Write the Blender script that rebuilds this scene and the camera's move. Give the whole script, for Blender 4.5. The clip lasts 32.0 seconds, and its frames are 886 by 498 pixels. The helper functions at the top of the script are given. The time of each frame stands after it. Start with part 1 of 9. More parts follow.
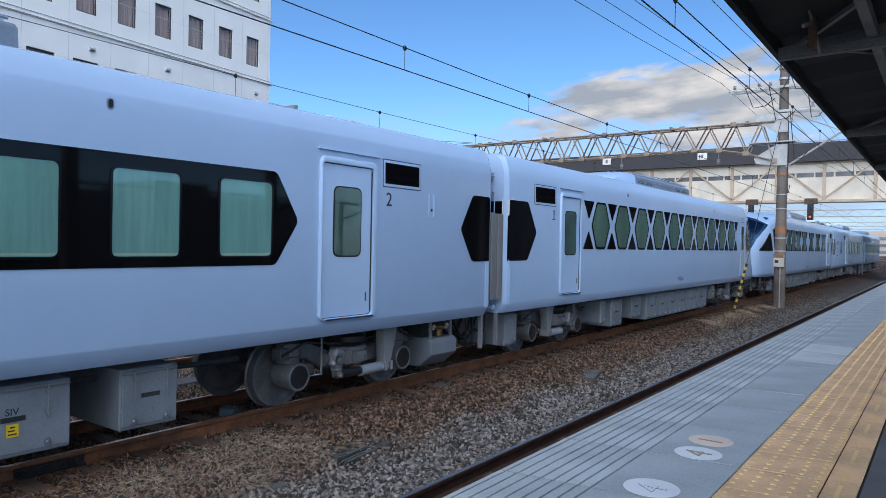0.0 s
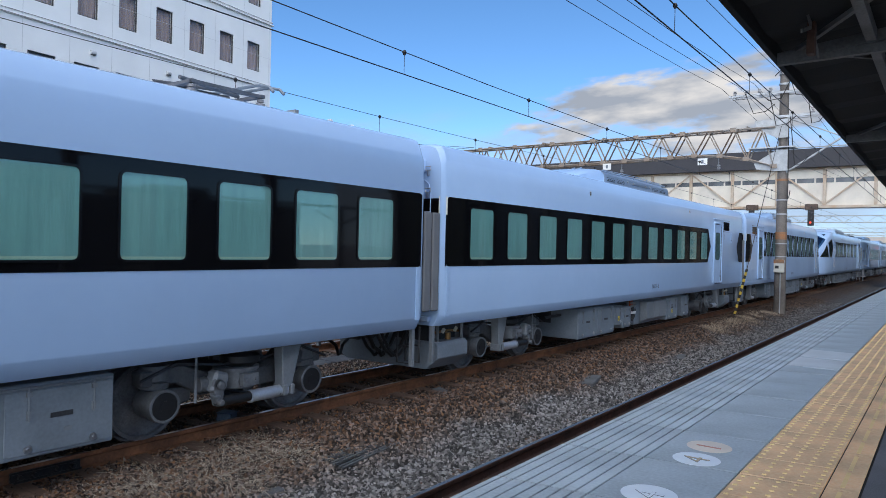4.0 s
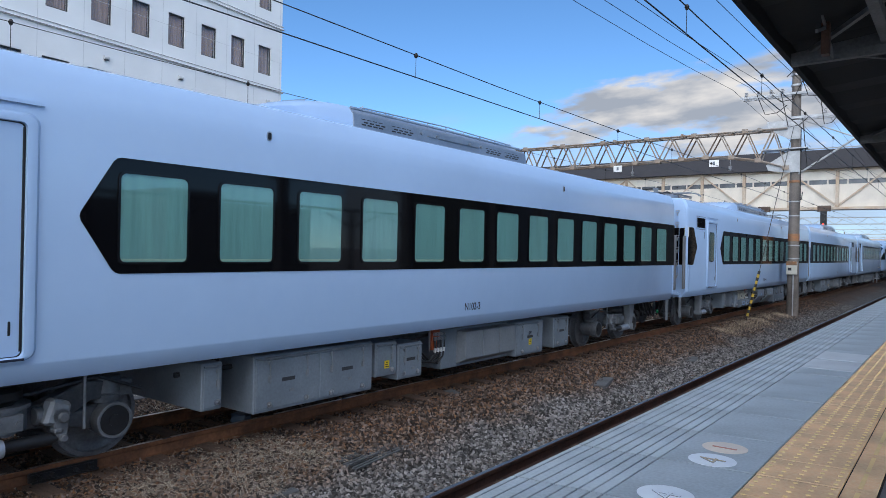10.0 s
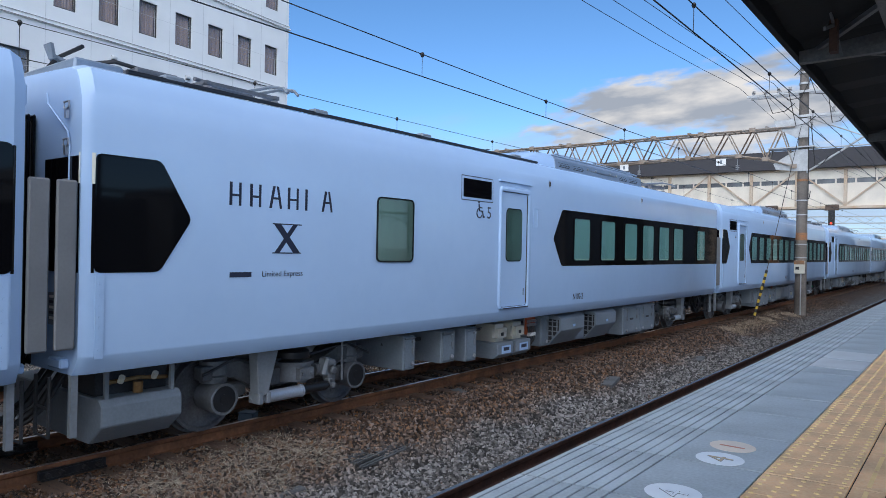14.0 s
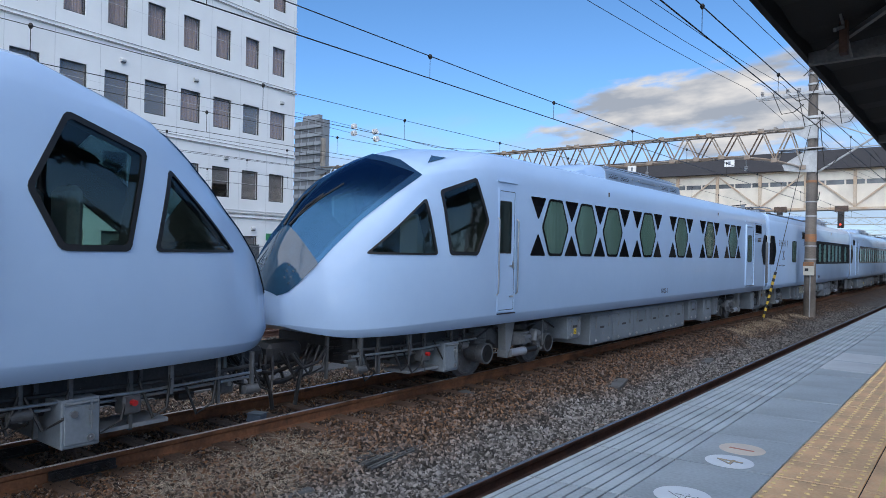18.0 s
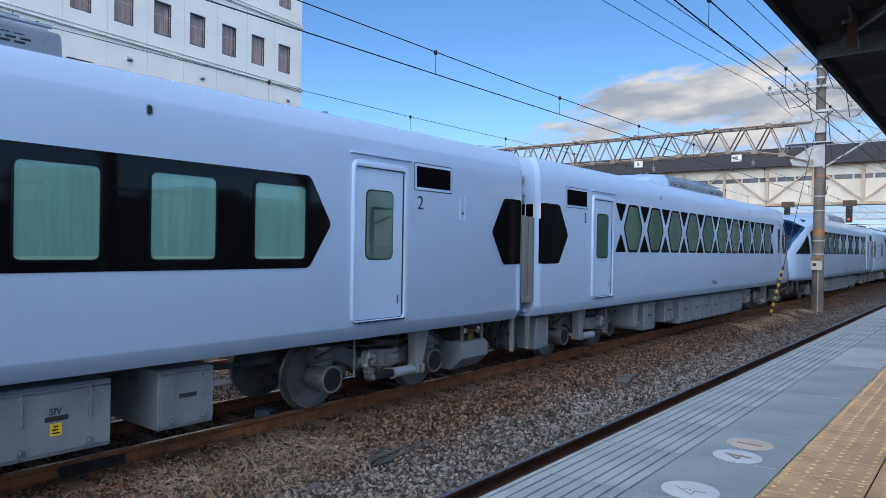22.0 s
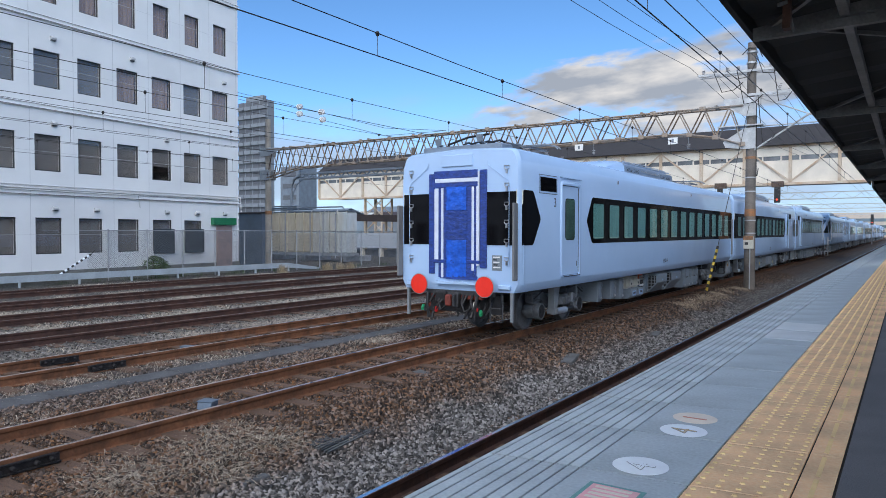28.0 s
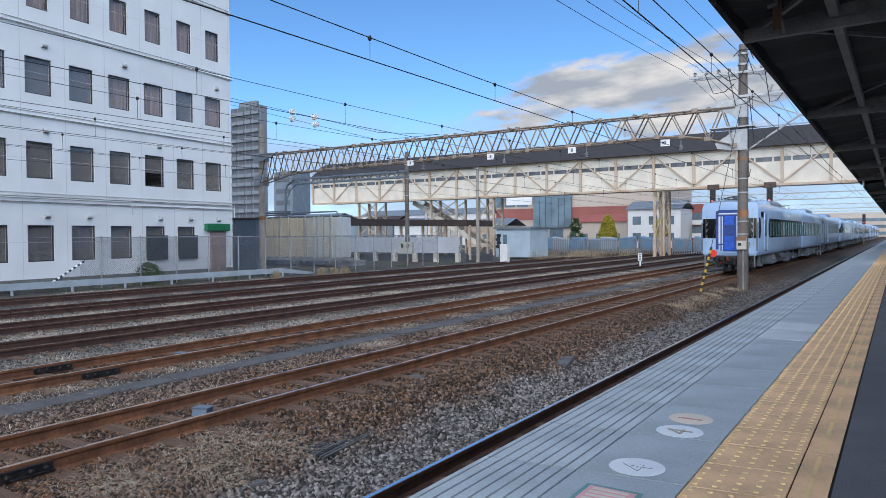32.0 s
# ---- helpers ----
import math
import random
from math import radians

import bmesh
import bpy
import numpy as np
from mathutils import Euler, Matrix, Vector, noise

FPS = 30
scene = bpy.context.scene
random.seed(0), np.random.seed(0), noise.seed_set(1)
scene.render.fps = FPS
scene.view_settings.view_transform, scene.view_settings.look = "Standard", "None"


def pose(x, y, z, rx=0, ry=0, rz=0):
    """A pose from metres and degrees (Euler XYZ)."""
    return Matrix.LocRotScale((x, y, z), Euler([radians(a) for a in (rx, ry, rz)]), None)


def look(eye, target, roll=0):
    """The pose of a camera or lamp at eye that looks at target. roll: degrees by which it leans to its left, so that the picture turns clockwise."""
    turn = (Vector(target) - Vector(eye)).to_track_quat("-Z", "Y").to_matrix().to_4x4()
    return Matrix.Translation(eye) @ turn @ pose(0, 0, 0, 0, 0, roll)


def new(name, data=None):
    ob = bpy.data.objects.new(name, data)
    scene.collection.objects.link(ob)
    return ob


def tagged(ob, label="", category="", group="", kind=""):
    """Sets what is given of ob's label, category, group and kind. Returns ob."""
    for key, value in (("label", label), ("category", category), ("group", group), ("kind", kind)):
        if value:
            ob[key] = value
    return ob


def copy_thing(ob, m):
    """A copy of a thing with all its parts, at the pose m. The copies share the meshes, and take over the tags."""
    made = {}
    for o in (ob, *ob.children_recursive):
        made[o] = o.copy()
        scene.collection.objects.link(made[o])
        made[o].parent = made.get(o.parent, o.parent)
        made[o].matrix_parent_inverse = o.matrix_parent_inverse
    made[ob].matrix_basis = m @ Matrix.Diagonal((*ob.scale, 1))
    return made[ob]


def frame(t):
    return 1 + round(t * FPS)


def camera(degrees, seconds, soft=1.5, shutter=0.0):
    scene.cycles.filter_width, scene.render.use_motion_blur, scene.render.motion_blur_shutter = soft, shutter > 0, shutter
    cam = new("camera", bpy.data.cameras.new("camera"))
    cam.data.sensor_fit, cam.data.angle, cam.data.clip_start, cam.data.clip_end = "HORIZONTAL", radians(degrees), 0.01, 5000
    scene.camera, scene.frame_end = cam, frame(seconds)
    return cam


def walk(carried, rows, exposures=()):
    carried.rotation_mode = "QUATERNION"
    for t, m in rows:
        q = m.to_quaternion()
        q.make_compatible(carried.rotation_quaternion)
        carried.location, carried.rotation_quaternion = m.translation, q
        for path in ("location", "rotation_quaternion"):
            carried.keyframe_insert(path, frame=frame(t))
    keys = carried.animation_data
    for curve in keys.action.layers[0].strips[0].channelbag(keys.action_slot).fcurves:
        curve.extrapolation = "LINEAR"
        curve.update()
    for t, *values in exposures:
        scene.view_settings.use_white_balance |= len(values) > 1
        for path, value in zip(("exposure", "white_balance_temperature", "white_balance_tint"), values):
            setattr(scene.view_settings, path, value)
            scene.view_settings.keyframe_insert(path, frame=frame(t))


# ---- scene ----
EXPOSURE, EXPOSURE_END = 0.0, 0.0

# ---- camera: held by hand on the platform, X across the tracks, Y along them, z = 0 on the train's rails ----
cam = camera(65.19, 32.0, soft=0.25)


def aim(x, y, z, yaw, pitch, roll):
    a, b = radians(yaw), radians(pitch)
    ahead = Vector((-math.sin(a) * math.cos(b), math.cos(a) * math.cos(b), math.sin(b)))
    return look((x, y, z), Vector((x, y, z)) + ahead, roll)


PATH = [
    (0, 0.085, -0.001, 2.202, 36.11, -0.55, 1.17),
    (0.5, 0.087, 0.002, 2.201, 36.12, -0.43, 1.12),
    (1, 0.087, -0.001, 2.198, 36.13, -0.28, 1.20),
    (1.5, 0.085, 0.003, 2.198, 36.13, -0.20, 1.23),
    (2, 0.093, 0.011, 2.200, 36.14, -0.22, 1.15),
    (2.5, 0.084, 0.005, 2.197, 36.08, -0.26, 1.25),
    (3, 0.084, 0.015, 2.192, 36.10, -0.26, 1.20),
    (3.5, 0.092, 0.034, 2.198, 36.09, -0.19, 1.28),
    (5.5, 0.086, -0.003, 2.193, 36.50, -0.02, 1.24),
    (6, 0.084, -0.004, 2.193, 36.59, 0.11, 1.14),
    (6.5, 0.084, 0.002, 2.188, 36.62, 0.07, 1.08),
    (7, 0.086, 0.002, 2.190, 36.60, -0.01, 1.05),
    (7.5, 0.083, -0.012, 2.190, 36.61, 0.04, 1.10),
    (8, 0.085, -0.008, 2.188, 36.70, 0.10, 1.12),
    (8.5, 0.084, -0.018, 2.191, 36.77, 0.16, 1.11),
    (9, 0.080, -0.001, 2.188, 36.83, 0.18, 1.09),
    (9.5, 0.081, 0.001, 2.190, 36.90, 0.11, 1.09),
    (10, 0.078, -0.012, 2.186, 36.97, 0.06, 1.20),
    (10.5, 0.081, -0.016, 2.188, 37.08, -0.00, 1.33),
    (11, 0.076, -0.026, 2.187, 37.16, -0.04, 1.41),
    (11.5, 0.076, -0.024, 2.183, 37.26, 0.00, 1.36),
    (12, 0.075, -0.020, 2.186, 37.26, -0.03, 1.26),
    (12.5, 0.074, -0.013, 2.180, 37.27, 0.02, 1.18),
    (13, 0.075, -0.016, 2.181, 37.33, 0.03, 1.17),
    (13.5, 0.073, -0.016, 2.181, 37.38, 0.01, 1.17),
    (14, 0.077, -0.021, 2.179, 37.47, -0.00, 1.17),
    (14.5, 0.075, -0.019, 2.177, 37.49, 0.02, 1.16),
    (16.5, 0.072, -0.032, 2.181, 37.88, -0.01, 1.27),
    (17, 0.074, -0.027, 2.185, 37.94, 0.11, 1.28),
    (17.5, 0.078, -0.037, 2.187, 38.01, 0.16, 1.20),
    (18, 0.074, -0.035, 2.185, 38.06, 0.09, 1.19),
    (18.5, 0.071, -0.037, 2.178, 38.15, 0.10, 1.19),
    (19, 0.077, -0.041, 2.183, 38.27, 0.11, 1.17),
    (19.5, 0.076, -0.038, 2.187, 38.32, 0.07, 1.10),
    (20, 0.072, -0.035, 2.184, 38.33, 0.04, 1.08),
    (20.5, 0.070, -0.040, 2.178, 38.39, 0.02, 0.98),
    (21, 0.073, -0.033, 2.177, 38.49, -0.07, 0.93),
    (21.5, 0.072, -0.035, 2.178, 38.53, -0.15, 0.98),
    (22, 0.072, -0.037, 2.179, 38.56, -0.22, 0.97),
    (22.5, 0.070, -0.035, 2.176, 38.53, -0.27, 0.91),
    (23, 0.072, -0.031, 2.179, 38.53, -0.29, 0.85),
    (23.5, 0.072, -0.037, 2.179, 38.55, -0.28, 0.83),
    (24, 0.068, -0.033, 2.174, 38.55, -0.32, 0.90),
    (24.5, 0.076, -0.026, 2.179, 38.55, -0.36, 0.82),
    (25, 0.079, -0.037, 2.180, 38.51, -0.44, 0.63),
    (25.5, 0.077, -0.035, 2.177, 38.31, -0.47, 0.58),
    (27.5, -0.001, 0.005, 2.161, 34.03, -1.50, 0.20),
    (28, 0.001, 0.001, 2.164, 33.89, -1.43, 0.11),
    (28.5, -0.002, 0.010, 2.159, 33.91, -1.39, -0.00),
    (29, 0.007, 0.025, 2.164, 34.00, -1.42, -0.04),
    (29.5, 0.002, 0.006, 2.163, 33.94, -1.50, 0.11),
    (30, -0.002, 0.002, 2.163, 33.81, -1.56, 0.12),
    (30.5, -0.002, 0.007, 2.165, 33.50, -1.46, -0.00),
    (31, -0.004, 0.014, 2.162, 33.34, -1.45, -0.09),
    (31.5, -0.004, 0.006, 2.161, 33.41, -1.20, -0.14),
    (32, 0.000, -0.000, 2.161, 33.42, -1.12, -0.44),
]
walk(cam, [(t, aim(*r)) for t, *r in PATH], exposures=[(0, EXPOSURE), (25.5, EXPOSURE), (27.5, EXPOSURE_END), (32, EXPOSURE_END)])


# ---- world and sun ----
SUN_FROM = Vector((0.28, -0.66, 0.57)).normalized()
world = bpy.data.worlds.new("sky")
scene.world = world
world.use_nodes = True
wn = world.node_tree.nodes
sky = wn.new("ShaderNodeTexSky")
sky.sky_type, sky.sun_disc = "NISHITA", False
sky.sun_elevation, sky.sun_rotation = math.asin(SUN_FROM.z), math.atan2(SUN_FROM.x, SUN_FROM.y) % math.tau
sky.air_density, sky.dust_density, sky.ozone_density, sky.altitude = 0.75, 0.0, 5.0, 1500
deep = wn.new("ShaderNodeHueSaturation")
deep.inputs["Saturation"].default_value = 1.08
deep.inputs["Hue"].default_value = 0.495
world.node_tree.links.new(sky.outputs[0], deep.inputs["Color"])
world.node_tree.links.new(deep.outputs[0], wn["Background"].inputs[0])
wn["Background"].inputs[1].default_value = 0.21
sun = new("sun", bpy.data.lights.new("sun", "SUN"))
sun.data.energy, sun.data.angle, sun.data.color = 4.4, radians(100), (1.0, 0.97, 0.94)
sun.matrix_world = look(SUN_FROM * 100, (0, 0, 0))


# ---- materials ----
def material(name, colour, rough=0.6, metal=0.0, vary=0.15, scale=3.0, fine=40.0, bump=0.0, second=None, amount=0.5, coat=0.0,
             spec=0.5, stretch=(1, 1, 1), island=0.0):
    """A surface with broad and fine variation of its colour and roughness, and a fine relief."""
    m = bpy.data.materials.new(name)
    m.use_nodes = True
    n, l = m.node_tree.nodes, m.node_tree.links
    b = n["Principled BSDF"]
    co = n.new("ShaderNodeTexCoord")
    mp = n.new("ShaderNodeMapping")
    mp.inputs["Scale"].default_value = stretch
    l.new(co.outputs["Object"], mp.inputs[0])
    broad, grain = n.new("ShaderNodeTexNoise"), n.new("ShaderNodeTexNoise")
    broad.inputs["Scale"].default_value, broad.inputs["Detail"].default_value = scale, 5
    grain.inputs["Scale"].default_value, grain.inputs["Detail"].default_value = fine, 3
    l.new(mp.outputs[0], broad.inputs["Vector"])
    l.new(mp.outputs[0], grain.inputs["Vector"])
    ramp = n.new("ShaderNodeValToRGB")
    ramp.color_ramp.elements[0].position, ramp.color_ramp.elements[1].position = 0.5 - amount * 0.3, 0.5 + amount * 0.3
    a = [c * (1 - vary) for c in colour]
    z = second or [min(1, c * (1 + vary)) for c in colour]
    ramp.color_ramp.elements[0].color, ramp.color_ramp.elements[1].color = (*a, 1), (*z, 1)
    l.new(broad.outputs[0], ramp.inputs[0])
    mixer = n.new("ShaderNodeMix")
    mixer.data_type, mixer.blend_type = "RGBA", "OVERLAY"
    mixer.inputs[0].default_value = min(1.0, vary * 1.6)
    l.new(ramp.outputs[0], mixer.inputs[6])
    l.new(grain.outputs["Color"] if False else grain.outputs[0], mixer.inputs[7])
    out = mixer.outputs[2]
    if island:
        gi = n.new("ShaderNodeNewGeometry")
        hsv = n.new("ShaderNodeHueSaturation")
        mr = n.new("ShaderNodeMapRange")
        mr.inputs[3].default_value, mr.inputs[4].default_value = 1 - island, 1 + island
        l.new(gi.outputs["Random Per Island"], mr.inputs[0])
        l.new(mr.outputs[0], hsv.inputs["Value"])
        l.new(out, hsv.inputs["Color"])
        out = hsv.outputs[0]
    l.new(out, b.inputs["Base Color"])
    mr = n.new("ShaderNodeMapRange")
    mr.inputs[3].default_value, mr.inputs[4].default_value = max(0.02, rough - 0.12 * min(1, rough * 2)), min(1, rough + 0.12 * min(1, rough * 2))
    l.new(broad.outputs[0], mr.inputs[0])
    l.new(mr.outputs[0], b.inputs["Roughness"])
    b.inputs["Metallic"].default_value = metal
    b.inputs["Specular IOR Level"].default_value = spec
    b.inputs["Coat Weight"].default_value = coat
    b.inputs["Coat Roughness"].default_value = 0.04
    if bump:
        bp = n.new("ShaderNodeBump")
        bp.inputs["Strength"].default_value, bp.inputs["Distance"].default_value = min(1, bump), 0.02
        l.new(grain.outputs[0], bp.inputs["Height"])
        l.new(bp.outputs[0], b.inputs["Normal"])
    return m


def glass(name, tint, gloss=(1.0, 1.0, 1.0), clear=0.85, base=0.045, rough=0.02):
    """A pane: sharp gloss, stronger at a slant, over a tinted clear sheet."""
    m = bpy.data.materials.new(name)
    m.use_nodes = True
    n, l = m.node_tree.nodes, m.node_tree.links
    n.remove(n["Principled BSDF"])
    tr, gl, mx, lw = n.new("ShaderNodeBsdfTransparent"), n.new("ShaderNodeBsdfGlossy"), n.new("ShaderNodeMixShader"), n.new("ShaderNodeLayerWeight")
    tr.inputs[0].default_value = (*[math.sqrt(c * clear) for c in tint], 1)
    gl.inputs["Roughness"].default_value = rough
    gl.inputs["Color"].default_value = (*gloss, 1)
    lw.inputs[0].default_value = 0.5
    pw, ma = n.new("ShaderNodeMath"), n.new("ShaderNodeMath")
    pw.operation, ma.operation = "POWER", "MULTIPLY_ADD"
    pw.inputs[1].default_value, ma.inputs[1].default_value, ma.inputs[2].default_value = 4.0, 0.5, base
    l.new(lw.outputs["Facing"], pw.inputs[0])
    l.new(pw.outputs[0], ma.inputs[0])
    l.new(ma.outputs[0], mx.inputs[0])
    l.new(tr.outputs[0], mx.inputs[1])
    l.new(gl.outputs[0], mx.inputs[2])
    l.new(mx.outputs[0], n["Material Output"].inputs[0])
    return m


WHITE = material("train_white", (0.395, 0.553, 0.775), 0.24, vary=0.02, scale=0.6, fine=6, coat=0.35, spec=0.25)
BLACK = material("black_glass_panel", (0.004, 0.004, 0.005), 0.05, vary=0.05, spec=0.22)
BLIND = material("window_blind", (0.27, 0.395, 0.40), 0.8, vary=0.10, scale=3, fine=25, stretch=(1, 6, 0.4))
CURTAIN = material("pleated_curtain", (0.155, 0.185, 0.165), 0.8, vary=0.25, scale=2, fine=30, stretch=(1, 1, 0.05))
DARKIN = material("dark_interior", (0.10, 0.13, 0.12), 0.6, vary=0.3)
CABGLASS = glass("green_cab_glass", (0.25, 0.47, 0.38), clear=0.8)
# blue-tinted glass; the mirrored sky's blue is put into the gloss colour too
SCREENGLASS = glass("sky_tinted_windscreen_glass", (0.03, 0.09, 0.14), gloss=(0.06, 0.17, 0.34), clear=0.6, base=0.40, rough=0.22)
CABIN = material("cab_interior", (0.022, 0.026, 0.03), 0.6, vary=0.3, scale=2)
PANE = glass("tinted_pane", (0.66, 0.90, 0.86), clear=0.95)
CLEAR = glass("clear_pane", (0.92, 0.90, 0.94), clear=0.92)
FRAMEBLACK = material("black_window_frame", (0.006, 0.0065, 0.008), 0.16, vary=0.1, spec=0.35)
RUBBER = material("black_rubber", (0.014, 0.014, 0.015), 0.45, vary=0.2)
UNDER = material("grey_equipment_paint", (0.185, 0.218, 0.25), 0.5, vary=0.12, scale=2, fine=30, bump=0.05)
BOGIELIGHT = material("dusty_grey_bogie_paint", (0.125, 0.135, 0.145), 0.5, vary=0.22, scale=4, fine=26, bump=0.08)
DAMPER = material("silver_damper", (0.46, 0.50, 0.56), 0.3, metal=0.5, vary=0.12)
BOGIEGREY = material("grimy_bogie_paint", (0.085, 0.09, 0.096), 0.55, vary=0.25, scale=4, fine=30, bump=0.08)
ROOFDARKGREY = material("dark_roof_fittings", (0.10, 0.105, 0.115), 0.45, vary=0.2)
BRASS = material("dull_brass", (0.30, 0.17, 0.07), 0.4, metal=0.8, vary=0.2)
PALECREAM = material("pale_cream_reflection", (0.62, 0.62, 0.52), 0.3, vary=0.05)
UNDER2 = material("light_grey_equipment_paint", (0.20, 0.218, 0.235), 0.5, vary=0.12, scale=2, fine=30)
SIGNPALE = material("pale_sleeve", (0.72, 0.72, 0.70), 0.5, vary=0.05)
DARKMETAL = material("dark_underfloor_metal", (0.045, 0.046, 0.05), 0.55, metal=0.3, vary=0.3)
CREAM = material("cream_equipment_paint", (0.55, 0.53, 0.45), 0.5, vary=0.08)
WHEEL = material("steel_wheel", (0.13, 0.135, 0.145), 0.45, metal=0.15, vary=0.3, scale=4)
STEEL = material("bare_steel", (0.45, 0.46, 0.48), 0.3, metal=0.9, vary=0.15)
ORANGE = material("orange_paint", (0.40, 0.08, 0.025), 0.5, vary=0.15)
RED = material("red_reflector", (0.85, 0.03, 0.015), 0.4, vary=0.05)
BLUESHEET = material("blue_tarpaulin", (0.01, 0.10, 0.55), 0.35, vary=0.25, scale=5, fine=18, bump=0.6)
SHEETWHITE = material("white_sheet_strip", (0.62, 0.68, 0.78), 0.4, vary=0.06, scale=6, bump=0.15)
BLUETAPE = material("dark_blue_tape", (0.018, 0.05, 0.24), 0.32, vary=0.3, scale=9, fine=26, bump=0.5, stretch=(1, 1, 2.5))
LETTER = material("dark_lettering", (0.02, 0.025, 0.05), 0.5, vary=0.1)
ROOFGREY = material("roof_equipment_grey", (0.20, 0.25, 0.31), 0.35, metal=0.25, vary=0.12)
ROOFSTEEL = material("pale_blue_roof_steel", (0.34, 0.42, 0.52), 0.35, metal=0.3, vary=0.12)
YELLOWLABEL = material("yellow_label", (0.75, 0.55, 0.02), 0.5, vary=0.05)


# ---- mesh builder ----
class Shape:
    """Collects simple solids and links them as one mesh."""

    def __init__(self):
        self.v, self.f = [], []

    def add(self, vs, fs):
        k = len(self.v)
        self.v += [tuple(p) for p in vs]
        self.f += [tuple(k + i for i in f) for f in fs]
        return self

    def box(self, x0, y0, z0, x1, y1, z1):
        return self.add([(x, y, z) for z in (z0, z1) for y in (y0, y1) for x in (x0, x1)],
                        [(0, 2, 3, 1), (4, 5, 7, 6), (0, 1, 5, 4), (2, 6, 7, 3), (0, 4, 6, 2), (1, 3, 7, 5)])

    def prism(self, pts, shift):
        n, s = len(pts), Vector(shift)
        vs = [Vector(p) for p in pts]
        return self.add(vs + [p + s for p in vs], [tuple(range(n - 1, -1, -1)), tuple(range(n, 2 * n))] + [(i, (i + 1) % n, n + (i + 1) % n, n + i) for i in range(n)])

    def ring(self, outer, inner, shift):
        """A closed frame between two outlines of equal count, given depth by shift."""
        n, s = len(outer), Vector(shift)
        o, i = [Vector(p) for p in outer], [Vector(p) for p in inner]
        fs = []
        for k in range(n):
            j = (k + 1) % n
            fs += [(k, j, n + j, n + k), (2 * n + k, 3 * n + k, 3 * n + j, 2 * n + j), (k, 2 * n + k, 2 * n + j, j), (n + k, n + j, 3 * n + j, 3 * n + k)]
        return self.add(o + i + [p + s for p in o] + [p + s for p in i], fs)

    def cyl(self, a, b, r, n=12, r2=None):
        a, b = Vector(a), Vector(b)
        q = (b - a).to_track_quat("Z", "Y")
        r2 = r if r2 is None else r2
        c = [q @ Vector((math.cos(math.tau * i / n), math.sin(math.tau * i / n), 0)) for i in range(n)]
        return self.add([a + r * p for p in c] + [b + r2 * p for p in c],
                        [tuple(range(n - 1, -1, -1)), tuple(range(n, 2 * n))] + [(i, (i + 1) % n, n + (i + 1) % n, n + i) for i in range(n)])

    def tube(self, pts, r, n=6):
        return self.strand(pts, r, n)

    def strand(self, pts, r, n=6):
        """One closed round strand through the points."""
        ps = [Vector(q) for q in pts]
        k = len(self.v)
        for i, q in enumerate(ps):
            d = (ps[min(i + 1, len(ps) - 1)] - ps[max(i - 1, 0)]).normalized()
            side = d.cross(Vector((0.31, 0.17, 0.93))).normalized()
            up = side.cross(d)
            self.v += [tuple(q + r * (side * math.cos(math.tau * j / n) + up * math.sin(math.tau * j / n))) for j in range(n)]
        for i in range(len(ps) - 1):
            self.f += [(k + i * n + j, k + i * n + (j + 1) % n, k + (i + 1) * n + (j + 1) % n, k + (i + 1) * n + j) for j in range(n)]
        self.f += [tuple(k + j for j in range(n - 1, -1, -1)), tuple(k + (len(ps) - 1) * n + j for j in range(n))]
        return self

    def beam(self, a, b, w, h):
        """A straight bar of the section w by h; h stands upright."""
        a, b = Vector(a), Vector(b)
        d = (b - a).normalized()
        side = d.cross(Vector((0, 0, 1)))
        side = side.normalized() if side.length > 1e-3 else Vector((1, 0, 0))
        up = side.cross(d)
        c = [side * (w / 2 * i) + up * (h / 2 * j) for i, j in ((-1, -1), (1, -1), (1, 1), (-1, 1))]
        return self.add([a + p for p in c] + [b + p for p in c], [(3, 2, 1, 0), (4, 5, 6, 7), (0, 1, 5, 4), (1, 2, 6, 5), (2, 3, 7, 6), (3, 0, 4, 7)])

    def mesh(self, name, mat, bevel=0.0, smooth=0.0, segments=1):
        me = bpy.data.meshes.new(name)
        me.from_pydata(self.v, [], self.f)
        bm = bmesh.new()
        bm.from_mesh(me)
        bmesh.ops.recalc_face_normals(bm, faces=bm.faces)
        if bevel:
            edges = [e for e in bm.edges if len(e.link_faces) == 2 and e.calc_face_angle(0) > 0.6]
            bmesh.ops.bevel(bm, geom=edges, offset=bevel, segments=segments, affect="EDGES", clamp_overlap=True)
        bm.to_mesh(me)
        bm.free()
        for m in mat if isinstance(mat, (list, tuple)) else (mat,):
            me.materials.append(m)
        if smooth:
            me.shade_smooth()
            me.set_sharp_from_angle(angle=radians(smooth))
        return me

    def ob(self, name, mat, parent=None, label="", bevel=0.0, smooth=0.0, segments=1):
        o = new(name, self.mesh(name, mat, bevel, smooth, segments))
        o.parent = parent
        if label:
            o["label"] = label
        return o


def part(name, data, parent, label="", at=None):
    """An object on a mesh that may be shared."""
    o = new(name, data)
    o.parent = parent
    if at is not None:
        o.matrix_basis = at
    if label:
        o["label"] = label
    return o


def thing(name, label, category, group="", kind="", at=None):
    o = tagged(new(name), label, category, group, kind)
    if at is not None:
        o.matrix_basis = at
    return o


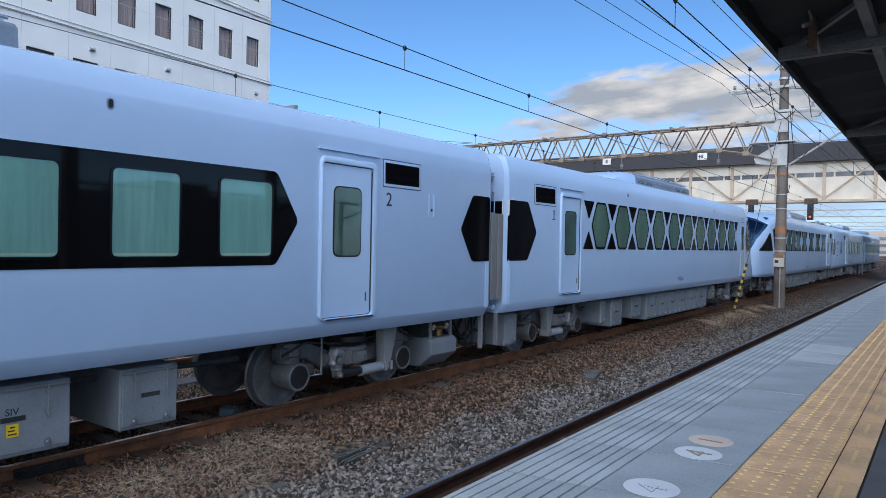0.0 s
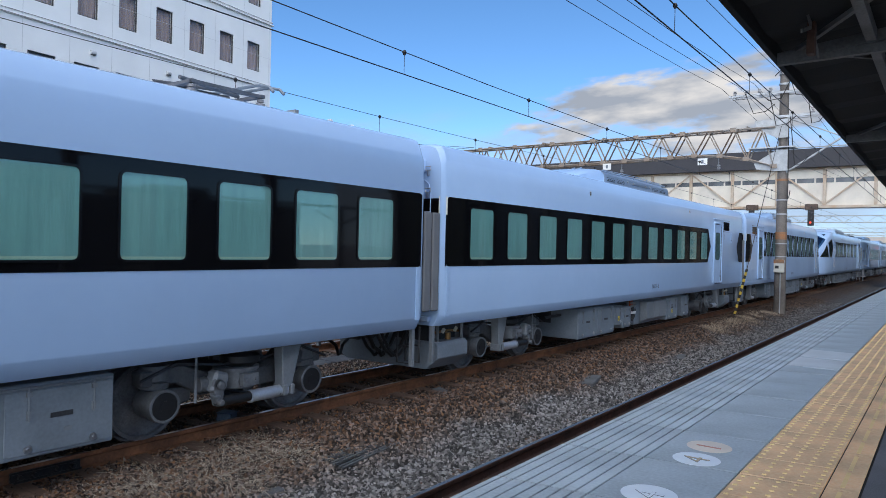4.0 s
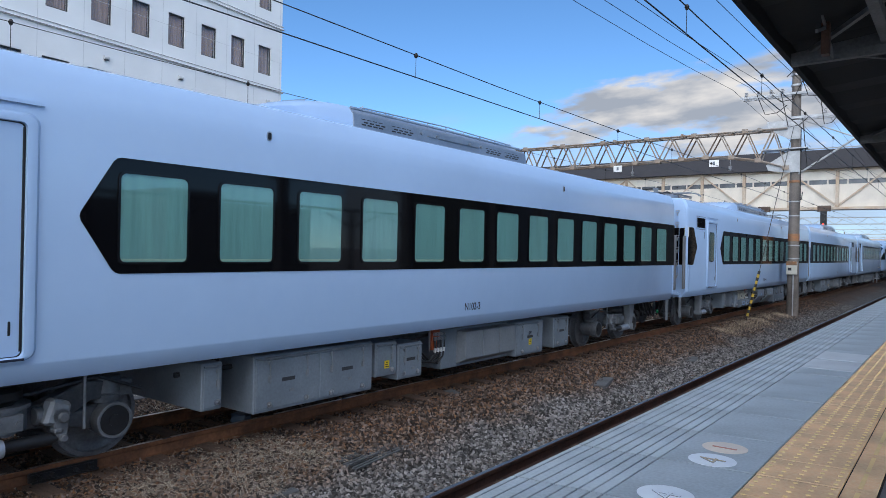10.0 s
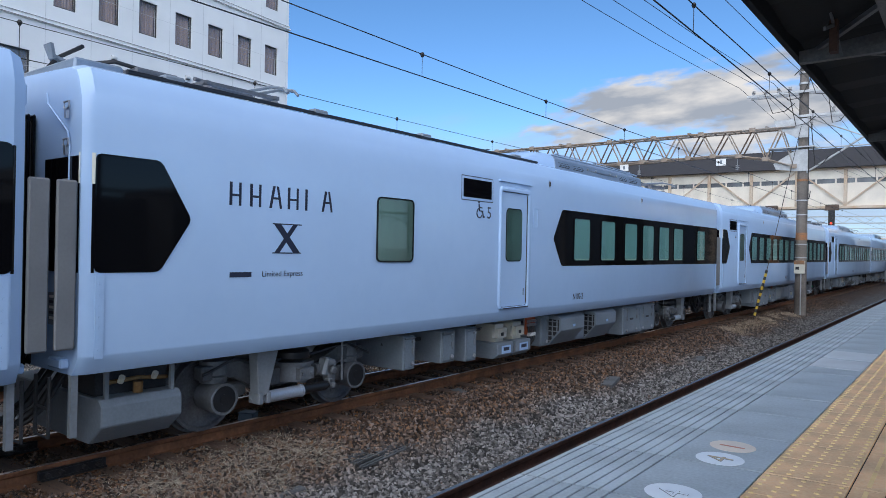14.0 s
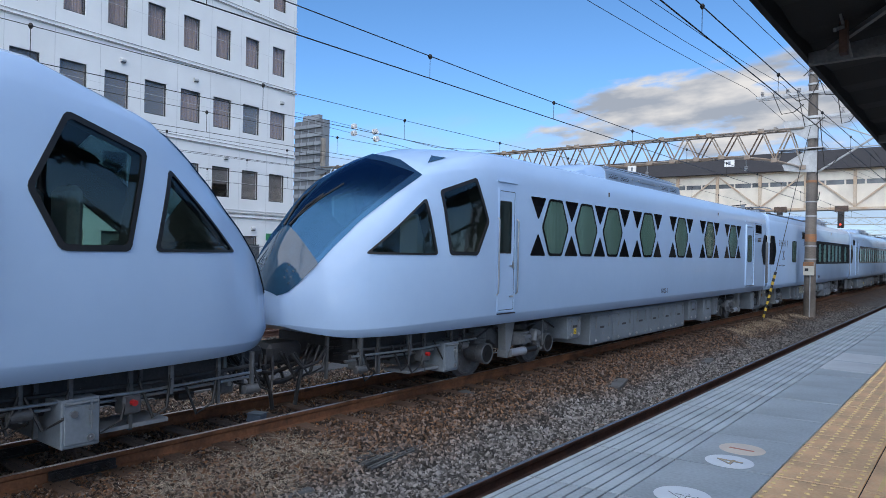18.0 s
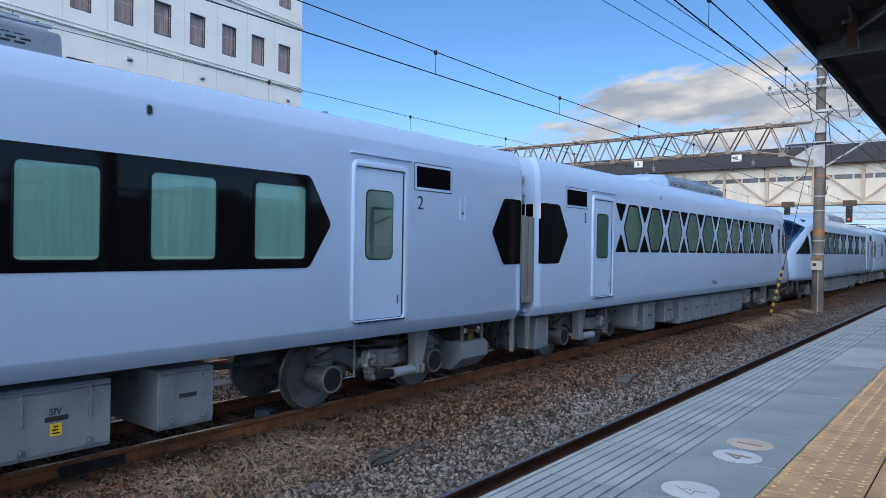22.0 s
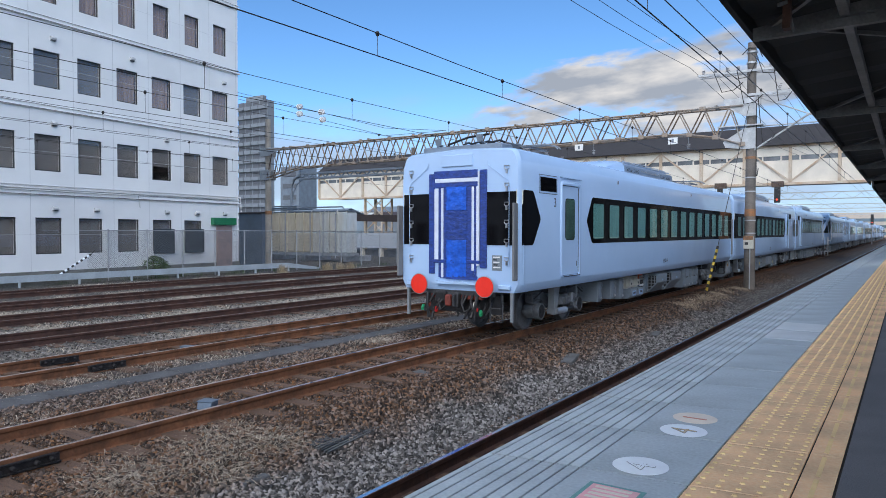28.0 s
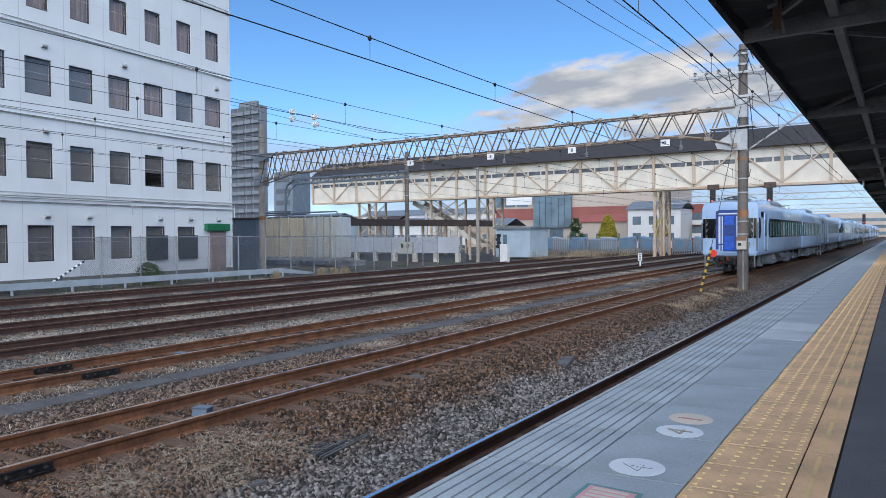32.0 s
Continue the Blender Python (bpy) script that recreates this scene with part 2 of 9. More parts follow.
def rounded(y0, z0, y1, z1, r, n=3):
    """The outline of a rounded rectangle as (y, z)."""
    out = []
    for cy, cz, a in ((y1 - r, z0 + r, -90), (y1 - r, z1 - r, 0), (y0 + r, z1 - r, 90), (y0 + r, z0 + r, 180)):
        out += [(cy + r * math.cos(radians(a + 90 * i / n)), cz + r * math.sin(radians(a + 90 * i / n))) for i in range(n + 1)]
    return out


def softened(pts, r):
    """Cuts each corner of an outline by two short steps."""
    out, n = [], len(pts)
    for i in range(n):
        p, a, b = Vector(pts[i]), Vector(pts[i - 1]), Vector(pts[(i + 1) % n])
        u, w = (a - p).normalized() * r, (b - p).normalized() * r
        out += [tuple(p + u), tuple(p + (u + w) * 0.29), tuple(p + w)]
    return out


def text_mesh(words, size, mat, name="lettering", thin=0.0):
    c = bpy.data.curves.new(name, "FONT")
    c.body, c.size, c.extrude, c.offset = words, size, 0.001, thin
    o = bpy.data.objects.new(name, c)
    me = bpy.data.meshes.new_from_object(o)
    bpy.data.objects.remove(o)
    me.materials.append(mat)
    return me


# ---- ground ----
TRACKS = [-7.64, -11.7, -15.25, -18.8, -22.4, -26.6]
PLATFORM_TRACK, EDGE, PLAT_Z, LOW = -3.57, -2.075, 0.837, -0.27


def ground_z(x):
    """Height of the ballast across the tracks."""
    if x < -6.3:
        return -0.19
    if x > -4.9:
        return -0.44
    s = (x + 6.3) / 1.4
    return -0.19 - 0.25 * s * s * (3 - 2 * s)


def gravel_material(name, island=0.0):
    """Ballast: rusty brown along the rails, grey beside the platform, with grit and dead grass."""
    m = bpy.data.materials.new(name)
    m.use_nodes = True
    n, l = m.node_tree.nodes, m.node_tree.links
    b = n["Principled BSDF"]
    b.inputs["Roughness"].default_value = 0.9
    co = n.new("ShaderNodeTexCoord")
    sep = n.new("ShaderNodeSeparateXYZ")
    l.new(co.outputs["Object"], sep.inputs[0])
    noise_1 = n.new("ShaderNodeTexNoise")
    noise_1.inputs["Scale"].default_value, noise_1.inputs["Detail"].default_value = 0.8, 6
    l.new(co.outputs["Object"], noise_1.inputs["Vector"])
    wob = n.new("ShaderNodeMath")
    wob.operation = "MULTIPLY_ADD"
    wob.inputs[1].default_value, wob.inputs[2].default_value = 1.5, -0.75
    l.new(noise_1.outputs[0], wob.inputs[0])
    add = n.new("ShaderNodeMath")
    l.new(sep.outputs[0], add.inputs[0])
    l.new(wob.outputs[0], add.inputs[1])
    mr = n.new("ShaderNodeMapRange")
    mr.inputs[1].default_value, mr.inputs[2].default_value = -30.0, 2.0
    l.new(add.outputs[0], mr.inputs[0])
    ramp = n.new("ShaderNodeValToRGB")
    e = ramp.color_ramp.elements
    grey, rust, dirt = (0.150, 0.143, 0.138), (0.098, 0.055, 0.032), (0.105, 0.096, 0.086)
    e[0].position, e[0].color = 0.0, (*dirt, 1)
    e[1].position, e[1].color = 1.0, (*grey, 1)
    for x, c in ((-21.7, dirt), (-20.6, (0.27, 0.245, 0.205)), (-19.6, dirt), (-17.9, dirt), (-17.0, (0.31, 0.285, 0.24)), (-16.1, dirt), (-14.2, dirt), (-13.5, (0.19, 0.175, 0.155)), (-12.6, (0.12, 0.085, 0.065)), (-10.3, (0.11, 0.088, 0.075)), (-8.8, rust), (-6.2, rust), (-5.6, (0.115, 0.075, 0.052)), (-5.1, grey)):
        k = e.new((x + 30) / 32)
        k.color = (*c, 1)
    l.new(mr.outputs[0], ramp.inputs[0])
    vor = n.new("ShaderNodeTexVoronoi")
    vor.inputs["Scale"].default_value = 22
    l.new(co.outputs["Object"], vor.inputs["Vector"])
    hsv = n.new("ShaderNodeHueSaturation")
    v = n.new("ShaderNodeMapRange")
    # bare ground is darkened: shade in the gaps between stones, put into the colour
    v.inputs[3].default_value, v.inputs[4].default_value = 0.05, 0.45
    if island:
        gi = n.new("ShaderNodeNewGeometry")
        steep = n.new("ShaderNodeMath")
        steep.operation = "POWER"
        steep.inputs[1].default_value = 1.7
        l.new(gi.outputs["Random Per Island"], steep.inputs[0])
        l.new(steep.outputs[0], v.inputs[0])
        spread_1 = n.new("ShaderNodeMath")
        spread_1.operation = "MULTIPLY"
        spread_1.inputs[1].default_value = 7.31
        part_1 = n.new("ShaderNodeMath")
        part_1.operation = "FRACT"
        l.new(gi.outputs["Random Per Island"], spread_1.inputs[0])
        l.new(spread_1.outputs[0], part_1.inputs[0])
        sat = n.new("ShaderNodeMapRange")
        sat.inputs[3].default_value, sat.inputs[4].default_value = 0.5, 1.25
        l.new(part_1.outputs[0], sat.inputs[0])
        l.new(sat.outputs[0], hsv.inputs["Saturation"])
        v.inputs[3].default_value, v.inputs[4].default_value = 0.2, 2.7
    else:
        sp = n.new("ShaderNodeSeparateColor")
        l.new(vor.outputs["Color"], sp.inputs[0])
        l.new(sp.outputs[0], v.inputs[0])
    # trodden earth shows between the sidings; far along the platform track the stones are darker, the bare ground
    # lighter
    earth, far_tone, both, all_ = n.new("ShaderNodeMapRange"), n.new("ShaderNodeMapRange"), n.new("ShaderNodeMath"), n.new("ShaderNodeMath")
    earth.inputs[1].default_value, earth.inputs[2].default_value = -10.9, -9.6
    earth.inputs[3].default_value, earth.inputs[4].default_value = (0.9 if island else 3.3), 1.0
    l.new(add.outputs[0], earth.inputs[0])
    far_tone.inputs[1].default_value, far_tone.inputs[2].default_value = 13.0, 27.0
    far_tone.inputs[3].default_value, far_tone.inputs[4].default_value = 1.0, (0.6 if island else 1.8)
    l.new(sep.outputs[1], far_tone.inputs[0])
    near = n.new("ShaderNodeMapRange")
    near.inputs[1].default_value, near.inputs[2].default_value = -10.0, -8.0
    l.new(sep.outputs[0], near.inputs[0])
    mixed = n.new("ShaderNodeMix")
    mixed.inputs[2].default_value = 1.0
    l.new(near.outputs[0], mixed.inputs[0])
    l.new(far_tone.outputs[0], mixed.inputs[3])
    both.operation = all_.operation = "MULTIPLY"
    l.new(earth.outputs[0], both.inputs[0])
    l.new(mixed.outputs[0], both.inputs[1])
    # unseen ground past the platform is brightened, to bounce light onto the train
    yard, open_ = n.new("ShaderNodeMapRange"), n.new("ShaderNodeMath")
    yard.inputs[1].default_value, yard.inputs[2].default_value, yard.inputs[3].default_value, yard.inputs[4].default_value = 2.5, 4.5, 1.0, 4.5
    l.new(sep.outputs[0], yard.inputs[0])
    open_.operation = "MULTIPLY"
    l.new(both.outputs[0], open_.inputs[0])
    l.new(yard.outputs[0], open_.inputs[1])
    l.new(open_.outputs[0], all_.inputs[0])
    l.new(v.outputs[0], all_.inputs[1])
    l.new(all_.outputs[0], hsv.inputs["Value"])
    l.new(ramp.outputs[0], hsv.inputs["Color"])
    l.new(hsv.outputs[0], b.inputs["Base Color"])
    bp = n.new("ShaderNodeBump")
    bp.inputs["Strength"].default_value, bp.inputs["Distance"].default_value = 0.9, 0.04
    if island:
        fine = n.new("ShaderNodeTexNoise")
        fine.inputs["Scale"].default_value = 60
        l.new(co.outputs["Object"], fine.inputs["Vector"])
        l.new(fine.outputs[0], bp.inputs["Height"])
        bp.inputs["Distance"].default_value = 0.006
    else:
        l.new(vor.outputs["Distance"], bp.inputs["Height"])
        bp.invert = True
    l.new(bp.outputs[0], b.inputs["Normal"])
    return m


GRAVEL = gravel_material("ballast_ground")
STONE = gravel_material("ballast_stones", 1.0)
xs = [-2500, -600, -200, -80, -34, -28] + [-26 + 0.5 * i for i in range(46)] + [-2.5, 0, 40, 200, 600, 2500]
ys = [-2500, -600, -200, -60, -10, 0, 10, 20, 30, 50, 80, 150, 300, 600, 1200, 3000]
g = Shape()
g.v = [(x, y, ground_z(x) - (0.03 if x < -28 else 0)) for y in ys for x in xs]
g.f = [(j * len(xs) + i, j * len(xs) + i + 1, (j + 1) * len(xs) + i + 1, (j + 1) * len(xs) + i) for j in range(len(ys) - 1) for i in range(len(xs) - 1)]
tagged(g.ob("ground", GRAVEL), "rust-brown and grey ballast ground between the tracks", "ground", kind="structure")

# ---- tracks ----
RAILSIDE = material("rusty_rail", (0.165, 0.070, 0.032), 0.75, vary=0.3, scale=4, fine=30, bump=0.2)
RAILTOP = material("rail_head", (0.42, 0.33, 0.28), 0.28, metal=0.8, vary=0.2, scale=2)
RAILDARK = material("dull_rail_head", (0.13, 0.085, 0.065), 0.5, metal=0.4, vary=0.25)
RAILBLUE = material("polished_rail_head", (0.55, 0.58, 0.62), 0.18, metal=0.9, vary=0.1)
SLEEPER = material("old_timber_sleeper", (0.115, 0.070, 0.046), 0.85, vary=0.35, scale=3, fine=40, bump=0.4, stretch=(0.4, 4, 4))
GREASE = material("greasy_black_iron", (0.016, 0.014, 0.014), 0.5, vary=0.5, scale=14, fine=60, bump=0.5)
CONCRETE = material("weathered_concrete", (0.33, 0.33, 0.32), 0.85, vary=0.15, scale=1.5, fine=30, bump=0.15)


RAILOLD = material("dark_rusty_rail", (0.070, 0.034, 0.025), 0.8, vary=0.3, scale=4, fine=30, bump=0.2)


def rail_mesh(name, length, top):
    half = [(0.064, 0), (0.064, 0.012), (0.012, 0.028), (0.009, 0.10), (0.030, 0.118), (0.0325, 0.146), (0.026, 0.153)]
    half = [(x, z * 1.14) for x, z in half]
    prof = half + [(-x, z) for x, z in reversed(half)]
    s = Shape().prism([(x, 0, z - 0.1744) for x, z in prof], (0, length, 0))
    me = s.mesh(name, [RAILSIDE if top == RAILTOP else RAILOLD, top])
    for p in me.polygons:
        if p.normal.z > 0.9 and p.center.z > -0.02:
            p.material_index = 1
    return me


def track(x, z, y0, length, top, sleepers, label, name):
    t = thing(name, label, "railway track", kind="structure", at=pose(x, y0, z))
    me = rail_mesh("rail", length, top)
    for s in (-1, 1):
        part("rail", me, t, at=pose(s * 0.566, 0, 0))
    sl = Shape().box(-1.05, -0.11, -0.35, 1.05, 0.11, -0.176).mesh("sleeper", SLEEPER, bevel=0.012)
    for i in range(sleepers):
        part("sleeper", sl, t, at=pose(random.uniform(-0.03, 0.03), -y0 + 0.62 * i - 2, 0.02 + 0.004 * (i % 3), 0, 0, random.uniform(-1, 1)))
    pl = Shape().box(-0.016, -0.33, -0.135, 0.016, 0.33, -0.045).box(-0.03, -0.30, -0.15, 0.03, 0.34, -0.125).box(-0.024, -0.32, -0.06, 0.024, 0.29, -0.04)
    for k, q in enumerate((-0.25, -0.12, 0.10, 0.24)):
        pl.cyl((-0.075, q, -0.09 + 0.006 * (k % 2)), (0.075, q, -0.09), 0.026, 6)
    jm = pl.mesh("joint_bar", GREASE, bevel=0.006)
    for s in (-1, 1) if x > -13 else ():
        for o in (-0.04, 0.04):
            part("joint_bar", jm, t, "dark bolted rail joint bar", at=pose(s * 0.566 + o, (3.15 if x > -9 else 6.35) - y0 + 0.1 * s, 0))
    return t


for i, x in enumerate(TRACKS):
    track(x, -0.02 * (i > 1), -60, 460, RAILTOP if i < 2 else RAILDARK, (150, 110, 60, 40, 0, 0)[i], "rusty narrow-gauge railway track on brown ballast", "track_%d" % (i + 1))
track(PLATFORM_TRACK, LOW, -60, 460, RAILBLUE, 60, "narrow-gauge railway track along the platform edge", "track_7")

# ---- loose ballast stones ----
def stones(name, count, place, label, lo=0.018, hi=0.042):
    rng = np.random.default_rng(7 + count)
    base = np.array([(1, 0, 0), (-1, 0, 0), (0, 1, 0), (0, -1, 0), (0, 0, 1), (0, 0, -1)], float)
    tri = np.array([(0, 2, 4), (2, 1, 4), (1, 3, 4), (3, 0, 4), (2, 0, 5), (1, 2, 5), (3, 1, 5), (0, 3, 5)])
    xy = place(rng, count)
    r = rng.uniform(lo, hi, (count, 1, 3)) * np.array([1, 1, 0.75])
    v = base[None] * r * rng.uniform(0.75, 1.25, (count, 6, 3)) + rng.normal(0, 0.006, (count, 6, 3))
    q = rng.normal(size=(count, 4))
    q /= np.linalg.norm(q, axis=1)[:, None]
    w, x, y, z = q.T
    rot = np.stack([1 - 2 * (y * y + z * z), 2 * (x * y - w * z), 2 * (x * z + w * y), 2 * (x * y + w * z), 1 - 2 * (x * x + z * z), 2 * (y * z - w * x),
                    2 * (x * z - w * y), 2 * (y * z + w * x), 1 - 2 * (x * x + y * y)], -1).reshape(-1, 3, 3)
    v = np.einsum("nij,nkj->nki", rot, v)
    gz = np.array([ground_z(a) for a in xy[:, 0]])
    v += np.concatenate([xy, (gz + rng.uniform(-0.004, 0.018, count))[:, None]], 1)[:, None]
    f = (tri[None] + 6 * np.arange(count)[:, None, None]).reshape(-1, 3)
    me = bpy.data.meshes.new(name)
    me.vertices.add(count * 6)
    me.vertices.foreach_set("co", v.reshape(-1))
    me.loops.add(len(f) * 3)
    me.loops.foreach_set("vertex_index", f.reshape(-1))
    me.polygons.add(len(f))
    me.polygons.foreach_set("loop_start", np.arange(0, len(f) * 3, 3))
    me.update(calc_edges=True)
    me.materials.append(STONE)
    return tagged(new(name, me), label, "ballast", kind="stuff")


def spread(x0, x1, y0, y1, power=1.7):
    def place(rng, n):
        return np.stack([rng.uniform(x0, x1, n), y0 + (y1 - y0) * rng.uniform(0, 1, n) ** power], 1)
    return place


stones("ballast_by_platform", 76000, spread(-6.6, -4.15, 2.0, 44, 2.3), "loose grey crushed stone beside the platform track", 0.018, 0.050)
stones("ballast_by_train_track", 80000, spread(-9.82, -6.3, 2.0, 42, 2.1), "rust-stained crushed stone round the train track", 0.013, 0.042)
stones("ballast_by_far_tracks", 44000, spread(-22, -10.28, 4, 44, 1.5), "brown crushed stone between the far tracks", 0.012, 0.030)

# ---- platform ----
TILE = material("grey_platform_paving", (0.41, 0.47, 0.50), 0.62, vary=0.16, scale=1.2, fine=45, bump=0.08)
COPE = material("grooved_coping", (0.47, 0.53, 0.56), 0.6, vary=0.14, scale=1.5, fine=45, bump=0.08)
JOINT = material("dark_joint", (0.035, 0.034, 0.032), 0.9, vary=0.2)
YELLOW = material("worn_yellow_tactile_paving", (0.84, 0.55, 0.31), 0.7, vary=0.16, scale=2.5, fine=40, bump=0.1)
YELLOWDOT = material("yellow_tactile_dome", (0.88, 0.63, 0.29), 0.6, vary=0.1)
ASPHALT = material("platform_asphalt", (0.135, 0.138, 0.145), 0.85, vary=0.15, scale=2, fine=90, bump=0.35)
plat = thing("platform", "railway platform with grooved coping, grey paving, yellow tactile strip and asphalt", "platform", kind="structure")
Shape().box(EDGE + 0.12, -60, -0.5, 9.0, 190, PLAT_Z - 0.035).ob("base", CONCRETE, plat)
Shape().box(EDGE + 0.015, -60, PLAT_Z - 0.32, -0.28, 190, PLAT_Z - 0.012).ob("bed", JOINT, plat)
Shape().box(-0.285, -60, PLAT_Z - 0.08, 9.0, 190, PLAT_Z - 0.004).ob("asphalt", ASPHALT, plat, "dark worn asphalt")
Y0, STEP = 4.66 - 0.885 * 12, 0.885


def skewed(me):
    """The cross joints run slightly aslant to the edge."""
    for v in me.vertices:
        v.co.y += 0.115 * (v.co.x + 0.45)
    return me


cope = Shape()
edges = [EDGE] + [-2.032 + 0.0742 * i for i in range(8)]
for a, b in zip(edges, edges[1:]):
    cope.box(a, 0.006, -0.05, b - 0.011, STEP - 0.006, 0)
cope_mesh = skewed(cope.mesh("coping_slab", COPE, bevel=0.003))
tile_mesh = skewed(Shape().box(-1.513, 0.006, -0.03, -0.942, STEP - 0.006, 0).mesh("paving_slab", TILE, bevel=0.003))
tact = skewed(Shape().box(-0.934, 0.004, -0.03, -0.476, STEP / 2 - 0.002, 0).box(-0.934, STEP / 2 + 0.002, -0.03, -0.476, STEP - 0.004, 0).mesh("tactile_slab", YELLOW, bevel=0.003))
dome = Shape()
for i in range(5):
    for j in range(9):
        x, y = -0.902 + 0.098 * i, 0.05 + 0.0975 * j
        dome.cyl((x, y, 0), (x, y, 0.006), 0.016, 8, 0.011)
dome_mesh = skewed(dome.mesh("tactile_domes", YELLOWDOT, smooth=40))
strip = Shape().box(-0.466, 0.002, -0.03, -0.30, STEP - 0.002, 0.001).mesh("yellow_edge_slab", YELLOW, bevel=0.003)
bar_mesh = Shape().box(-0.40, 0.05, 0.001, -0.375, 0.40, 0.004).box(-0.40, 0.46, 0.001, -0.375, 0.84, 0.004).mesh("guide_bar", YELLOWDOT, bevel=0.002)
for k in range(110):
    y = Y0 + STEP * k
    dz = random.uniform(-0.0015, 0.0015)
    part("coping_slab", cope_mesh, plat, at=pose(0, y, PLAT_Z))
    part("paving_slab", tile_mesh, plat, at=pose(0, y, PLAT_Z + dz))
    if k < 60:
        s = part("tactile_slab", tact, plat, at=pose(0, y, PLAT_Z + dz))
        part("domes", dome_mesh, s)
        part("yellow_slab", strip, plat, at=pose(0, y, PLAT_Z))
        part("guide_bar", bar_mesh, plat, at=pose(0, y, PLAT_Z))
Shape().box(EDGE, Y0 + STEP * 110, PLAT_Z - 0.05, -0.95, 190, PLAT_Z).ob("far_paving", TILE, plat)
Shape().box(-0.945, Y0 + STEP * 60, PLAT_Z - 0.05, -0.30, 190, PLAT_Z).ob("far_tactile_strip", YELLOW, plat)

PATCH = material("pale_repaired_paving", (0.60, 0.64, 0.66), 0.6, vary=0.08, scale=2)
for y in (9.47, 10.42):
    Shape().box(-1.505, y, PLAT_Z - 0.01, -0.95, y + 0.86, PLAT_Z + 0.004).ob("pale_slab", PATCH, plat, "paler repaired paving slab")

# boarding marks on the paving
WHITEPAINT = material("white_sticker", (0.86, 0.92, 0.97), 0.5, vary=0.05)
PINKPAINT = material("faded_cream_sticker", (0.80, 0.71, 0.60), 0.55, vary=0.08)
TANINK = material("tan_ink", (0.55, 0.45, 0.30), 0.6, vary=0.1)
DARKINK = material("grey_ink", (0.20, 0.23, 0.25), 0.6, vary=0.1)
REDINK = material("faded_red_ink", (0.62, 0.26, 0.18), 0.6, vary=0.1)
TEALPAINT = material("teal_border", (0.16, 0.36, 0.34), 0.6, vary=0.1)
REDPAINT = material("red_notice", (0.84, 0.45, 0.47), 0.6, vary=0.12)


def mark(x, y, r, face, ink, digit, turn, size, label, fill=None):
    m = tagged(Shape().cyl((0, 0, 0), (0, 0, 0.002), r, 40).ob("boarding_mark", face), label, "floor sticker", "boarding marks")
    m.matrix_basis = pose(x, y, PLAT_Z + 0.003)
    part("number", text_mesh(digit, size, ink), m, at=pose(0, 0, 0.003) @ pose(0, 0, 0, 0, 0, turn) @ pose(-size * 0.3, -size * 0.34, 0))
    if digit == "4":
        part("number_fill", text_mesh(digit, size, fill, thin=-0.0035), m, at=pose(0, 0, 0.0045) @ pose(0, 0, 0, 0, 0, turn) @ pose(-size * 0.3, -size * 0.34, 0))


mark(-1.24, 3.86, 0.155, WHITEPAINT, DARKINK, "4", 90, 0.24, "round white boarding sticker with an outlined 4", WHITEPAINT)
mark(-1.225, 4.71, 0.15, WHITEPAINT, DARKINK, "4", 90, 0.24, "round white boarding sticker with a tan outlined 4", TANINK)
mark(-1.24, 5.07, 0.15, PINKPAINT, REDINK, "1", 90, 0.24, "round faded cream boarding sticker with a red 1")
n = tagged(Shape().box(-0.15, -0.26, 0, 0.15, 0.05, 0.002).ob("floor_notice", TEALPAINT), "red floor notice with a teal border, partly in view", "floor sticker")
n.matrix_basis = pose(-1.23, 3.42, PLAT_Z + 0.003)
Shape().box(-0.125, -0.24, 0.002, 0.125, 0.025, 0.003).ob("panel", REDPAINT, n)
for k in range(4):
    Shape().box(-0.10, -0.02 - 0.05 * k, 0.003, 0.09, 0.008 - 0.05 * k, 0.004).ob("line_of_print", PINKPAINT, n)

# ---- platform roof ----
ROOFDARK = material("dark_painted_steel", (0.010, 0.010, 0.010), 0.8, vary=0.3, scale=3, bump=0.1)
RUSTBAR = material("rusty_canopy_bar", (0.09, 0.045, 0.03), 0.8, vary=0.3)
ROOFBEAM = material("dark_grey_steel", (0.15, 0.147, 0.142), 0.6, vary=0.25, scale=3)
roof = thing("platform_roof", "dark steel platform canopy with corrugated underside and lattice brackets", "canopy", kind="structure")
CE, CZ = -1.26, 4.05
RUNS = ((-12.0, 32.4), (34.4, 143.2))
deck, top_, edge_ = Shape(), Shape(), Shape()
for y0, y1 in RUNS:
    prof = [(y0 + 0.6 * i, 0.0 if i % 2 else 0.05) for i in range(int((y1 - y0) / 0.6) + 1)]
    for (ya, za), (yb, zb) in zip(prof, prof[1:]):
        deck.add([(CE, ya, CZ + 0.10 + za), (3.2, ya, CZ + 0.57 + za), (3.2, yb, CZ + 0.57 + zb), (CE, yb, CZ + 0.10 + zb)], [(0, 1, 2, 3)])
    edge_.box(CE - 0.05, y0, CZ, CE, y1, CZ + 0.28)
    top_.add([(CE - 0.05, y0, CZ + 0.29), (3.2, y0, CZ + 0.80), (3.2, y1, CZ + 0.80), (CE - 0.05, y1, CZ + 0.29)], [(0, 1, 2, 3)])
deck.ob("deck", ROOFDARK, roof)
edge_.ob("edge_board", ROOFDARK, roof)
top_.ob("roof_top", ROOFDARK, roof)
for x in (-0.5, 0.6, 1.8, 3.0):
    z = CZ + 0.02 + (x - CE) * 0.115
    for y0, y1 in RUNS:
        Shape().box(x - 0.04, y0, z - 0.06, x + 0.04, y1, z + 0.05).ob("purlin", ROOFBEAM, roof)
fr = Shape()
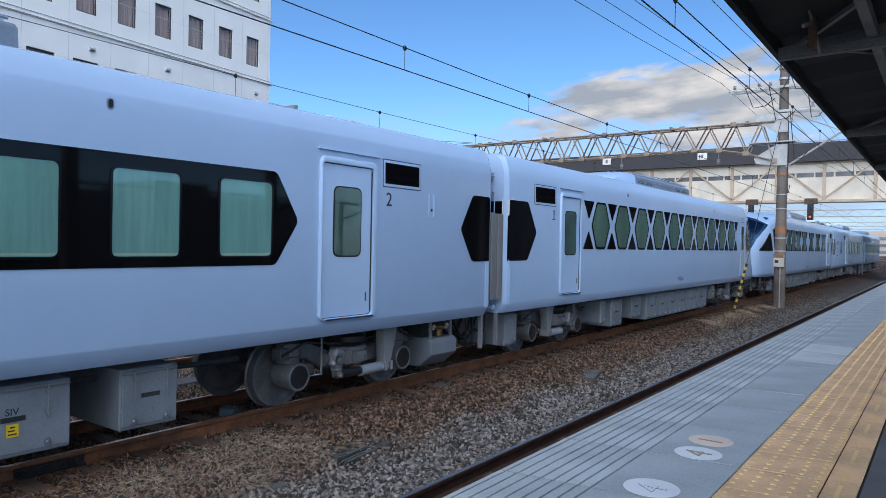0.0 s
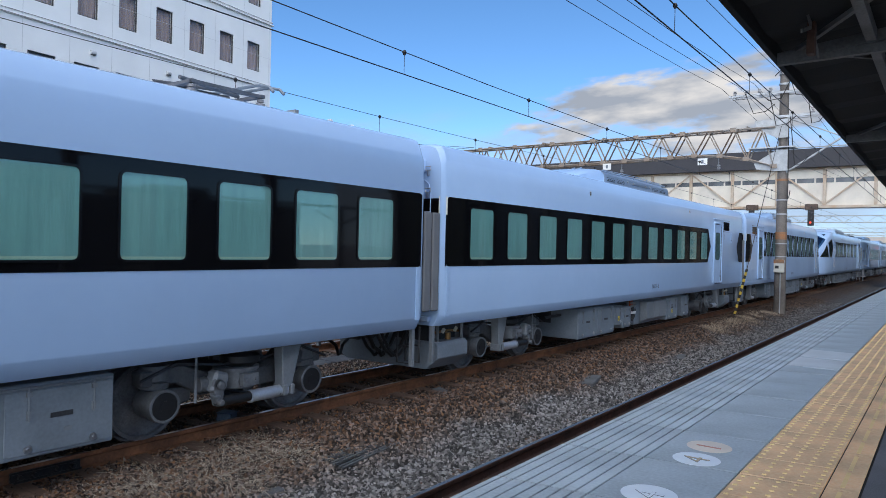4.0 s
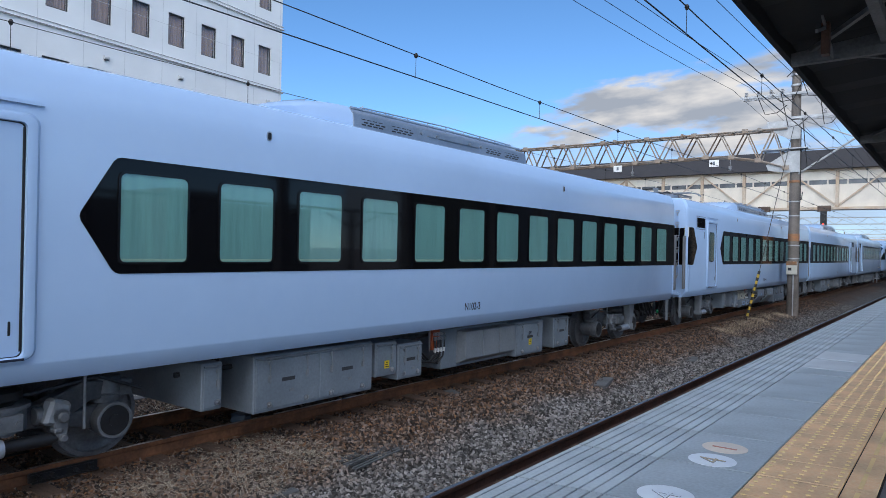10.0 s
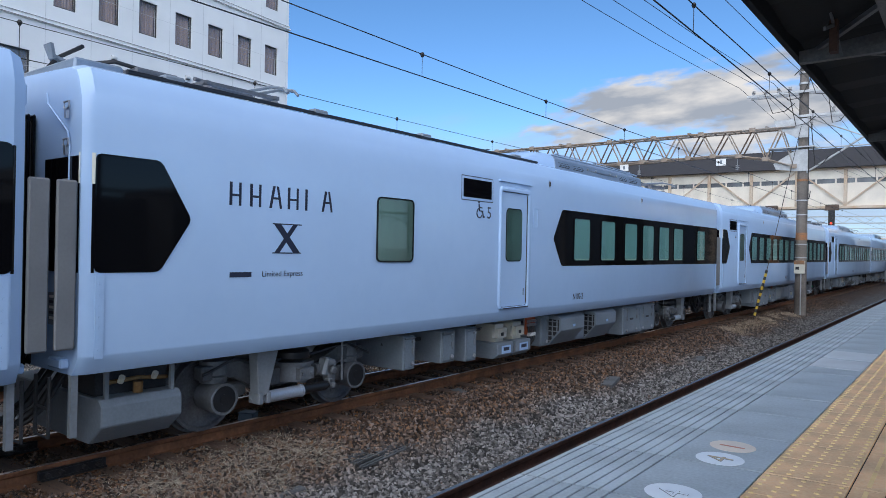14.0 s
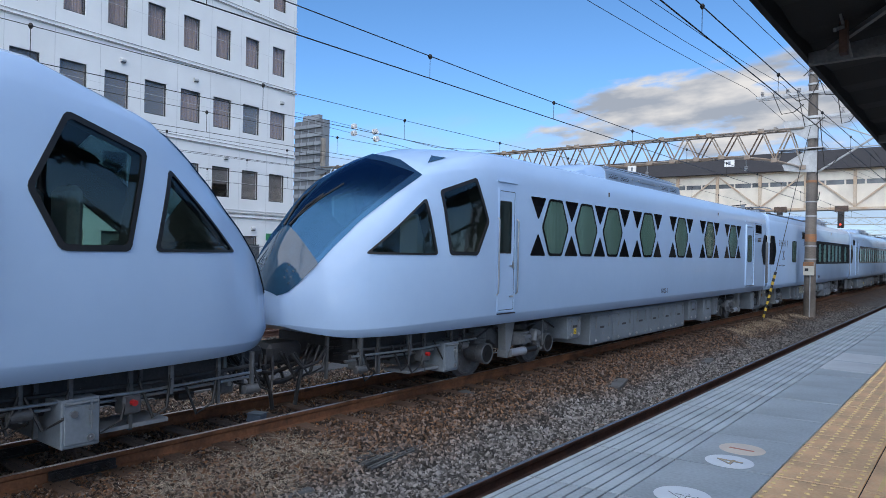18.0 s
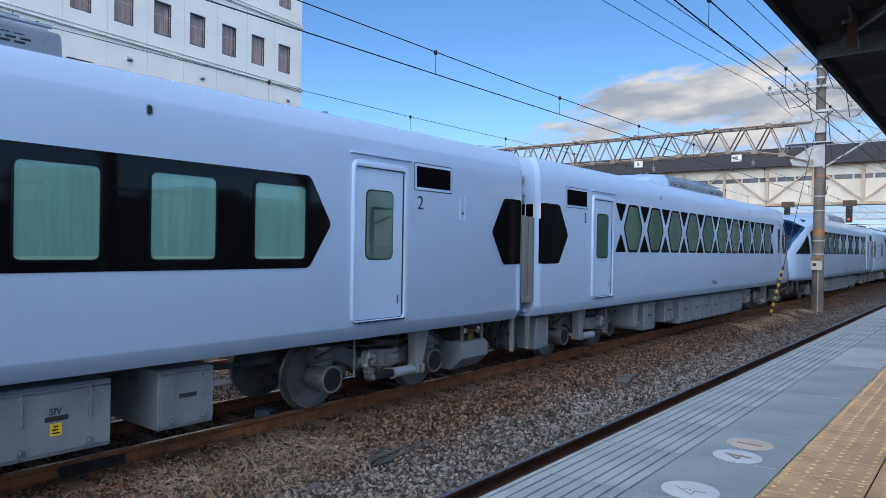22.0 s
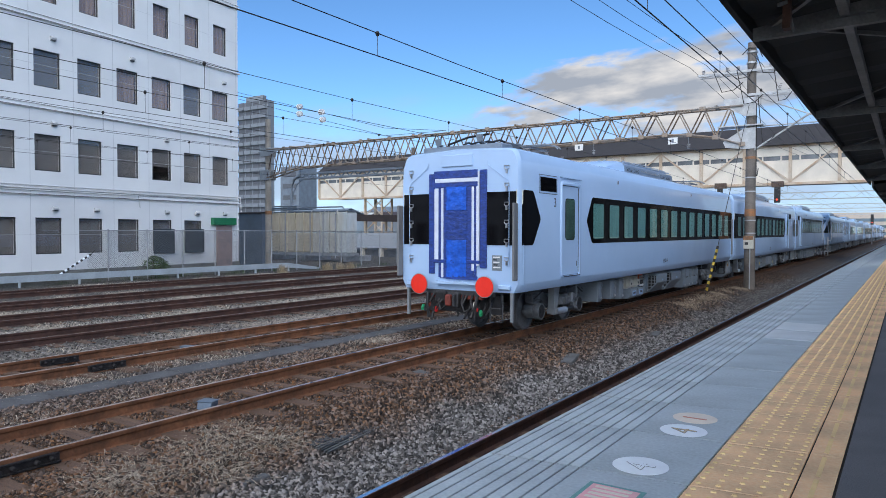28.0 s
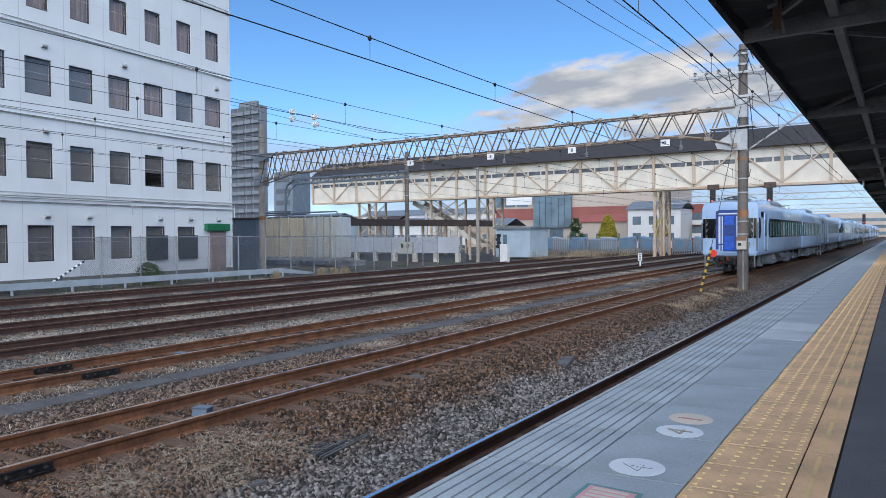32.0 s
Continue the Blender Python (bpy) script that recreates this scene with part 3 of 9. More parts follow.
fr.beam((CE, 0, CZ + 0.0), (3.2, 0, CZ + 0.53), 0.09, 0.10)
fr.beam((CE, 0, CZ - 0.02), (3.2, 0, CZ + 0.05), 0.07, 0.08)
for k in range(4):
    xa = CE + 0.25 + k * 1.0
    fr.beam((xa, 0, CZ + (xa - CE) * 0.016), (xa + 0.55, 0, CZ + (xa + 0.55 - CE) * 0.12), 0.05, 0.05)
    fr.beam((xa + 0.55, 0, CZ + (xa + 0.55 - CE) * 0.12), (xa + 1.0, 0, CZ + (xa + 1 - CE) * 0.016), 0.05, 0.05)
frame_mesh = fr.mesh("truss", ROOFBEAM)
post = Shape().box(-0.13, -0.13, PLAT_Z, 0.13, 0.13, CZ + 0.42).mesh("post", ROOFBEAM, bevel=0.02)
for k in [k for k in range(29) if any(a < 5.4 * k - 9 < b for a, b in RUNS)]:
    part("truss", frame_mesh, roof, at=pose(0, -10 + 5.4 * k + 1.0, 0))
    part("post", post, roof, at=pose(2.6, -10 + 5.4 * k + 1.0, 0))
brace = Shape()
for k in [k for k in range(28) if any(a < 5.4 * k - 9 and 5.4 * k - 3.6 < b for a, b in RUNS)]:
    y = -9 + 5.4 * k
    brace.beam((CE + 0.15, y, CZ + 0.06), (2.6, y + 5.4, CZ + 0.44), 0.04, 0.04)
    brace.beam((CE + 0.15, y + 5.4, CZ + 0.06), (2.6, y, CZ + 0.44), 0.04, 0.04)
brace.ob("cross_bracing", ROOFBEAM, roof)

Shape().box(-0.93, 6.62, 3.92, -0.87, 6.72, 4.5).ob("hanging_post", RUSTBAR, roof, "rusty hanging post under the canopy")
for a, b in (((-0.9, 6.2, 4.0), (-0.9, 7.1, 4.3)), ((-0.9, 6.2, 4.3), (-0.9, 7.1, 4.0))):
    Shape().beam(a, b, 0.02, 0.03).ob("hanging_brace", ROOFBEAM, roof)

# ---- what the train's glass mirrors: unseen masses added behind the camera; the tall ones also shade the train's far flank ----
WALLPALE = material("dull_unseen_cladding", (0.19, 0.195, 0.20), 0.8, vary=0.08, scale=1)
DARKMASS = material("dark_unseen_mass", (0.022, 0.030, 0.020), 0.9, vary=0.4, scale=0.6, fine=4)
sw = thing("wall_station", "plain dull unseen blocks of uneven height beyond the platform, added to darken the train's mirrorings and flank", "wall", kind="structure")
rw, y = random.Random(11), -70.0
while y < 190:
    w = rw.uniform(3.0, 9.0)
    high = rw.choice((4.2, 5.0, 5.6, 6.4, 7.4)) if y < 30 else rw.uniform(12.0, 15.0)
    x0 = rw.uniform(26, 30) if y < 30 else rw.uniform(11.5, 13.0)
    Shape().box(x0, y, -0.5, x0 + 6, y + w + 0.3, high).ob("wall_segment", WALLPALE if rw.random() < 0.45 else DARKMASS, sw)
    y += w
# canopy out of view, added only as something dark to mirror
fp = thing("far_canopy", "unseen second canopy on slim posts, added for the train's glass to mirror", "canopy", kind="structure")
Shape().prism([(17.0, -50, 4.35), (22.5, -50, 4.75), (22.5, -50, 4.9), (17.0, -50, 4.5)], (0, 90, 0)).ob("deck", ROOFDARK, fp)
far_post = Shape().box(-0.12, -0.12, -0.44, 0.12, 0.12, 4.5).mesh("post", ROOFBEAM, bevel=0.02)
far_arm = Shape().beam((-2.4, 0, 4.25), (0, 0, 3.5), 0.09, 0.12).beam((2.4, 0, 4.5), (0, 0, 3.5), 0.09, 0.12).mesh("bracket", ROOFBEAM)
for k in range(15):
    part("post", far_post, fp, at=pose(19.6, -48 + 6.2 * k, 0))
    part("bracket", far_arm, fp, at=pose(19.6, -48 + 6.2 * k, 0))


# ---- office building across the tracks ----
PANEL = material("off_white_wall_panel", (0.79, 0.80, 0.79), 0.65, vary=0.04, scale=0.5, fine=14, bump=0.03)
BOARDDARK = material("dark_slate_screen", (0.035, 0.045, 0.055), 0.6, vary=0.15)
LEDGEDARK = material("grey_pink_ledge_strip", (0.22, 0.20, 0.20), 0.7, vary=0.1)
LEDGE = material("pale_ledge", (0.58, 0.585, 0.58), 0.6, vary=0.06)
WINFRAME = material("dark_window_frame", (0.035, 0.036, 0.038), 0.4, vary=0.15)
# the rooms' dimness is put into the colour of their walls and floors
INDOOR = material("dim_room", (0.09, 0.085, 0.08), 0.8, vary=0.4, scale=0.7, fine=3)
DRAPE = material("beige_curtain", (0.40, 0.31, 0.25), 0.85, vary=0.25, scale=2, fine=16, stretch=(6, 6, 0.2))
BLINDGREY = material("grey_roller_blind", (0.23, 0.225, 0.20), 0.8, vary=0.1)
GREENAWNING = material("green_awning", (0.015, 0.17, 0.07), 0.5, vary=0.1)
DOORPINK = material("pinkish_brown_door", (0.33, 0.24, 0.22), 0.55, vary=0.08)
VENT = material("dark_vent_hood", (0.06, 0.06, 0.062), 0.5, vary=0.2)
TURN = 6.745
BLD = pose(-32.4 - 0.3 * 0.1175, 26.6 + 0.3 * 0.993, 0, 0, 0, TURN)
bld = thing("office_building", "off-white panelled office building with rows of dark-framed windows", "building", at=BLD)
FLOORS = [-0.2, 3.76, 7.45, 11.27, 15.0, 18.7, 22.4]
BAY = [-1.38 - 2.02 * i for i in range(36)]


def wall_with_holes(sh, y0, y1, z0, z1, holes, x0, x1):
    """A slab of wall between x0 and x1, cut by holes (ya, yb, za, zb) that share one height."""
    holes = sorted(holes)
    za, zb = holes[0][2], holes[0][3]
    sh.box(x0, y0, z0, x1, y1, za).box(x0, y0, zb, x1, y1, z1)
    y = y0
    for a, b, _, _ in holes:
        sh.box(x0, y, za, x1, a, zb)
        y = b
    sh.box(x0, y, za, x1, y1, zb)


win_cache = {}


def office_window(w, h, kind):
    key = (w, h, kind)
    if key not in win_cache:
        f = Shape().ring([(0, -w / 2, 0), (0, w / 2, 0), (0, w / 2, h), (0, -w / 2, h)],
                         [(0, -w / 2 + 0.05, 0.05), (0, w / 2 - 0.05, 0.05), (0, w / 2 - 0.05, h - 0.05), (0, -w / 2 + 0.05, h - 0.05)], (0.05, 0, 0))
        p = Shape().box(-0.01, -w / 2 + 0.04, 0.04, 0.002, w / 2 - 0.04, h - 0.04)
        b = Shape()
        if kind == "curtain":
            n = 16
            b.v = [(-0.16 + 0.03 * (i % 2), -w / 2 + w * i / n, z) for z in (0, h) for i in range(n + 1)]
            b.f = [(i, i + 1, n + 2 + i, n + 1 + i) for i in range(n)]
        elif kind == "blind":
            b.box(-0.12, -w / 2, 0.0, -0.11, w / 2, h)
        else:
            b.box(-0.12, -w / 2, h * 0.45, -0.11, w / 2, h)
        win_cache[key] = (f.mesh("window_frame", WINFRAME), p.mesh("pane", CLEAR), b.mesh("hanging", DRAPE if kind == "curtain" else BLINDGREY))
    return win_cache[key]


wall = Shape()
for k in range(6):
    z0, z1 = FLOORS[k], FLOORS[k + 1]
    w, h = (0.98, 1.60) if k >= 3 else (1.20, 1.58)
    sill = {0: 1.16, 1: 4.76, 2: 8.38, 3: 12.06, 4: 15.8, 5: 19.5}[k]
    holes = [(y - w / 2, y + w / 2, sill, sill + h) for y in BAY if not (k == 0 and y > -1.5)]
    wall_with_holes(wall, -73, 0, z0, z1, holes, -0.22, 0)
    for j, (a, b, _, _) in enumerate(holes):
        if j > 17:
            continue
        rnd = (k * 7 + j * 3) % 5
        kind = "curtain" if k >= 3 or (k == 2 and j in (0, 2, 3)) else "blind" if k == 0 or rnd != 3 else "part"
        fm, pm, hm = office_window(w, h, kind)
        wd = part("window", None, bld, at=pose(-0.11, (a + b) / 2, sill))
        part("frame", fm, wd)
        part("pane", pm, wd)
        part("curtain" if kind == "curtain" else "roller_blind", hm, wd)
wall.ob("front_wall", PANEL, bld)
s = Shape().box(-26, -0.22, -0.2, -0.221, 0, 22.4).box(-26, -73, -0.2, -25.8, -0.22, 22.4).box(-25.8, -73, -0.2, -0.22, -72.8, 22.4)
s.ob("rear_wall", PANEL, bld)
Shape().box(-25.8, -72.8, 22.3, -0.22, -0.22, 22.5).ob("roof", LEDGE, bld)
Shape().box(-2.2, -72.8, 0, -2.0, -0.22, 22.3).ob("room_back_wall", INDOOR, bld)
floors = Shape()
for z in FLOORS[1:6]:
    floors.box(-2.0, -72.8, z - 0.5, -0.23, -0.22, z)
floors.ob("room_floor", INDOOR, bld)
for z in (3.76, 7.45, 11.27, 15.0, 18.7):
    Shape().box(0.002, -73, z - 0.05, 0.09, 0.08, z + 0.05).box(0.002, -73, z + 0.13, 0.05, 0.05, z + 0.20).ob("ledge", PANEL, bld)
    # grey-pink strips draw in the shadow lines of the ledges
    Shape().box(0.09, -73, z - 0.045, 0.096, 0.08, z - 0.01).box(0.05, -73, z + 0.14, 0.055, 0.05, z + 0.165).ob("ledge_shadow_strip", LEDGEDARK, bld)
seams = Shape()
for j in range(18):
    y = -0.17 - 2.02 * j
    seams.box(0.001, y - 0.008, 0.3, 0.005, y + 0.008, 22.3)
for z in (2.0, 5.6, 9.3, 13.0, 16.7):
    seams.box(0.001, -73, z - 0.006, 0.005, 0, z + 0.006)
seams.ob("panel_joints", LEDGE, bld)
STAINBASE = material("stained_plinth", (0.30, 0.30, 0.27), 0.85, vary=0.3, scale=1.2, fine=10, second=(0.14, 0.14, 0.12), amount=0.9)
Shape().box(0.002, -73, -0.25, 0.04, 0.04, 0.42).ob("plinth", STAINBASE, bld)
hood = Shape()
for i in range(7):
    a = radians(30 * i)
    hood.v += [(0.02 + 0.13 * math.sin(a), y, 0.10 * math.cos(a)) for y in (-0.12, 0.12)]
hood.f = [(2 * i, 2 * i + 1, 2 * i + 3, 2 * i + 2) for i in range(6)] + [tuple(range(0, 14, 2)), tuple(range(13, 0, -2))]
hood_mesh = hood.mesh("vent_hood", LEDGE, smooth=50)
mouth_mesh = Shape().box(0.02, -0.105, -0.115, 0.13, 0.105, -0.075).mesh("vent_mouth", VENT)
for z, cols in ((3.15, (0, 1, 2, 4, 5, 7)), (6.85, (2, 5, 8)), (10.55, (0, 3, 5, 8))):
    for c in cols:
        vh = part("vent_hood", hood_mesh, bld, at=pose(0.0, BAY[c] + 0.25, z))
        part("vent_mouth", mouth_mesh, vh)
for pts, r in (([(0.10, -30, 3.99), (0.10, -0.2, 3.99)], 0.035), ([(0.10, -30, 4.12), (0.10, 0.08, 4.12), (0.10, 0.12, 3.3)], 0.03), ([(0.16, -30, 3.90), (0.16, -7, 3.90), (0.16, -6.9, 3.3)], 0.025)):
    Shape().tube(pts, r).ob("wall_pipe", LEDGE, bld)
d = Shape().box(0.002, -1.75, 0.05, 0.05, -0.55, 2.45).ob("service_door", DOORPINK, bld, "pinkish-brown double door with louvres")
louvre = Shape().box(0, 0, 0, 0.014, 0.36, 0.022).mesh("louvre", LEDGEDARK)
for y in (-1.70, -1.12):
    leaf = Shape().box(0.05, y, 0.12, 0.062, y + 0.52, 2.35).ob("leaf", DOORPINK, d)
    for k in range(9):
        part("louvre", louvre, leaf, at=pose(0.062, y + 0.08, (0.30 if k < 5 else 1.38) + 0.06 * (k if k < 5 else k - 3)))
Shape().box(0.002, -2.15, 2.52, 0.26, -0.4, 2.92).ob("awning", GREENAWNING, bld, "flat green box awning over the door", bevel=0.02)

for y in (BAY[1], BAY[2]):
    bd = Shape().box(0.10, y - 0.66, 1.02, 0.16, y + 0.64, 2.28).ob("window_screen", BOARDDARK, bld, "dark screen in front of the lower half of a window", bevel=0.01)
    for k in range(3):
        Shape().box(0.0, y - 0.6 + 0.55 * k, 2.20, 0.10, y - 0.56 + 0.55 * k, 2.26).ob("screen_bracket", LEDGEDARK, bd)

# ---- overhead line gantry ----
WIRE = material("dark_copper_wire", (0.03, 0.028, 0.026), 0.5, metal=0.5, vary=0.2)
POLECONC = material("weathered_concrete_pole", (0.150, 0.130, 0.112), 0.8, vary=0.3, scale=1.5, fine=25, bump=0.1)
GALV = material("galvanised_steel", (0.42, 0.43, 0.43), 0.5, metal=0.4, vary=0.15)
RUSTY = material("rust_stained_cream_steel", (0.40, 0.38, 0.345), 0.7, vary=0.3, scale=1.6, fine=12, second=(0.28, 0.19, 0.12), amount=0.7)
RUSTDARK = material("rusted_brace", (0.10, 0.068, 0.05), 0.8, vary=0.3)
ORANGEBAND = material("orange_pole_band", (0.56, 0.22, 0.07), 0.6, vary=0.35, scale=7, fine=30, second=(0.20, 0.12, 0.07), amount=0.6)
PORCELAIN = material("insulator", (0.28, 0.28, 0.285), 0.3, vary=0.1)
GY = 32.3


PALEPOLE = material("pale_concrete_pole", (0.34, 0.30, 0.25), 0.8, vary=0.2, scale=1.5, fine=25, bump=0.1)


def concrete_pole(x, y, height, name, label, mat=None):
    p = thing(name, label, "catenary pole", at=pose(x, y, -0.3))
    Shape().cyl((0, 0, 0), (0, 0, height), 0.235, 20, 0.175).ob("shaft", mat or POLECONC, p, smooth=40)
    return p


pole = concrete_pole(-5.70, GY, 10.6, "catenary_pole", "tall weathered concrete catenary pole with cross-arms and orange bands")
for z, h in ((5.62, 0.10), (3.15, 0.32)):
    Shape().cyl((0, 0, z), (0, 0, z + h), 0.225, 20).ob("band", ORANGEBAND, pole, "orange band", smooth=40)
for z in (2.4, 2.95, 4.2, 4.8, 6.1):
    Shape().cyl((0, 0, z), (0, 0, z + 0.05), 0.232, 16).ob("clamp", GALV, pole, smooth=40)
c = Shape().box(-0.20, -0.36, 1.75, 0.20, -0.20, 2.30).ob("control_box", CREAM, pole, "pale box with an orange notice", bevel=0.02)
Shape().box(-0.14, -0.366, 1.92, 0.0, -0.36, 2.04).ob("nameplate", RUBBER, c)
Shape().box(-0.20, -0.366, 2.14, 0.20, -0.36, 2.30).ob("notice", ORANGEBAND, c)
Shape().tube([(0.05, -0.25, 1.75), (0.05, -0.25, 0.0)], 0.025).ob("conduit", GALV, pole)
for z, x0, x1 in ((9.38, -2.2, 2.6), (8.35, -0.2, 2.9)):
    Shape().box(x0, -0.27, z - 0.05, x1, -0.21, z + 0.05).box(x0, 0.21, z - 0.05, x1, 0.27, z + 0.05).ob("cross_arm", GALV, pole)
for x, z in ((-2.0, 9.45), (-1.5, 9.45), (-1.0, 9.45), (-0.55, 9.45), (0.75, 9.45), (1.2, 9.45)):
    o = Shape()
    for i in range(4):
        o.cyl((x, 0, z + 0.06 * i), (x, 0, z + 0.06 * i + 0.03), 0.075 - 0.01 * (i % 2), 10)
    o.ob("insulator", PORCELAIN, pole)
Shape().tube([(0.15, -0.1, 6.0), (3.0, -0.1, 7.85)], 0.045, 8).tube([(0.15, -0.1, 8.3), (3.0, -0.1, 7.0), (3.0, -0.1, 8.4)], 0.03, 8).tube([(0.1, -0.1, 7.0), (3.4, -0.1, 7.0)], 0.025).ob("bracket_arm", GALV, pole)
for z0, z1 in ((7.45, 8.25), (6.05, 6.95)):
    Shape().add([(-0.22, -0.24, z0), (0.22, -0.24, z0), (0.22, -0.24, z1), (-0.22, -0.24, z1), (-1.1, -0.24, z1 if z0 > 7 else z0 + 0.35), (-1.0, -0.24, z1 - 0.35 if z0 > 7 else z0 + 0.1)], [(0, 1, 2, 3, 4, 5)]).ob("gusset_plate", GALV, pole)
Shape().box(-1.3, -0.4, 7.02, 0.5, 0.4, 7.07).ob("step_platform", GALV, pole)
for k, (xa, za, xb, zb) in enumerate(((-1.5, 9.45, -0.3, 8.9), (-0.55, 9.45, 0.5, 8.3), (0.9, 9.45, 1.6, 8.3), (0.3, 8.3, 1.0, 6.6), (-0.9, 9.4, 0.3, 9.9), (1.2, 9.5, 0.2, 10.1), (0.25, 7.9, 0.35, 5.2))):
    Shape().tube([(xa, -0.3, za), (xa * 0.7 + xb * 0.3, -0.36, min(za, zb) - 0.35), (xa * 0.3 + xb * 0.7, -0.36, min(za, zb) - 0.3), (xb, -0.3, zb)], 0.018, 6).ob("jumper_cable", WIRE, pole)
for x in (1.1, 1.5, 1.9, 2.3):
    i_ = Shape()
    for q in range(4):
        i_.cyl((x + 0.03 * q, -0.24, 8.42 + 0.08 * q), (x + 0.03 * q, -0.24, 8.46 + 0.08 * q), 0.06 - 0.01 * (q % 2), 10)
    i_.ob("insulator", PORCELAIN, pole)
for z in (9.7, 10.15):
    Shape().cyl((0, 0, z), (0, 0, z + 0.08), 0.22, 16).ob("clamp", GALV, pole)
Shape().tube([(-0.35, -0.2, 10.1), (-0.1, -0.2, 10.35), (0.3, -0.2, 10.3), (0.45, -0.2, 9.9)], 0.02, 6).ob("top_loop", WIRE, pole)

pole2 = concrete_pole(-35.9, GY, 10.0, "catenary_pole", "weathered concrete pole carrying the far end of the gantry", PALEPOLE)
for z, h in ((6.0, 0.1), (3.6, 0.25)):
    Shape().cyl((0, 0, z), (0, 0, z + h), 0.225, 16).ob("band", ORANGEBAND, pole2)
for x0, x1, z0, z1 in ((-0.45, 0.45, 7.5, 8.05), (-0.45, 0.42, 5.9, 6.6)):
    for q in (-0.285, 0.285):
        Shape().box(x0, q - 0.015, z0, x1, q + 0.015, z1).ob("gusset_plate", GALV, pole2)
    for q in (-0.36, 0.36):
        for z in (z0 + 0.1, z1 - 0.1):
            Shape().cyl((q, -0.33, z), (q, 0.33, z), 0.03, 6).ob("bolt", GALV, pole2)
Shape().prism([(0.3, -0.32, 7.5), (0.3, -0.32, 8.05), (1.45, -0.32, 7.98), (1.45, -0.32, 7.84)], (0, 0.018, 0)).ob("knee_plate", GALV, pole2)

gantry = thing("overhead_gantry", "rust-stained cream lattice steel gantry across the tracks", "gantry", at=pose(0, GY, 0))
XA, XB, ZT = -6.0, -35.7, 7.62


def low_chord(x):
    """Height of the gantry's lower chord, which drops in a knee to the pole at each end."""
    return eased_line(x, ((-35.7, 5.75), (-33.1, 6.29), (-28.6, 6.33), (-20.4, 6.44), (-13.8, 6.50), (-8.9, 6.60), (-7.4, 6.42), (-6.0, 5.95)))


def eased_line(x, pts):
    for (xa, za), (xb, zb) in zip(pts, pts[1:]):
        if xa <= x <= xb:
            return za + (zb - za) * (x - xa) / (xb - xa)
    return pts[0][1] if x < pts[0][0] else pts[-1][1]


segs = [XA + (XB - XA) * i / 27 for i in range(28)]
for sgn in (-0.28, 0.28):
    for k, q in enumerate((-0.035, 0.035)):
        Shape().strand([(a, sgn + q, ZT) for a in segs], 0.042, 4).ob("chord", RUSTY, gantry)
        Shape().strand([(a, sgn + q, low_chord(a)) for a in segs], 0.042, 4).ob("chord", RUSTY, gantry)
node_plate = Shape().box(-0.13, -0.014, -0.09, 0.13, 0.014, 0.09).mesh("node_plate", RUSTY)
for i, (a, b) in enumerate(zip(segs, segs[1:])):
    for sgn in (-0.28, 0.28):
        m = (a + b) / 2
        Shape().beam((a, sgn, low_chord(a)), (m, sgn, ZT), 0.045, 0.05).ob("lattice_bar", RUSTY, gantry)
        Shape().beam((m, sgn, ZT), (b, sgn, low_chord(b)), 0.045, 0.055).ob("lattice_bar", RUSTDARK if i % 4 else RUSTY, gantry)
    if i % 2:
        part("node_plate", node_plate, gantry, at=pose(m, -0.36, ZT))
    part("node_plate", node_plate, gantry, at=pose(a, -0.36, low_chord(a)))
for i, a in enumerate(segs):
    Shape().beam((a, -0.28, low_chord(a)), (a, 0.28, low_chord(a)), 0.05, 0.05).ob("cross_tie", RUSTY, gantry)
    Shape().beam((a, -0.28, ZT), (a, 0.28, ZT), 0.05, 0.05).ob("cross_tie", RUSTY, gantry)
    if i % 3 == 1:
        Shape().box(a - 0.05, -0.33, ZT + 0.04, a + 0.05, 0.33, ZT + 0.11).ob("top_lug", RUSTY, gantry)
SIGNW = material("white_sign", (0.75, 0.75, 0.73), 0.5, vary=0.05)
for x in (-8.92, -13.44, -18.01, -23.23):
    sg = Shape().box(x - 0.21, -0.40, 6.14, x + 0.21, -0.38, 6.44).ob("track_number_sign", SIGNW, gantry, "small white sign")
    Shape().box(x - 0.05, -0.406, 6.21, x + 0.05, -0.40, 6.37).ob("mark", UNDER, sg)
    hg = Shape().tube([(x + 0.6, 0, 6.45), (x + 0.6, 0, 5.98)], 0.02)
    for i in range(3):
        hg.cyl((x + 0.6, 0, 6.16 - 0.08 * i), (x + 0.6, 0, 6.12 - 0.08 * i), 0.08, 10)
    hg.ob("hanging_insulator", PORCELAIN, gantry)

# ---- overhead wires ----


def wire_pair(x, zc, zm, y0, y1, clip, label, thin=1.0, step=4.42):
    w = thing("overhead_wire", label, "overhead wire", "overhead wires")
    n = 24
    sag = lambda y: 0.07 * (1 - math.cos(math.tau * (y - 13.5) / 37.6)) - 0.015
    Shape().tube([(x, y0 + (y1 - y0) * i / 60, zm + sag(y0 + (y1 - y0) * i / 60)) for i in range(61)], 0.009 * thin, 5).ob("messenger_wire", WIRE, w)
    Shape().tube([(x, y0 + (y1 - y0) * i / 10, zc) for i in range(11)], 0.010 * thin, 5).ob("contact_wire", WIRE, w)
    y = clip
    while y < 60:
        d = Shape().cyl((x, y, zc), (x, y, zm + sag(y)), 0.006, 4).ob("dropper", WIRE, w)
        Shape().cyl((x, y, zm + sag(y) - 0.045), (x, y, zm + sag(y)), 0.02, 8, 0.042).cyl((x, y, zm + sag(y)), (x, y, zm + sag(y) + 0.04), 0.042, 8, 0.02).ob("clamp", WIRE, d)
        y += step
    return w


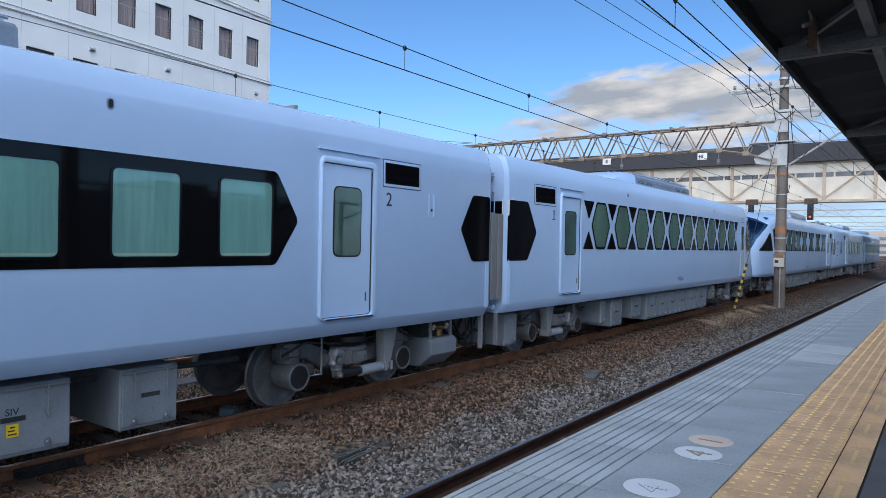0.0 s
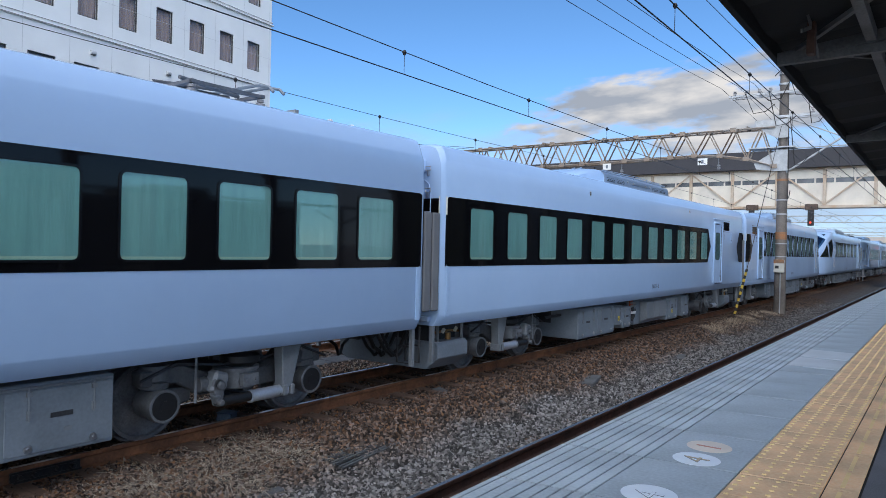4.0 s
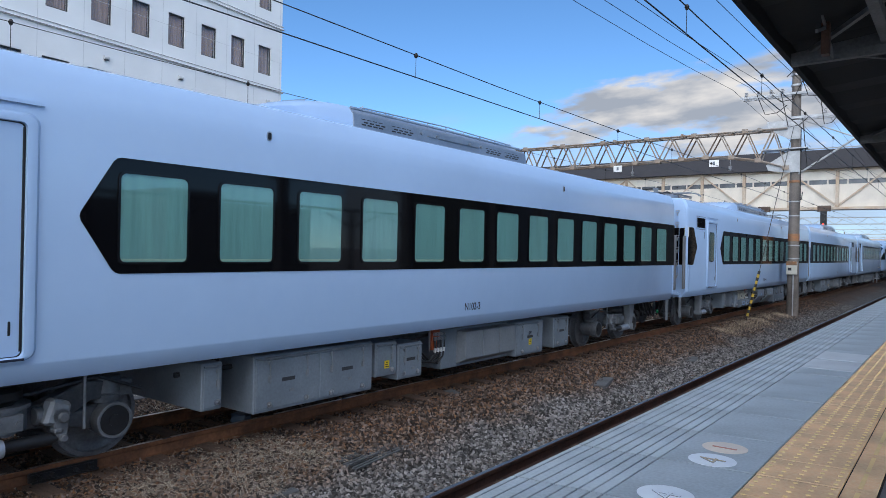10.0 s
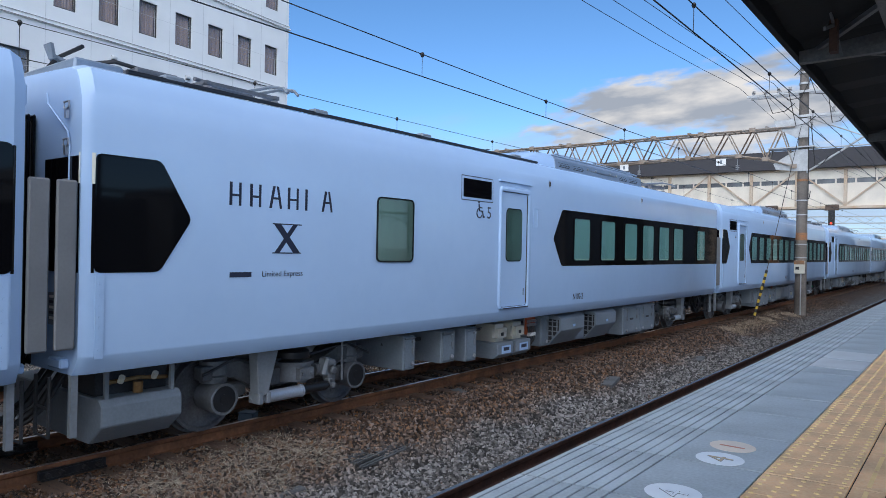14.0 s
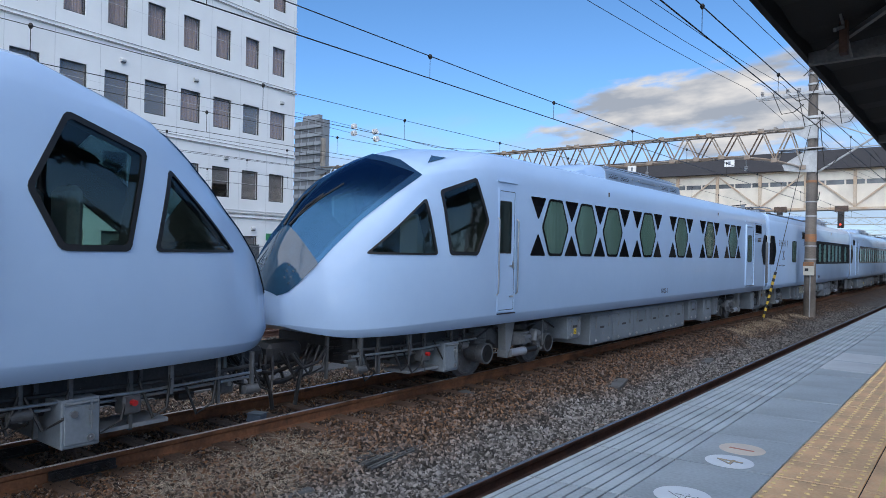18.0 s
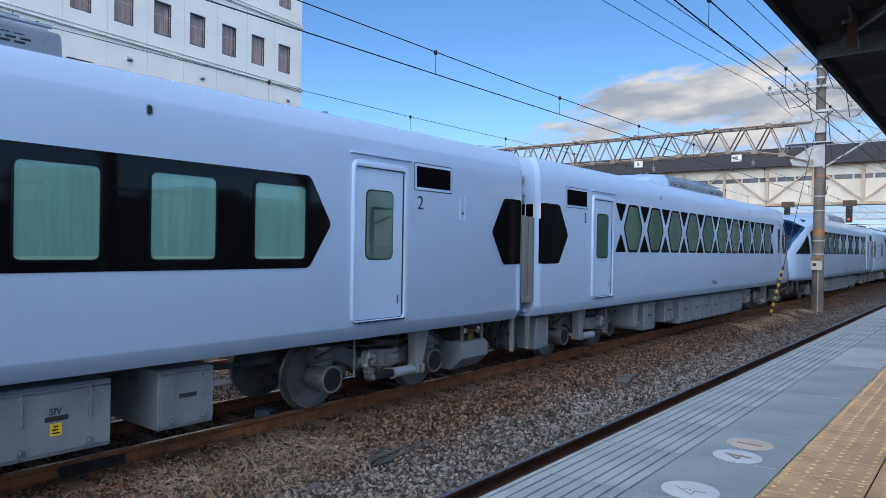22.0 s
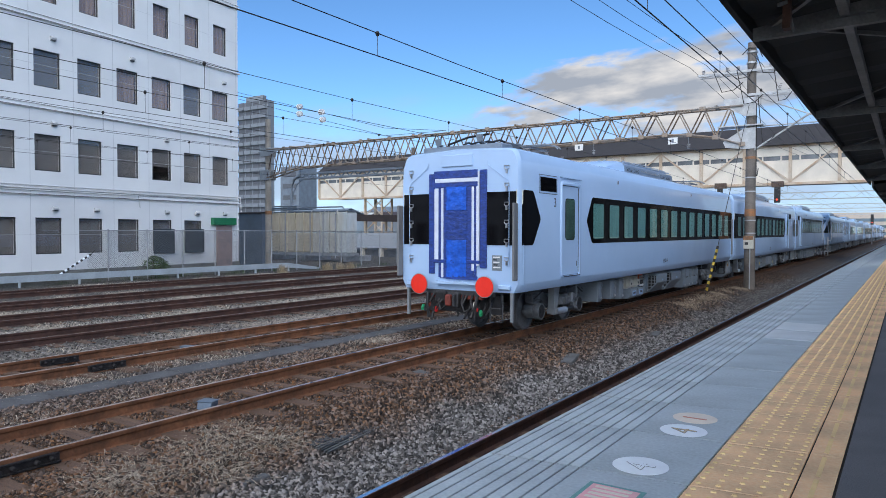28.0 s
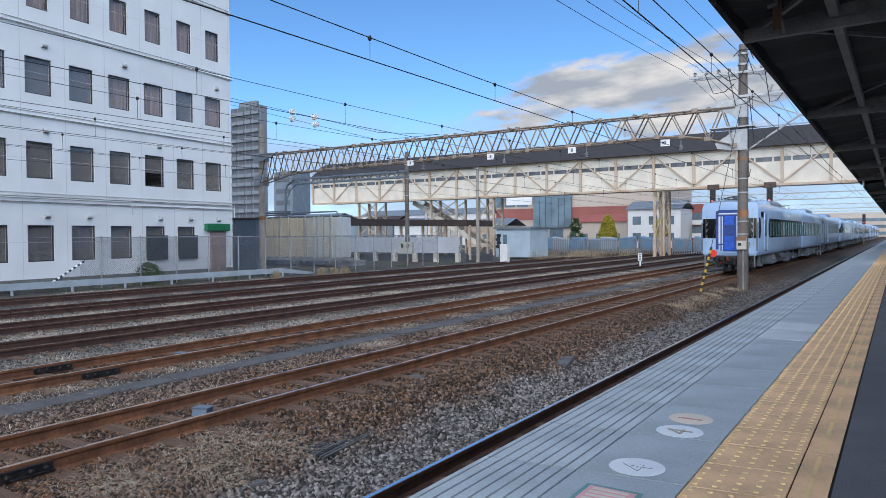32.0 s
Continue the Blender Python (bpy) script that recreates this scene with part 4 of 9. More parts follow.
wire_pair(-7.64, 5.19, 5.57, -60, 300, 9.34 - 4.42 * 4, "contact and messenger wire over the train track")
wire_pair(-3.57, 5.755, 6.2, -60, 300, 11.25 - 5.2 * 4, "contact and messenger wire over the platform track", 1.25, 5.2)
for i, x in enumerate(TRACKS[1:6]):
    wire_pair(x, 5.0, 5.5, -60, 160, 9.0 - 4.45 * 4 + i, "contact and messenger wire over a siding", 0.7)
feed = thing("feeder_wires", "thin feeder wires strung to the catenary pole", "overhead wire", "overhead wires")
for x, z, low in ((-8.3, 9.58, 0.62), (-7.6, 9.60, 0.66), (-6.9, 9.60, 0.70), (-5.3, 9.35, 0.36), (-5.25, 10.05, 0.30)):
    curve = [(y, z - low * (1 - ((y - 7.3) / 25.0) ** 2) * 1.35) for y in range(-18, 33, 5)]
    Shape().tube([(x, y, w) for y, w in curve] + [(x, GY, z), (x, 57, z - 1.0), (x, 82, z)], 0.010, 5).ob("wire", WIRE, feed)

cross = thing("cross_span_wires", "thin cross-span wires with white strain insulators", "overhead wire", "overhead wires")
for za, xs_, k in ((11.37, (-30.7, -28.9), -0.27), (10.95, (-30.7, -28.8), -0.27)):
    Shape().tube([(x, 30, za + (x + 37) * k) for x in (-44, -37, -30, -24)] + [(-21.5, GY, 7.8)], 0.012, 5).ob("wire", WIRE, cross)
    for x in xs_:
        i_ = Shape()
        for q in range(2):
            i_.cyl((x + 0.16 * q, 30, za + (x + 37) * k), (x + 0.16 * q + 0.08, 30, za + (x + 37) * k), 0.17, 14)
        i_.ob("strain_insulator", SIGNW, cross, smooth=35)

# ---- footbridge ----
BRCREAM = material("cream_bridge_cladding", (0.72, 0.655, 0.545), 0.6, vary=0.10, scale=0.7, fine=10)
BRRUST = material("cream_steel_with_rust", (0.70, 0.62, 0.50), 0.65, vary=0.2, scale=0.9, fine=8, second=(0.46, 0.29, 0.16), amount=0.8)
BRROOF = material("dark_bridge_roof", (0.035, 0.033, 0.034), 0.7, vary=0.2)
BRGLASS = material("grey_window_strip", (0.14, 0.15, 0.155), 0.25, vary=0.3, scale=0.8)
BY, BZ0, BZ1, BX0, BX1 = 70.0, 6.7, 10.05, -67.5, 16.0
bridge = thing("footbridge", "long cream steel footbridge with window strip and dark roof", "footbridge", at=pose(0, BY, 0))
for y0, y1 in ((0.0, 0.12), (5.0, 5.12)):
    Shape().box(BX0, y0, BZ0, BX1, y1, 8.74).box(BX0, y0, 9.16, BX1, y1, BZ1).ob("side_wall", BRCREAM, bridge)
Shape().box(BX0, 0.12, BZ0, BX1, 5.0, BZ0 + 0.2).ob("deck", BRCREAM, bridge)
Shape().box(BX0, -0.22, BZ0 - 0.22, BX1, 0.0, BZ0).box(BX0, -0.16, BZ1 - 0.12, BX1, 0.0, BZ1 + 0.06).ob("edge_girder", BRRUST, bridge)
Shape().prism([(BX0, -0.7, BZ1 + 0.06), (BX0, 5.7, BZ1 + 0.06), (BX0, 2.6, 12.2), (BX0, 2.4, 12.2)], (BX1 - BX0, 0, 0)).ob("roof", BRROOF, bridge)
pane_mesh = Shape().box(0.08, 0.03, 8.75, 1.48, 0.06, 9.15).mesh("window_pane", BRGLASS)
mull = Shape().box(-0.06, -0.02, 8.73, 0.06, 0.10, 9.17).mesh("mullion", BRCREAM)
x = BX0
while x < BX1 - 1:
    part("window_pane", pane_mesh, bridge, at=pose(x, 0, 0))
    part("mullion", mull, bridge, at=pose(x, 0, 0))
    x += 1.56
postm = Shape().box(-0.13, -0.22, BZ0, 0.13, -0.03, BZ1).mesh("wall_post", BRRUST)
x, i = BX0, 0
while x < BX1 - 2:
    part("wall_post", postm, bridge, at=pose(x, 0, 0))
    a, b = ((x, -0.1, BZ0 + 0.1), (x + 3.9, -0.1, BZ1 - 0.1)) if i % 2 else ((x, -0.1, BZ1 - 0.1), (x + 3.9, -0.1, BZ0 + 0.1))
    Shape().beam(a, b, 0.08, 0.14).ob("diagonal_brace", BRRUST, bridge)
    x += 3.9
    i += 1
for bx, bw in ((-20.6, 0.8), (-41.2, 1.9), (-48.0, 3.6), (-59.5, 2.7), (8.0, 1.1)):
    for y in (0.3, 2.4):
        Shape().box(bx - 0.22, y - 0.15, -0.2, bx + 0.02, y + 0.15, BZ0 - 0.2).ob("tower_leg", BRRUST, bridge)
        Shape().box(bx + bw - 0.1, y - 0.12, -0.2, bx + bw + 0.1, y + 0.12, BZ0 - 0.2).ob("tower_leg", BRRUST, bridge)
        for k in range(3):
            z = 0.3 + 2.0 * k
            Shape().beam((bx, y, z), (bx + bw, y, z + 2.0), 0.08, 0.10).ob("tower_brace", BRRUST, bridge)
            Shape().beam((bx + bw, y, z), (bx, y, z + 2.0), 0.08, 0.10).ob("tower_brace", BRRUST, bridge)

# stair down to the far platform
st = thing("footbridge_stair", "cream steel stair from the footbridge to the far platform", "stair", at=pose(0, 72, 0))
for y in (0, 2.6):
    Shape().beam((-52, y, 6.4), (-42, y, 0.9), 0.2, 0.55).ob("stringer", BRCREAM, st)
    Shape().beam((-52, y, 7.5), (-42, y, 2.0), 0.08, 0.1).ob("handrail", BRRUST, st)
tread = Shape().box(-0.15, 0, -0.03, 0.15, 2.6, 0.03).mesh("tread", BRRUST)
for k in range(28):
    part("tread", tread, st, at=pose(-52 + 10 * (k + 0.5) / 28, 0, 6.5 - 5.5 * (k + 0.5) / 28))
for x, h in ((-50, 5.2), (-46.5, 3.2)):
    for y in (0, 2.6):
        Shape().box(x - 0.14, y - 0.12, 0, x + 0.14, y + 0.12, h).ob("stair_post", BRCREAM, st)

# ---- cloud bank ----
def cloud_material():
    m = bpy.data.materials.new("sunlit_clouds")
    m.use_nodes = True
    n, l = m.node_tree.nodes, m.node_tree.links
    n.remove(n["Principled BSDF"])
    co, mp = n.new("ShaderNodeTexCoord"), n.new("ShaderNodeMapping")
    mp.inputs["Scale"].default_value = (0.0026, 1, 0.0088)
    l.new(co.outputs["Object"], mp.inputs[0])
    noi = n.new("ShaderNodeTexNoise")
    noi.inputs["Scale"].default_value, noi.inputs["Detail"].default_value, noi.inputs["Roughness"].default_value = 1.0, 9, 0.55
    l.new(mp.outputs[0], noi.inputs["Vector"])
    sep = n.new("ShaderNodeSeparateXYZ")
    l.new(co.outputs["Object"], sep.inputs[0])

    def bell(out, mid, width):
        a = n.new("ShaderNodeMath")
        a.operation = "SUBTRACT"
        a.inputs[1].default_value = mid
        l.new(out, a.inputs[0])
        b = n.new("ShaderNodeMath")
        b.operation = "DIVIDE"
        b.inputs[1].default_value = width
        l.new(a.outputs[0], b.inputs[0])
        c = n.new("ShaderNodeMath")
        c.operation = "POWER"
        c.inputs[1].default_value = 2
        d = n.new("ShaderNodeMath")
        d.operation = "ABSOLUTE"
        l.new(b.outputs[0], d.inputs[0])
        l.new(d.outputs[0], c.inputs[0])
        return c.outputs[0]

    bx, bz = bell(sep.outputs[0], CLOUD[0], CLOUD[1]), bell(sep.outputs[2], CLOUD[2], CLOUD[3])
    total = n.new("ShaderNodeMath")
    l.new(bx, total.inputs[0])
    l.new(bz, total.inputs[1])
    mask = n.new("ShaderNodeMath")
    mask.operation = "MULTIPLY_ADD"
    mask.inputs[1].default_value, mask.inputs[2].default_value = -0.22, 0.22
    l.new(total.outputs[0], mask.inputs[0])
    dens = n.new("ShaderNodeMath")
    l.new(noi.outputs[0], dens.inputs[0])
    l.new(mask.outputs[0], dens.inputs[1])
    al = n.new("ShaderNodeMapRange")
    al.interpolation_type = "SMOOTHSTEP"
    al.inputs[1].default_value, al.inputs[2].default_value = 0.48, 0.64
    l.new(dens.outputs[0], al.inputs[0])
    shade = n.new("ShaderNodeTexNoise")
    shade.inputs["Scale"].default_value, shade.inputs["Detail"].default_value = 1.7, 7
    l.new(mp.outputs[0], shade.inputs["Vector"])
    ramp = n.new("ShaderNodeValToRGB")
    ramp.color_ramp.elements[0].position, ramp.color_ramp.elements[0].color = 0.40, (0.42, 0.47, 0.56, 1)
    ramp.color_ramp.elements[1].position, ramp.color_ramp.elements[1].color = 0.66, (0.90, 0.88, 0.87, 1)
    l.new(shade.outputs[0], ramp.inputs[0])
    # a thin bluish layer lower down, towards the horizon
    mp2, low, lay = n.new("ShaderNodeMapping"), n.new("ShaderNodeTexNoise"), n.new("ShaderNodeMath")
    mp2.inputs["Scale"].default_value, mp2.inputs["Location"].default_value = (0.0011, 1, 0.0052), (3.1, 0, 1.7)
    l.new(co.outputs["Object"], mp2.inputs[0])
    low.inputs["Scale"].default_value, low.inputs["Detail"].default_value = 1.0, 7
    l.new(mp2.outputs[0], low.inputs["Vector"])
    lay.operation = "MULTIPLY_ADD"
    lay.inputs[1].default_value = -0.24
    l.new(bell(sep.outputs[2], 120, 360), lay.inputs[0])
    l.new(low.outputs[0], lay.inputs[2])
    thin = n.new("ShaderNodeMapRange")
    thin.interpolation_type = "SMOOTHSTEP"
    thin.inputs[1].default_value, thin.inputs[2].default_value, thin.inputs[4].default_value = 0.16, 0.58, 0.9
    l.new(lay.outputs[0], thin.inputs[0])
    hue, cover_ = n.new("ShaderNodeMix"), n.new("ShaderNodeMath")
    hue.data_type = "RGBA"
    hue.inputs[6].default_value = (0.50, 0.63, 0.83, 1)
    l.new(al.outputs[0], hue.inputs[0])
    l.new(ramp.outputs[0], hue.inputs[7])
    cover_.operation = "MAXIMUM"
    l.new(al.outputs[0], cover_.inputs[0])
    l.new(thin.outputs[0], cover_.inputs[1])
    em, tr, mx = n.new("ShaderNodeEmission"), n.new("ShaderNodeBsdfTransparent"), n.new("ShaderNodeMixShader")
    em.inputs[1].default_value = 0.9
    l.new(hue.outputs[2], em.inputs[0])
    l.new(cover_.outputs[0], mx.inputs[0])
    l.new(tr.outputs[0], mx.inputs[1])
    l.new(em.outputs[0], mx.inputs[2])
    l.new(mx.outputs[0], n["Material Output"].inputs[0])
    return m


CLOUD = (-640, 640, 455, 150)
cl = Shape().add([(-3200, 2200, -50), (2200, 2200, -50), (2200, 2200, 1400), (-3200, 2200, 1400)], [(0, 1, 2, 3)]).ob("backdrop_clouds", cloud_material())
tagged(cl, "distant white and grey cumulus clouds low in a blue sky", "clouds", kind="structure")


# ---- the train: y runs along each car from its trailing end, x across, z up from the rails ----
TRAIN_X = TRACKS[0]
BODY, PITCH, NOSE = 18.88, 19.62, 20.95
PROFILE = [(0.0, 0.97), (1.335, 0.97), (1.345, 0.98), (1.431, 1.135), (1.435, 1.155), (1.435, 2.95), (1.433, 3.15), (1.428, 3.36), (1.421, 3.51), (1.404, 3.565), (1.362, 3.69), (1.305, 3.77), (1.19, 3.818), (0.85, 3.862), (0.45, 3.905), (0.0, 3.95)]


def section(width=1.0, top=3.95, bottom=0.97):
    """One full outline of the body, from the belly up the far side and back."""
    k = (top - bottom) / (3.95 - 0.97)
    half = [(x * width, bottom + (z - 0.97) * k) for x, z in PROFILE]
    return half + [(-x, z) for x, z in reversed(half[1:-1])]


def flat_section():
    """The outline with the flatter roof that the cars have behind the nose."""
    return [(x, z if z < 3.80 else 3.80 + (z - 3.80) * 0.4) for x, z in section()]


def loft(rings, name, mat):
    n = len(rings[0])
    s = Shape()
    s.v = [p for r in rings for p in r]
    s.f = [tuple(range(n - 1, -1, -1)), tuple((len(rings) - 1) * n + i for i in range(n))]
    for j in range(len(rings) - 1):
        s.f += [(j * n + i, j * n + (i + 1) % n, (j + 1) * n + (i + 1) % n, (j + 1) * n + i) for i in range(n)]
    return s.mesh(name, mat, smooth=22)


def eased(x, xs, ys):
    """A smooth monotone curve through the points."""
    h = [b - a for a, b in zip(xs, xs[1:])]
    k = [(b - a) / w for a, b, w in zip(ys, ys[1:], h)]
    m = [k[0]] + [0 if a * b <= 0 else 2 * a * b / (a + b) for a, b in zip(k, k[1:])] + [k[-1]]
    x = min(max(x, xs[0]), xs[-1])
    i = max(j for j in range(len(h)) if x >= xs[j])
    t = (x - xs[i]) / h[i]
    return ys[i] * (1 + 2 * t) * (1 - t) ** 2 + ys[i + 1] * t * t * (3 - 2 * t) + h[i] * (m[i] * t * (1 - t) ** 2 - m[i + 1] * t * t * (1 - t))


def nose_width(d):
    return eased(d, [0, 0.05, 0.2, 0.45, 0.7, 0.95, 1.4, 2.2, 3.2, 4.0], [0.34, 0.45, 0.63, 0.88, 1.06, 1.19, 1.32, 1.40, 1.434, 1.435])


def nose_top(d):
    return eased(d, [0, 0.08, 0.25, 0.6, 0.95, 1.3, 1.75, 2.2, 3.0, 3.8, 4.2], [1.57, 1.89, 2.30, 2.76, 3.07, 3.31, 3.54, 3.73, 3.90, 3.945, 3.95])


def nose_bottom(d):
    return 0.97 + 0.16 * max(0, 1 - d / 0.8) ** 2


def edge_z(d):
    """Height of the windscreen's edge on the flank of the nose."""
    return eased(d, [0, 0.05, 0.25, 0.5, 0.88, 1.4, 1.9, 2.1], [1.52, 1.57, 1.82, 2.13, 2.50, 2.93, 3.28, 3.41])


def nose_ring(d):
    """Half of the nose's section, d metres behind its tip: drawn in towards the top."""
    top, bot, w = nose_top(d), nose_bottom(d), nose_width(d) / 1.435
    k = eased(d, [0, 0.35, 0.8, 1.2, 1.75, 2.2, 3.3], [0.3, 0.5, 0.55, 0.42, 0.22, 0.12, 0.0])
    out = []
    for x, z in PROFILE:
        t = max(0.0, (z - 2.0) / 1.95)
        out.append((x * w * (1 - k * t ** 1.35), bot + (z - 0.97) * (top - bot) / 2.98))
    # above the windscreen's edge the section is one even arch
    flat = eased(d, [0, 1.9, 2.5, 3.2], [1.0, 1.0, 0.55, 0.0])
    ze = min(edge_z(d), top - 0.05)
    xe = next(((xa + (xb - xa) * (ze - za) / (zb - za + 1e-9)) for (xa, za), (xb, zb) in zip(out[1:], out[2:]) if za <= ze <= zb), out[5][0])
    return [(x, z + flat * (min(z, top - (top - ze) * 1.25 * (x / xe) ** 2 / (x / xe + 0.25)) - z)) if z > ze and x < xe else (x, z) for x, z in out]


def nose_x(d, z):
    """Half width of the nose at height z, d metres behind its tip."""
    pts = nose_ring(d)
    for (xa, za), (xb, zb) in zip(pts[1:], pts[2:]):
        if za <= z <= zb:
            return xa + (xb - xa) * (z - za) / (zb - za + 1e-9)
    return 0.0


def nose_z(d, x):
    """Height of the nose's upper surface at the offset x from the middle."""
    pts = nose_ring(d)[5:]
    for (xa, za), (xb, zb) in zip(pts, pts[1:]):
        if xb <= abs(x) <= xa:
            return za + (zb - za) * (xa - abs(x)) / (xa - xb + 1e-9)
    return pts[0][1]


BODY_D = (0.0, 0.03, 0.06, 0.10, 0.15, 0.21, 0.28, 0.36, 0.45, 0.55, 0.66, 0.77, 0.88, 1.0, 1.15, 1.3, 1.45, 1.6, 1.75, 1.9, 2.05)
SCREEN_D = list(BODY_D[0:])


def screen_grid(car, lift, inset=0.0, ds=SCREEN_D):
    """Rows of points over the nose, from one edge of the windscreen to the other."""
    rows = []
    for d in ds:
        ze = min(edge_z(d) + inset + max(0, d - 1.9) * 1.2, nose_top(d) - 0.03)
        pts = [(nose_x(d, ze), ze)] + [q for q in nose_ring(d) if q[1] > ze + 0.01]
        run_ = [0.0]
        for q, w in zip(pts, pts[1:]):
            run_.append(run_[-1] + math.hypot(w[0] - q[0], w[1] - q[1]))
        half = []
        for i in range(9):
            t = run_[-1] * i / 8
            x, z = float(np.interp(t, run_, [q[0] for q in pts])), float(np.interp(t, run_, [q[1] for q in pts]))
            half.append((x * (1 + lift / max(pts[0][0], 0.3)), car.y(NOSE - d), z + lift * (0.4 + 0.6 * i / 8)))
        rows.append(half + [(-x, y, z) for x, y, z in reversed(half[:-1])])
    return rows


class Car:
    """A car under construction; side panels are laid on both flanks. turned: a car whose nose is at its trailing end."""

    def __init__(self, label, category="train car", turned=False):
        self.ob = thing("train_car", label, category, "cars of the train")
        self.turned = turned

    def y(self, y):
        return 20.7 - y if self.turned else y

    def x_at(self, y, z, nose):
        return nose_x(NOSE - y, z) if nose else (1.435 if z < 2.96 else np.interp(z, [q[1] for q in PROFILE[1:]], [q[0] for q in PROFILE[1:]]))

    def panel(self, name, pts, mat, lift=0.004, thick=0.004, parent=None, label="", nose=False, sides=(1, -1), twin=None):
        """Flat parts on the flank from an outline (y, z); returns the one on the +x side."""
        first = None
        for s in sides:
            sh = Shape()
            if nose:
                fine = []
                for (ya, za), (yb, zb) in zip(pts, pts[1:] + pts[:1]):
                    k = max(1, int(math.hypot(yb - ya, zb - za) / 0.12))
                    fine += [(ya + (yb - ya) * i / k, za + (zb - za) * i / k) for i in range(k)]
                pts = fine
                base = [(s * (self.x_at(y, z, True) + lift), self.y(y), z) for y, z in pts]
                c = (sum(p[0] for p in pts) / len(pts), sum(p[1] for p in pts) / len(pts))
                rings, n = [base], len(base)
                for k in (0.8, 0.6, 0.4, 0.2):
                    rings.append([(s * (self.x_at(c[0] + (y - c[0]) * k, c[1] + (z - c[1]) * k, True) + lift), self.y(c[0] + (y - c[0]) * k), c[1] + (z - c[1]) * k) for y, z in pts])
                sh.v = [p for r in rings for p in r]
                sh.f = [(j * n + i, j * n + (i + 1) % n, (j + 1) * n + (i + 1) % n, (j + 1) * n + i) for j in range(4) for i in range(n)] + [tuple(4 * n + i for i in range(n))]
            else:
                sh.prism([(s * (self.x_at(y, z, False) + lift), self.y(y), z) for y, z in pts], (s * thick, 0, 0))
            o = sh.ob(name, mat, (parent if s == 1 else twin) or self.ob, label)
            first = first or o
            self.last = o
        return first

    def surround(self, name, outer, inner, mat, lift, thick, label="", nose=False):
        for s in (1, -1):
            f = lambda pts: [(s * (self.x_at(y, z, nose) + lift), self.y(y), z) for y, z in pts]
            Shape().ring(f(outer), f(inner), (s * thick, 0, 0)).ob(name, mat, self.ob, label)


shared = {}


def hexed(y0, y1, cut0, cut1, z0=1.90, z1=2.98):
    """The black band's outline; a cut end comes to a point."""
    zm = (z0 + z1) / 2 - 0.02
    a = [(y0, zm), (y0 + 0.34, z0)] if cut0 else [(y0, z1), (y0, z0)]
    b = [(y1 - 0.34, z0), (y1, zm), (y1 - 0.34, z1)] if cut1 else [(y1, z0), (y1, z1)]
    return softened(a + b + ([(y0 + 0.34, z1)] if cut0 else []), 0.05)


def add_window(car, c, w=0.74, z0=1.985, z1=2.86, curtain=False):
    """A flush pane in a slim black frame, with a roller blind or a curtain drawn behind it."""
    out, inn = rounded(c - w / 2, z0, c + w / 2, z1, 0.075), rounded(c - w / 2 + 0.022, z0 + 0.022, c + w / 2 - 0.022, z1 - 0.022, 0.055)
    car.panel("curtain" if curtain else "blind", inn, CURTAIN if curtain else BLIND, 0.009, 0.003)
    car.panel("window_pane", inn, PANE, 0.015, 0.003)
    car.surround("window_frame", out, inn, FRAMEBLACK, 0.008, 0.013)
    if not curtain:
        car.panel("blind_bar", [(c - w / 2 + 0.03, z0 + 0.03), (c + w / 2 - 0.03, z0 + 0.03), (c + w / 2 - 0.03, z0 + 0.055), (c - w / 2 + 0.03, z0 + 0.055)], CREAM, 0.0125, 0.002)


def bezel(car, name, loops, mat):
    """A moulded frame on both flanks: a strip from outline to outline, each at its own height over the flank."""
    for s in (1, -1):
        sh, n = Shape(), len(loops[0][0])
        sh.v = [(s * (car.x_at(y, z, False) + h), car.y(y), z) for pts, h in loops for y, z in pts]
        sh.f = [(j * n + i, j * n + (i + 1) % n, (j + 1) * n + (i + 1) % n, (j + 1) * n + i) for j in range(len(loops) - 1) for i in range(n)]
        sh.ob(name, mat, car.ob, smooth=25)


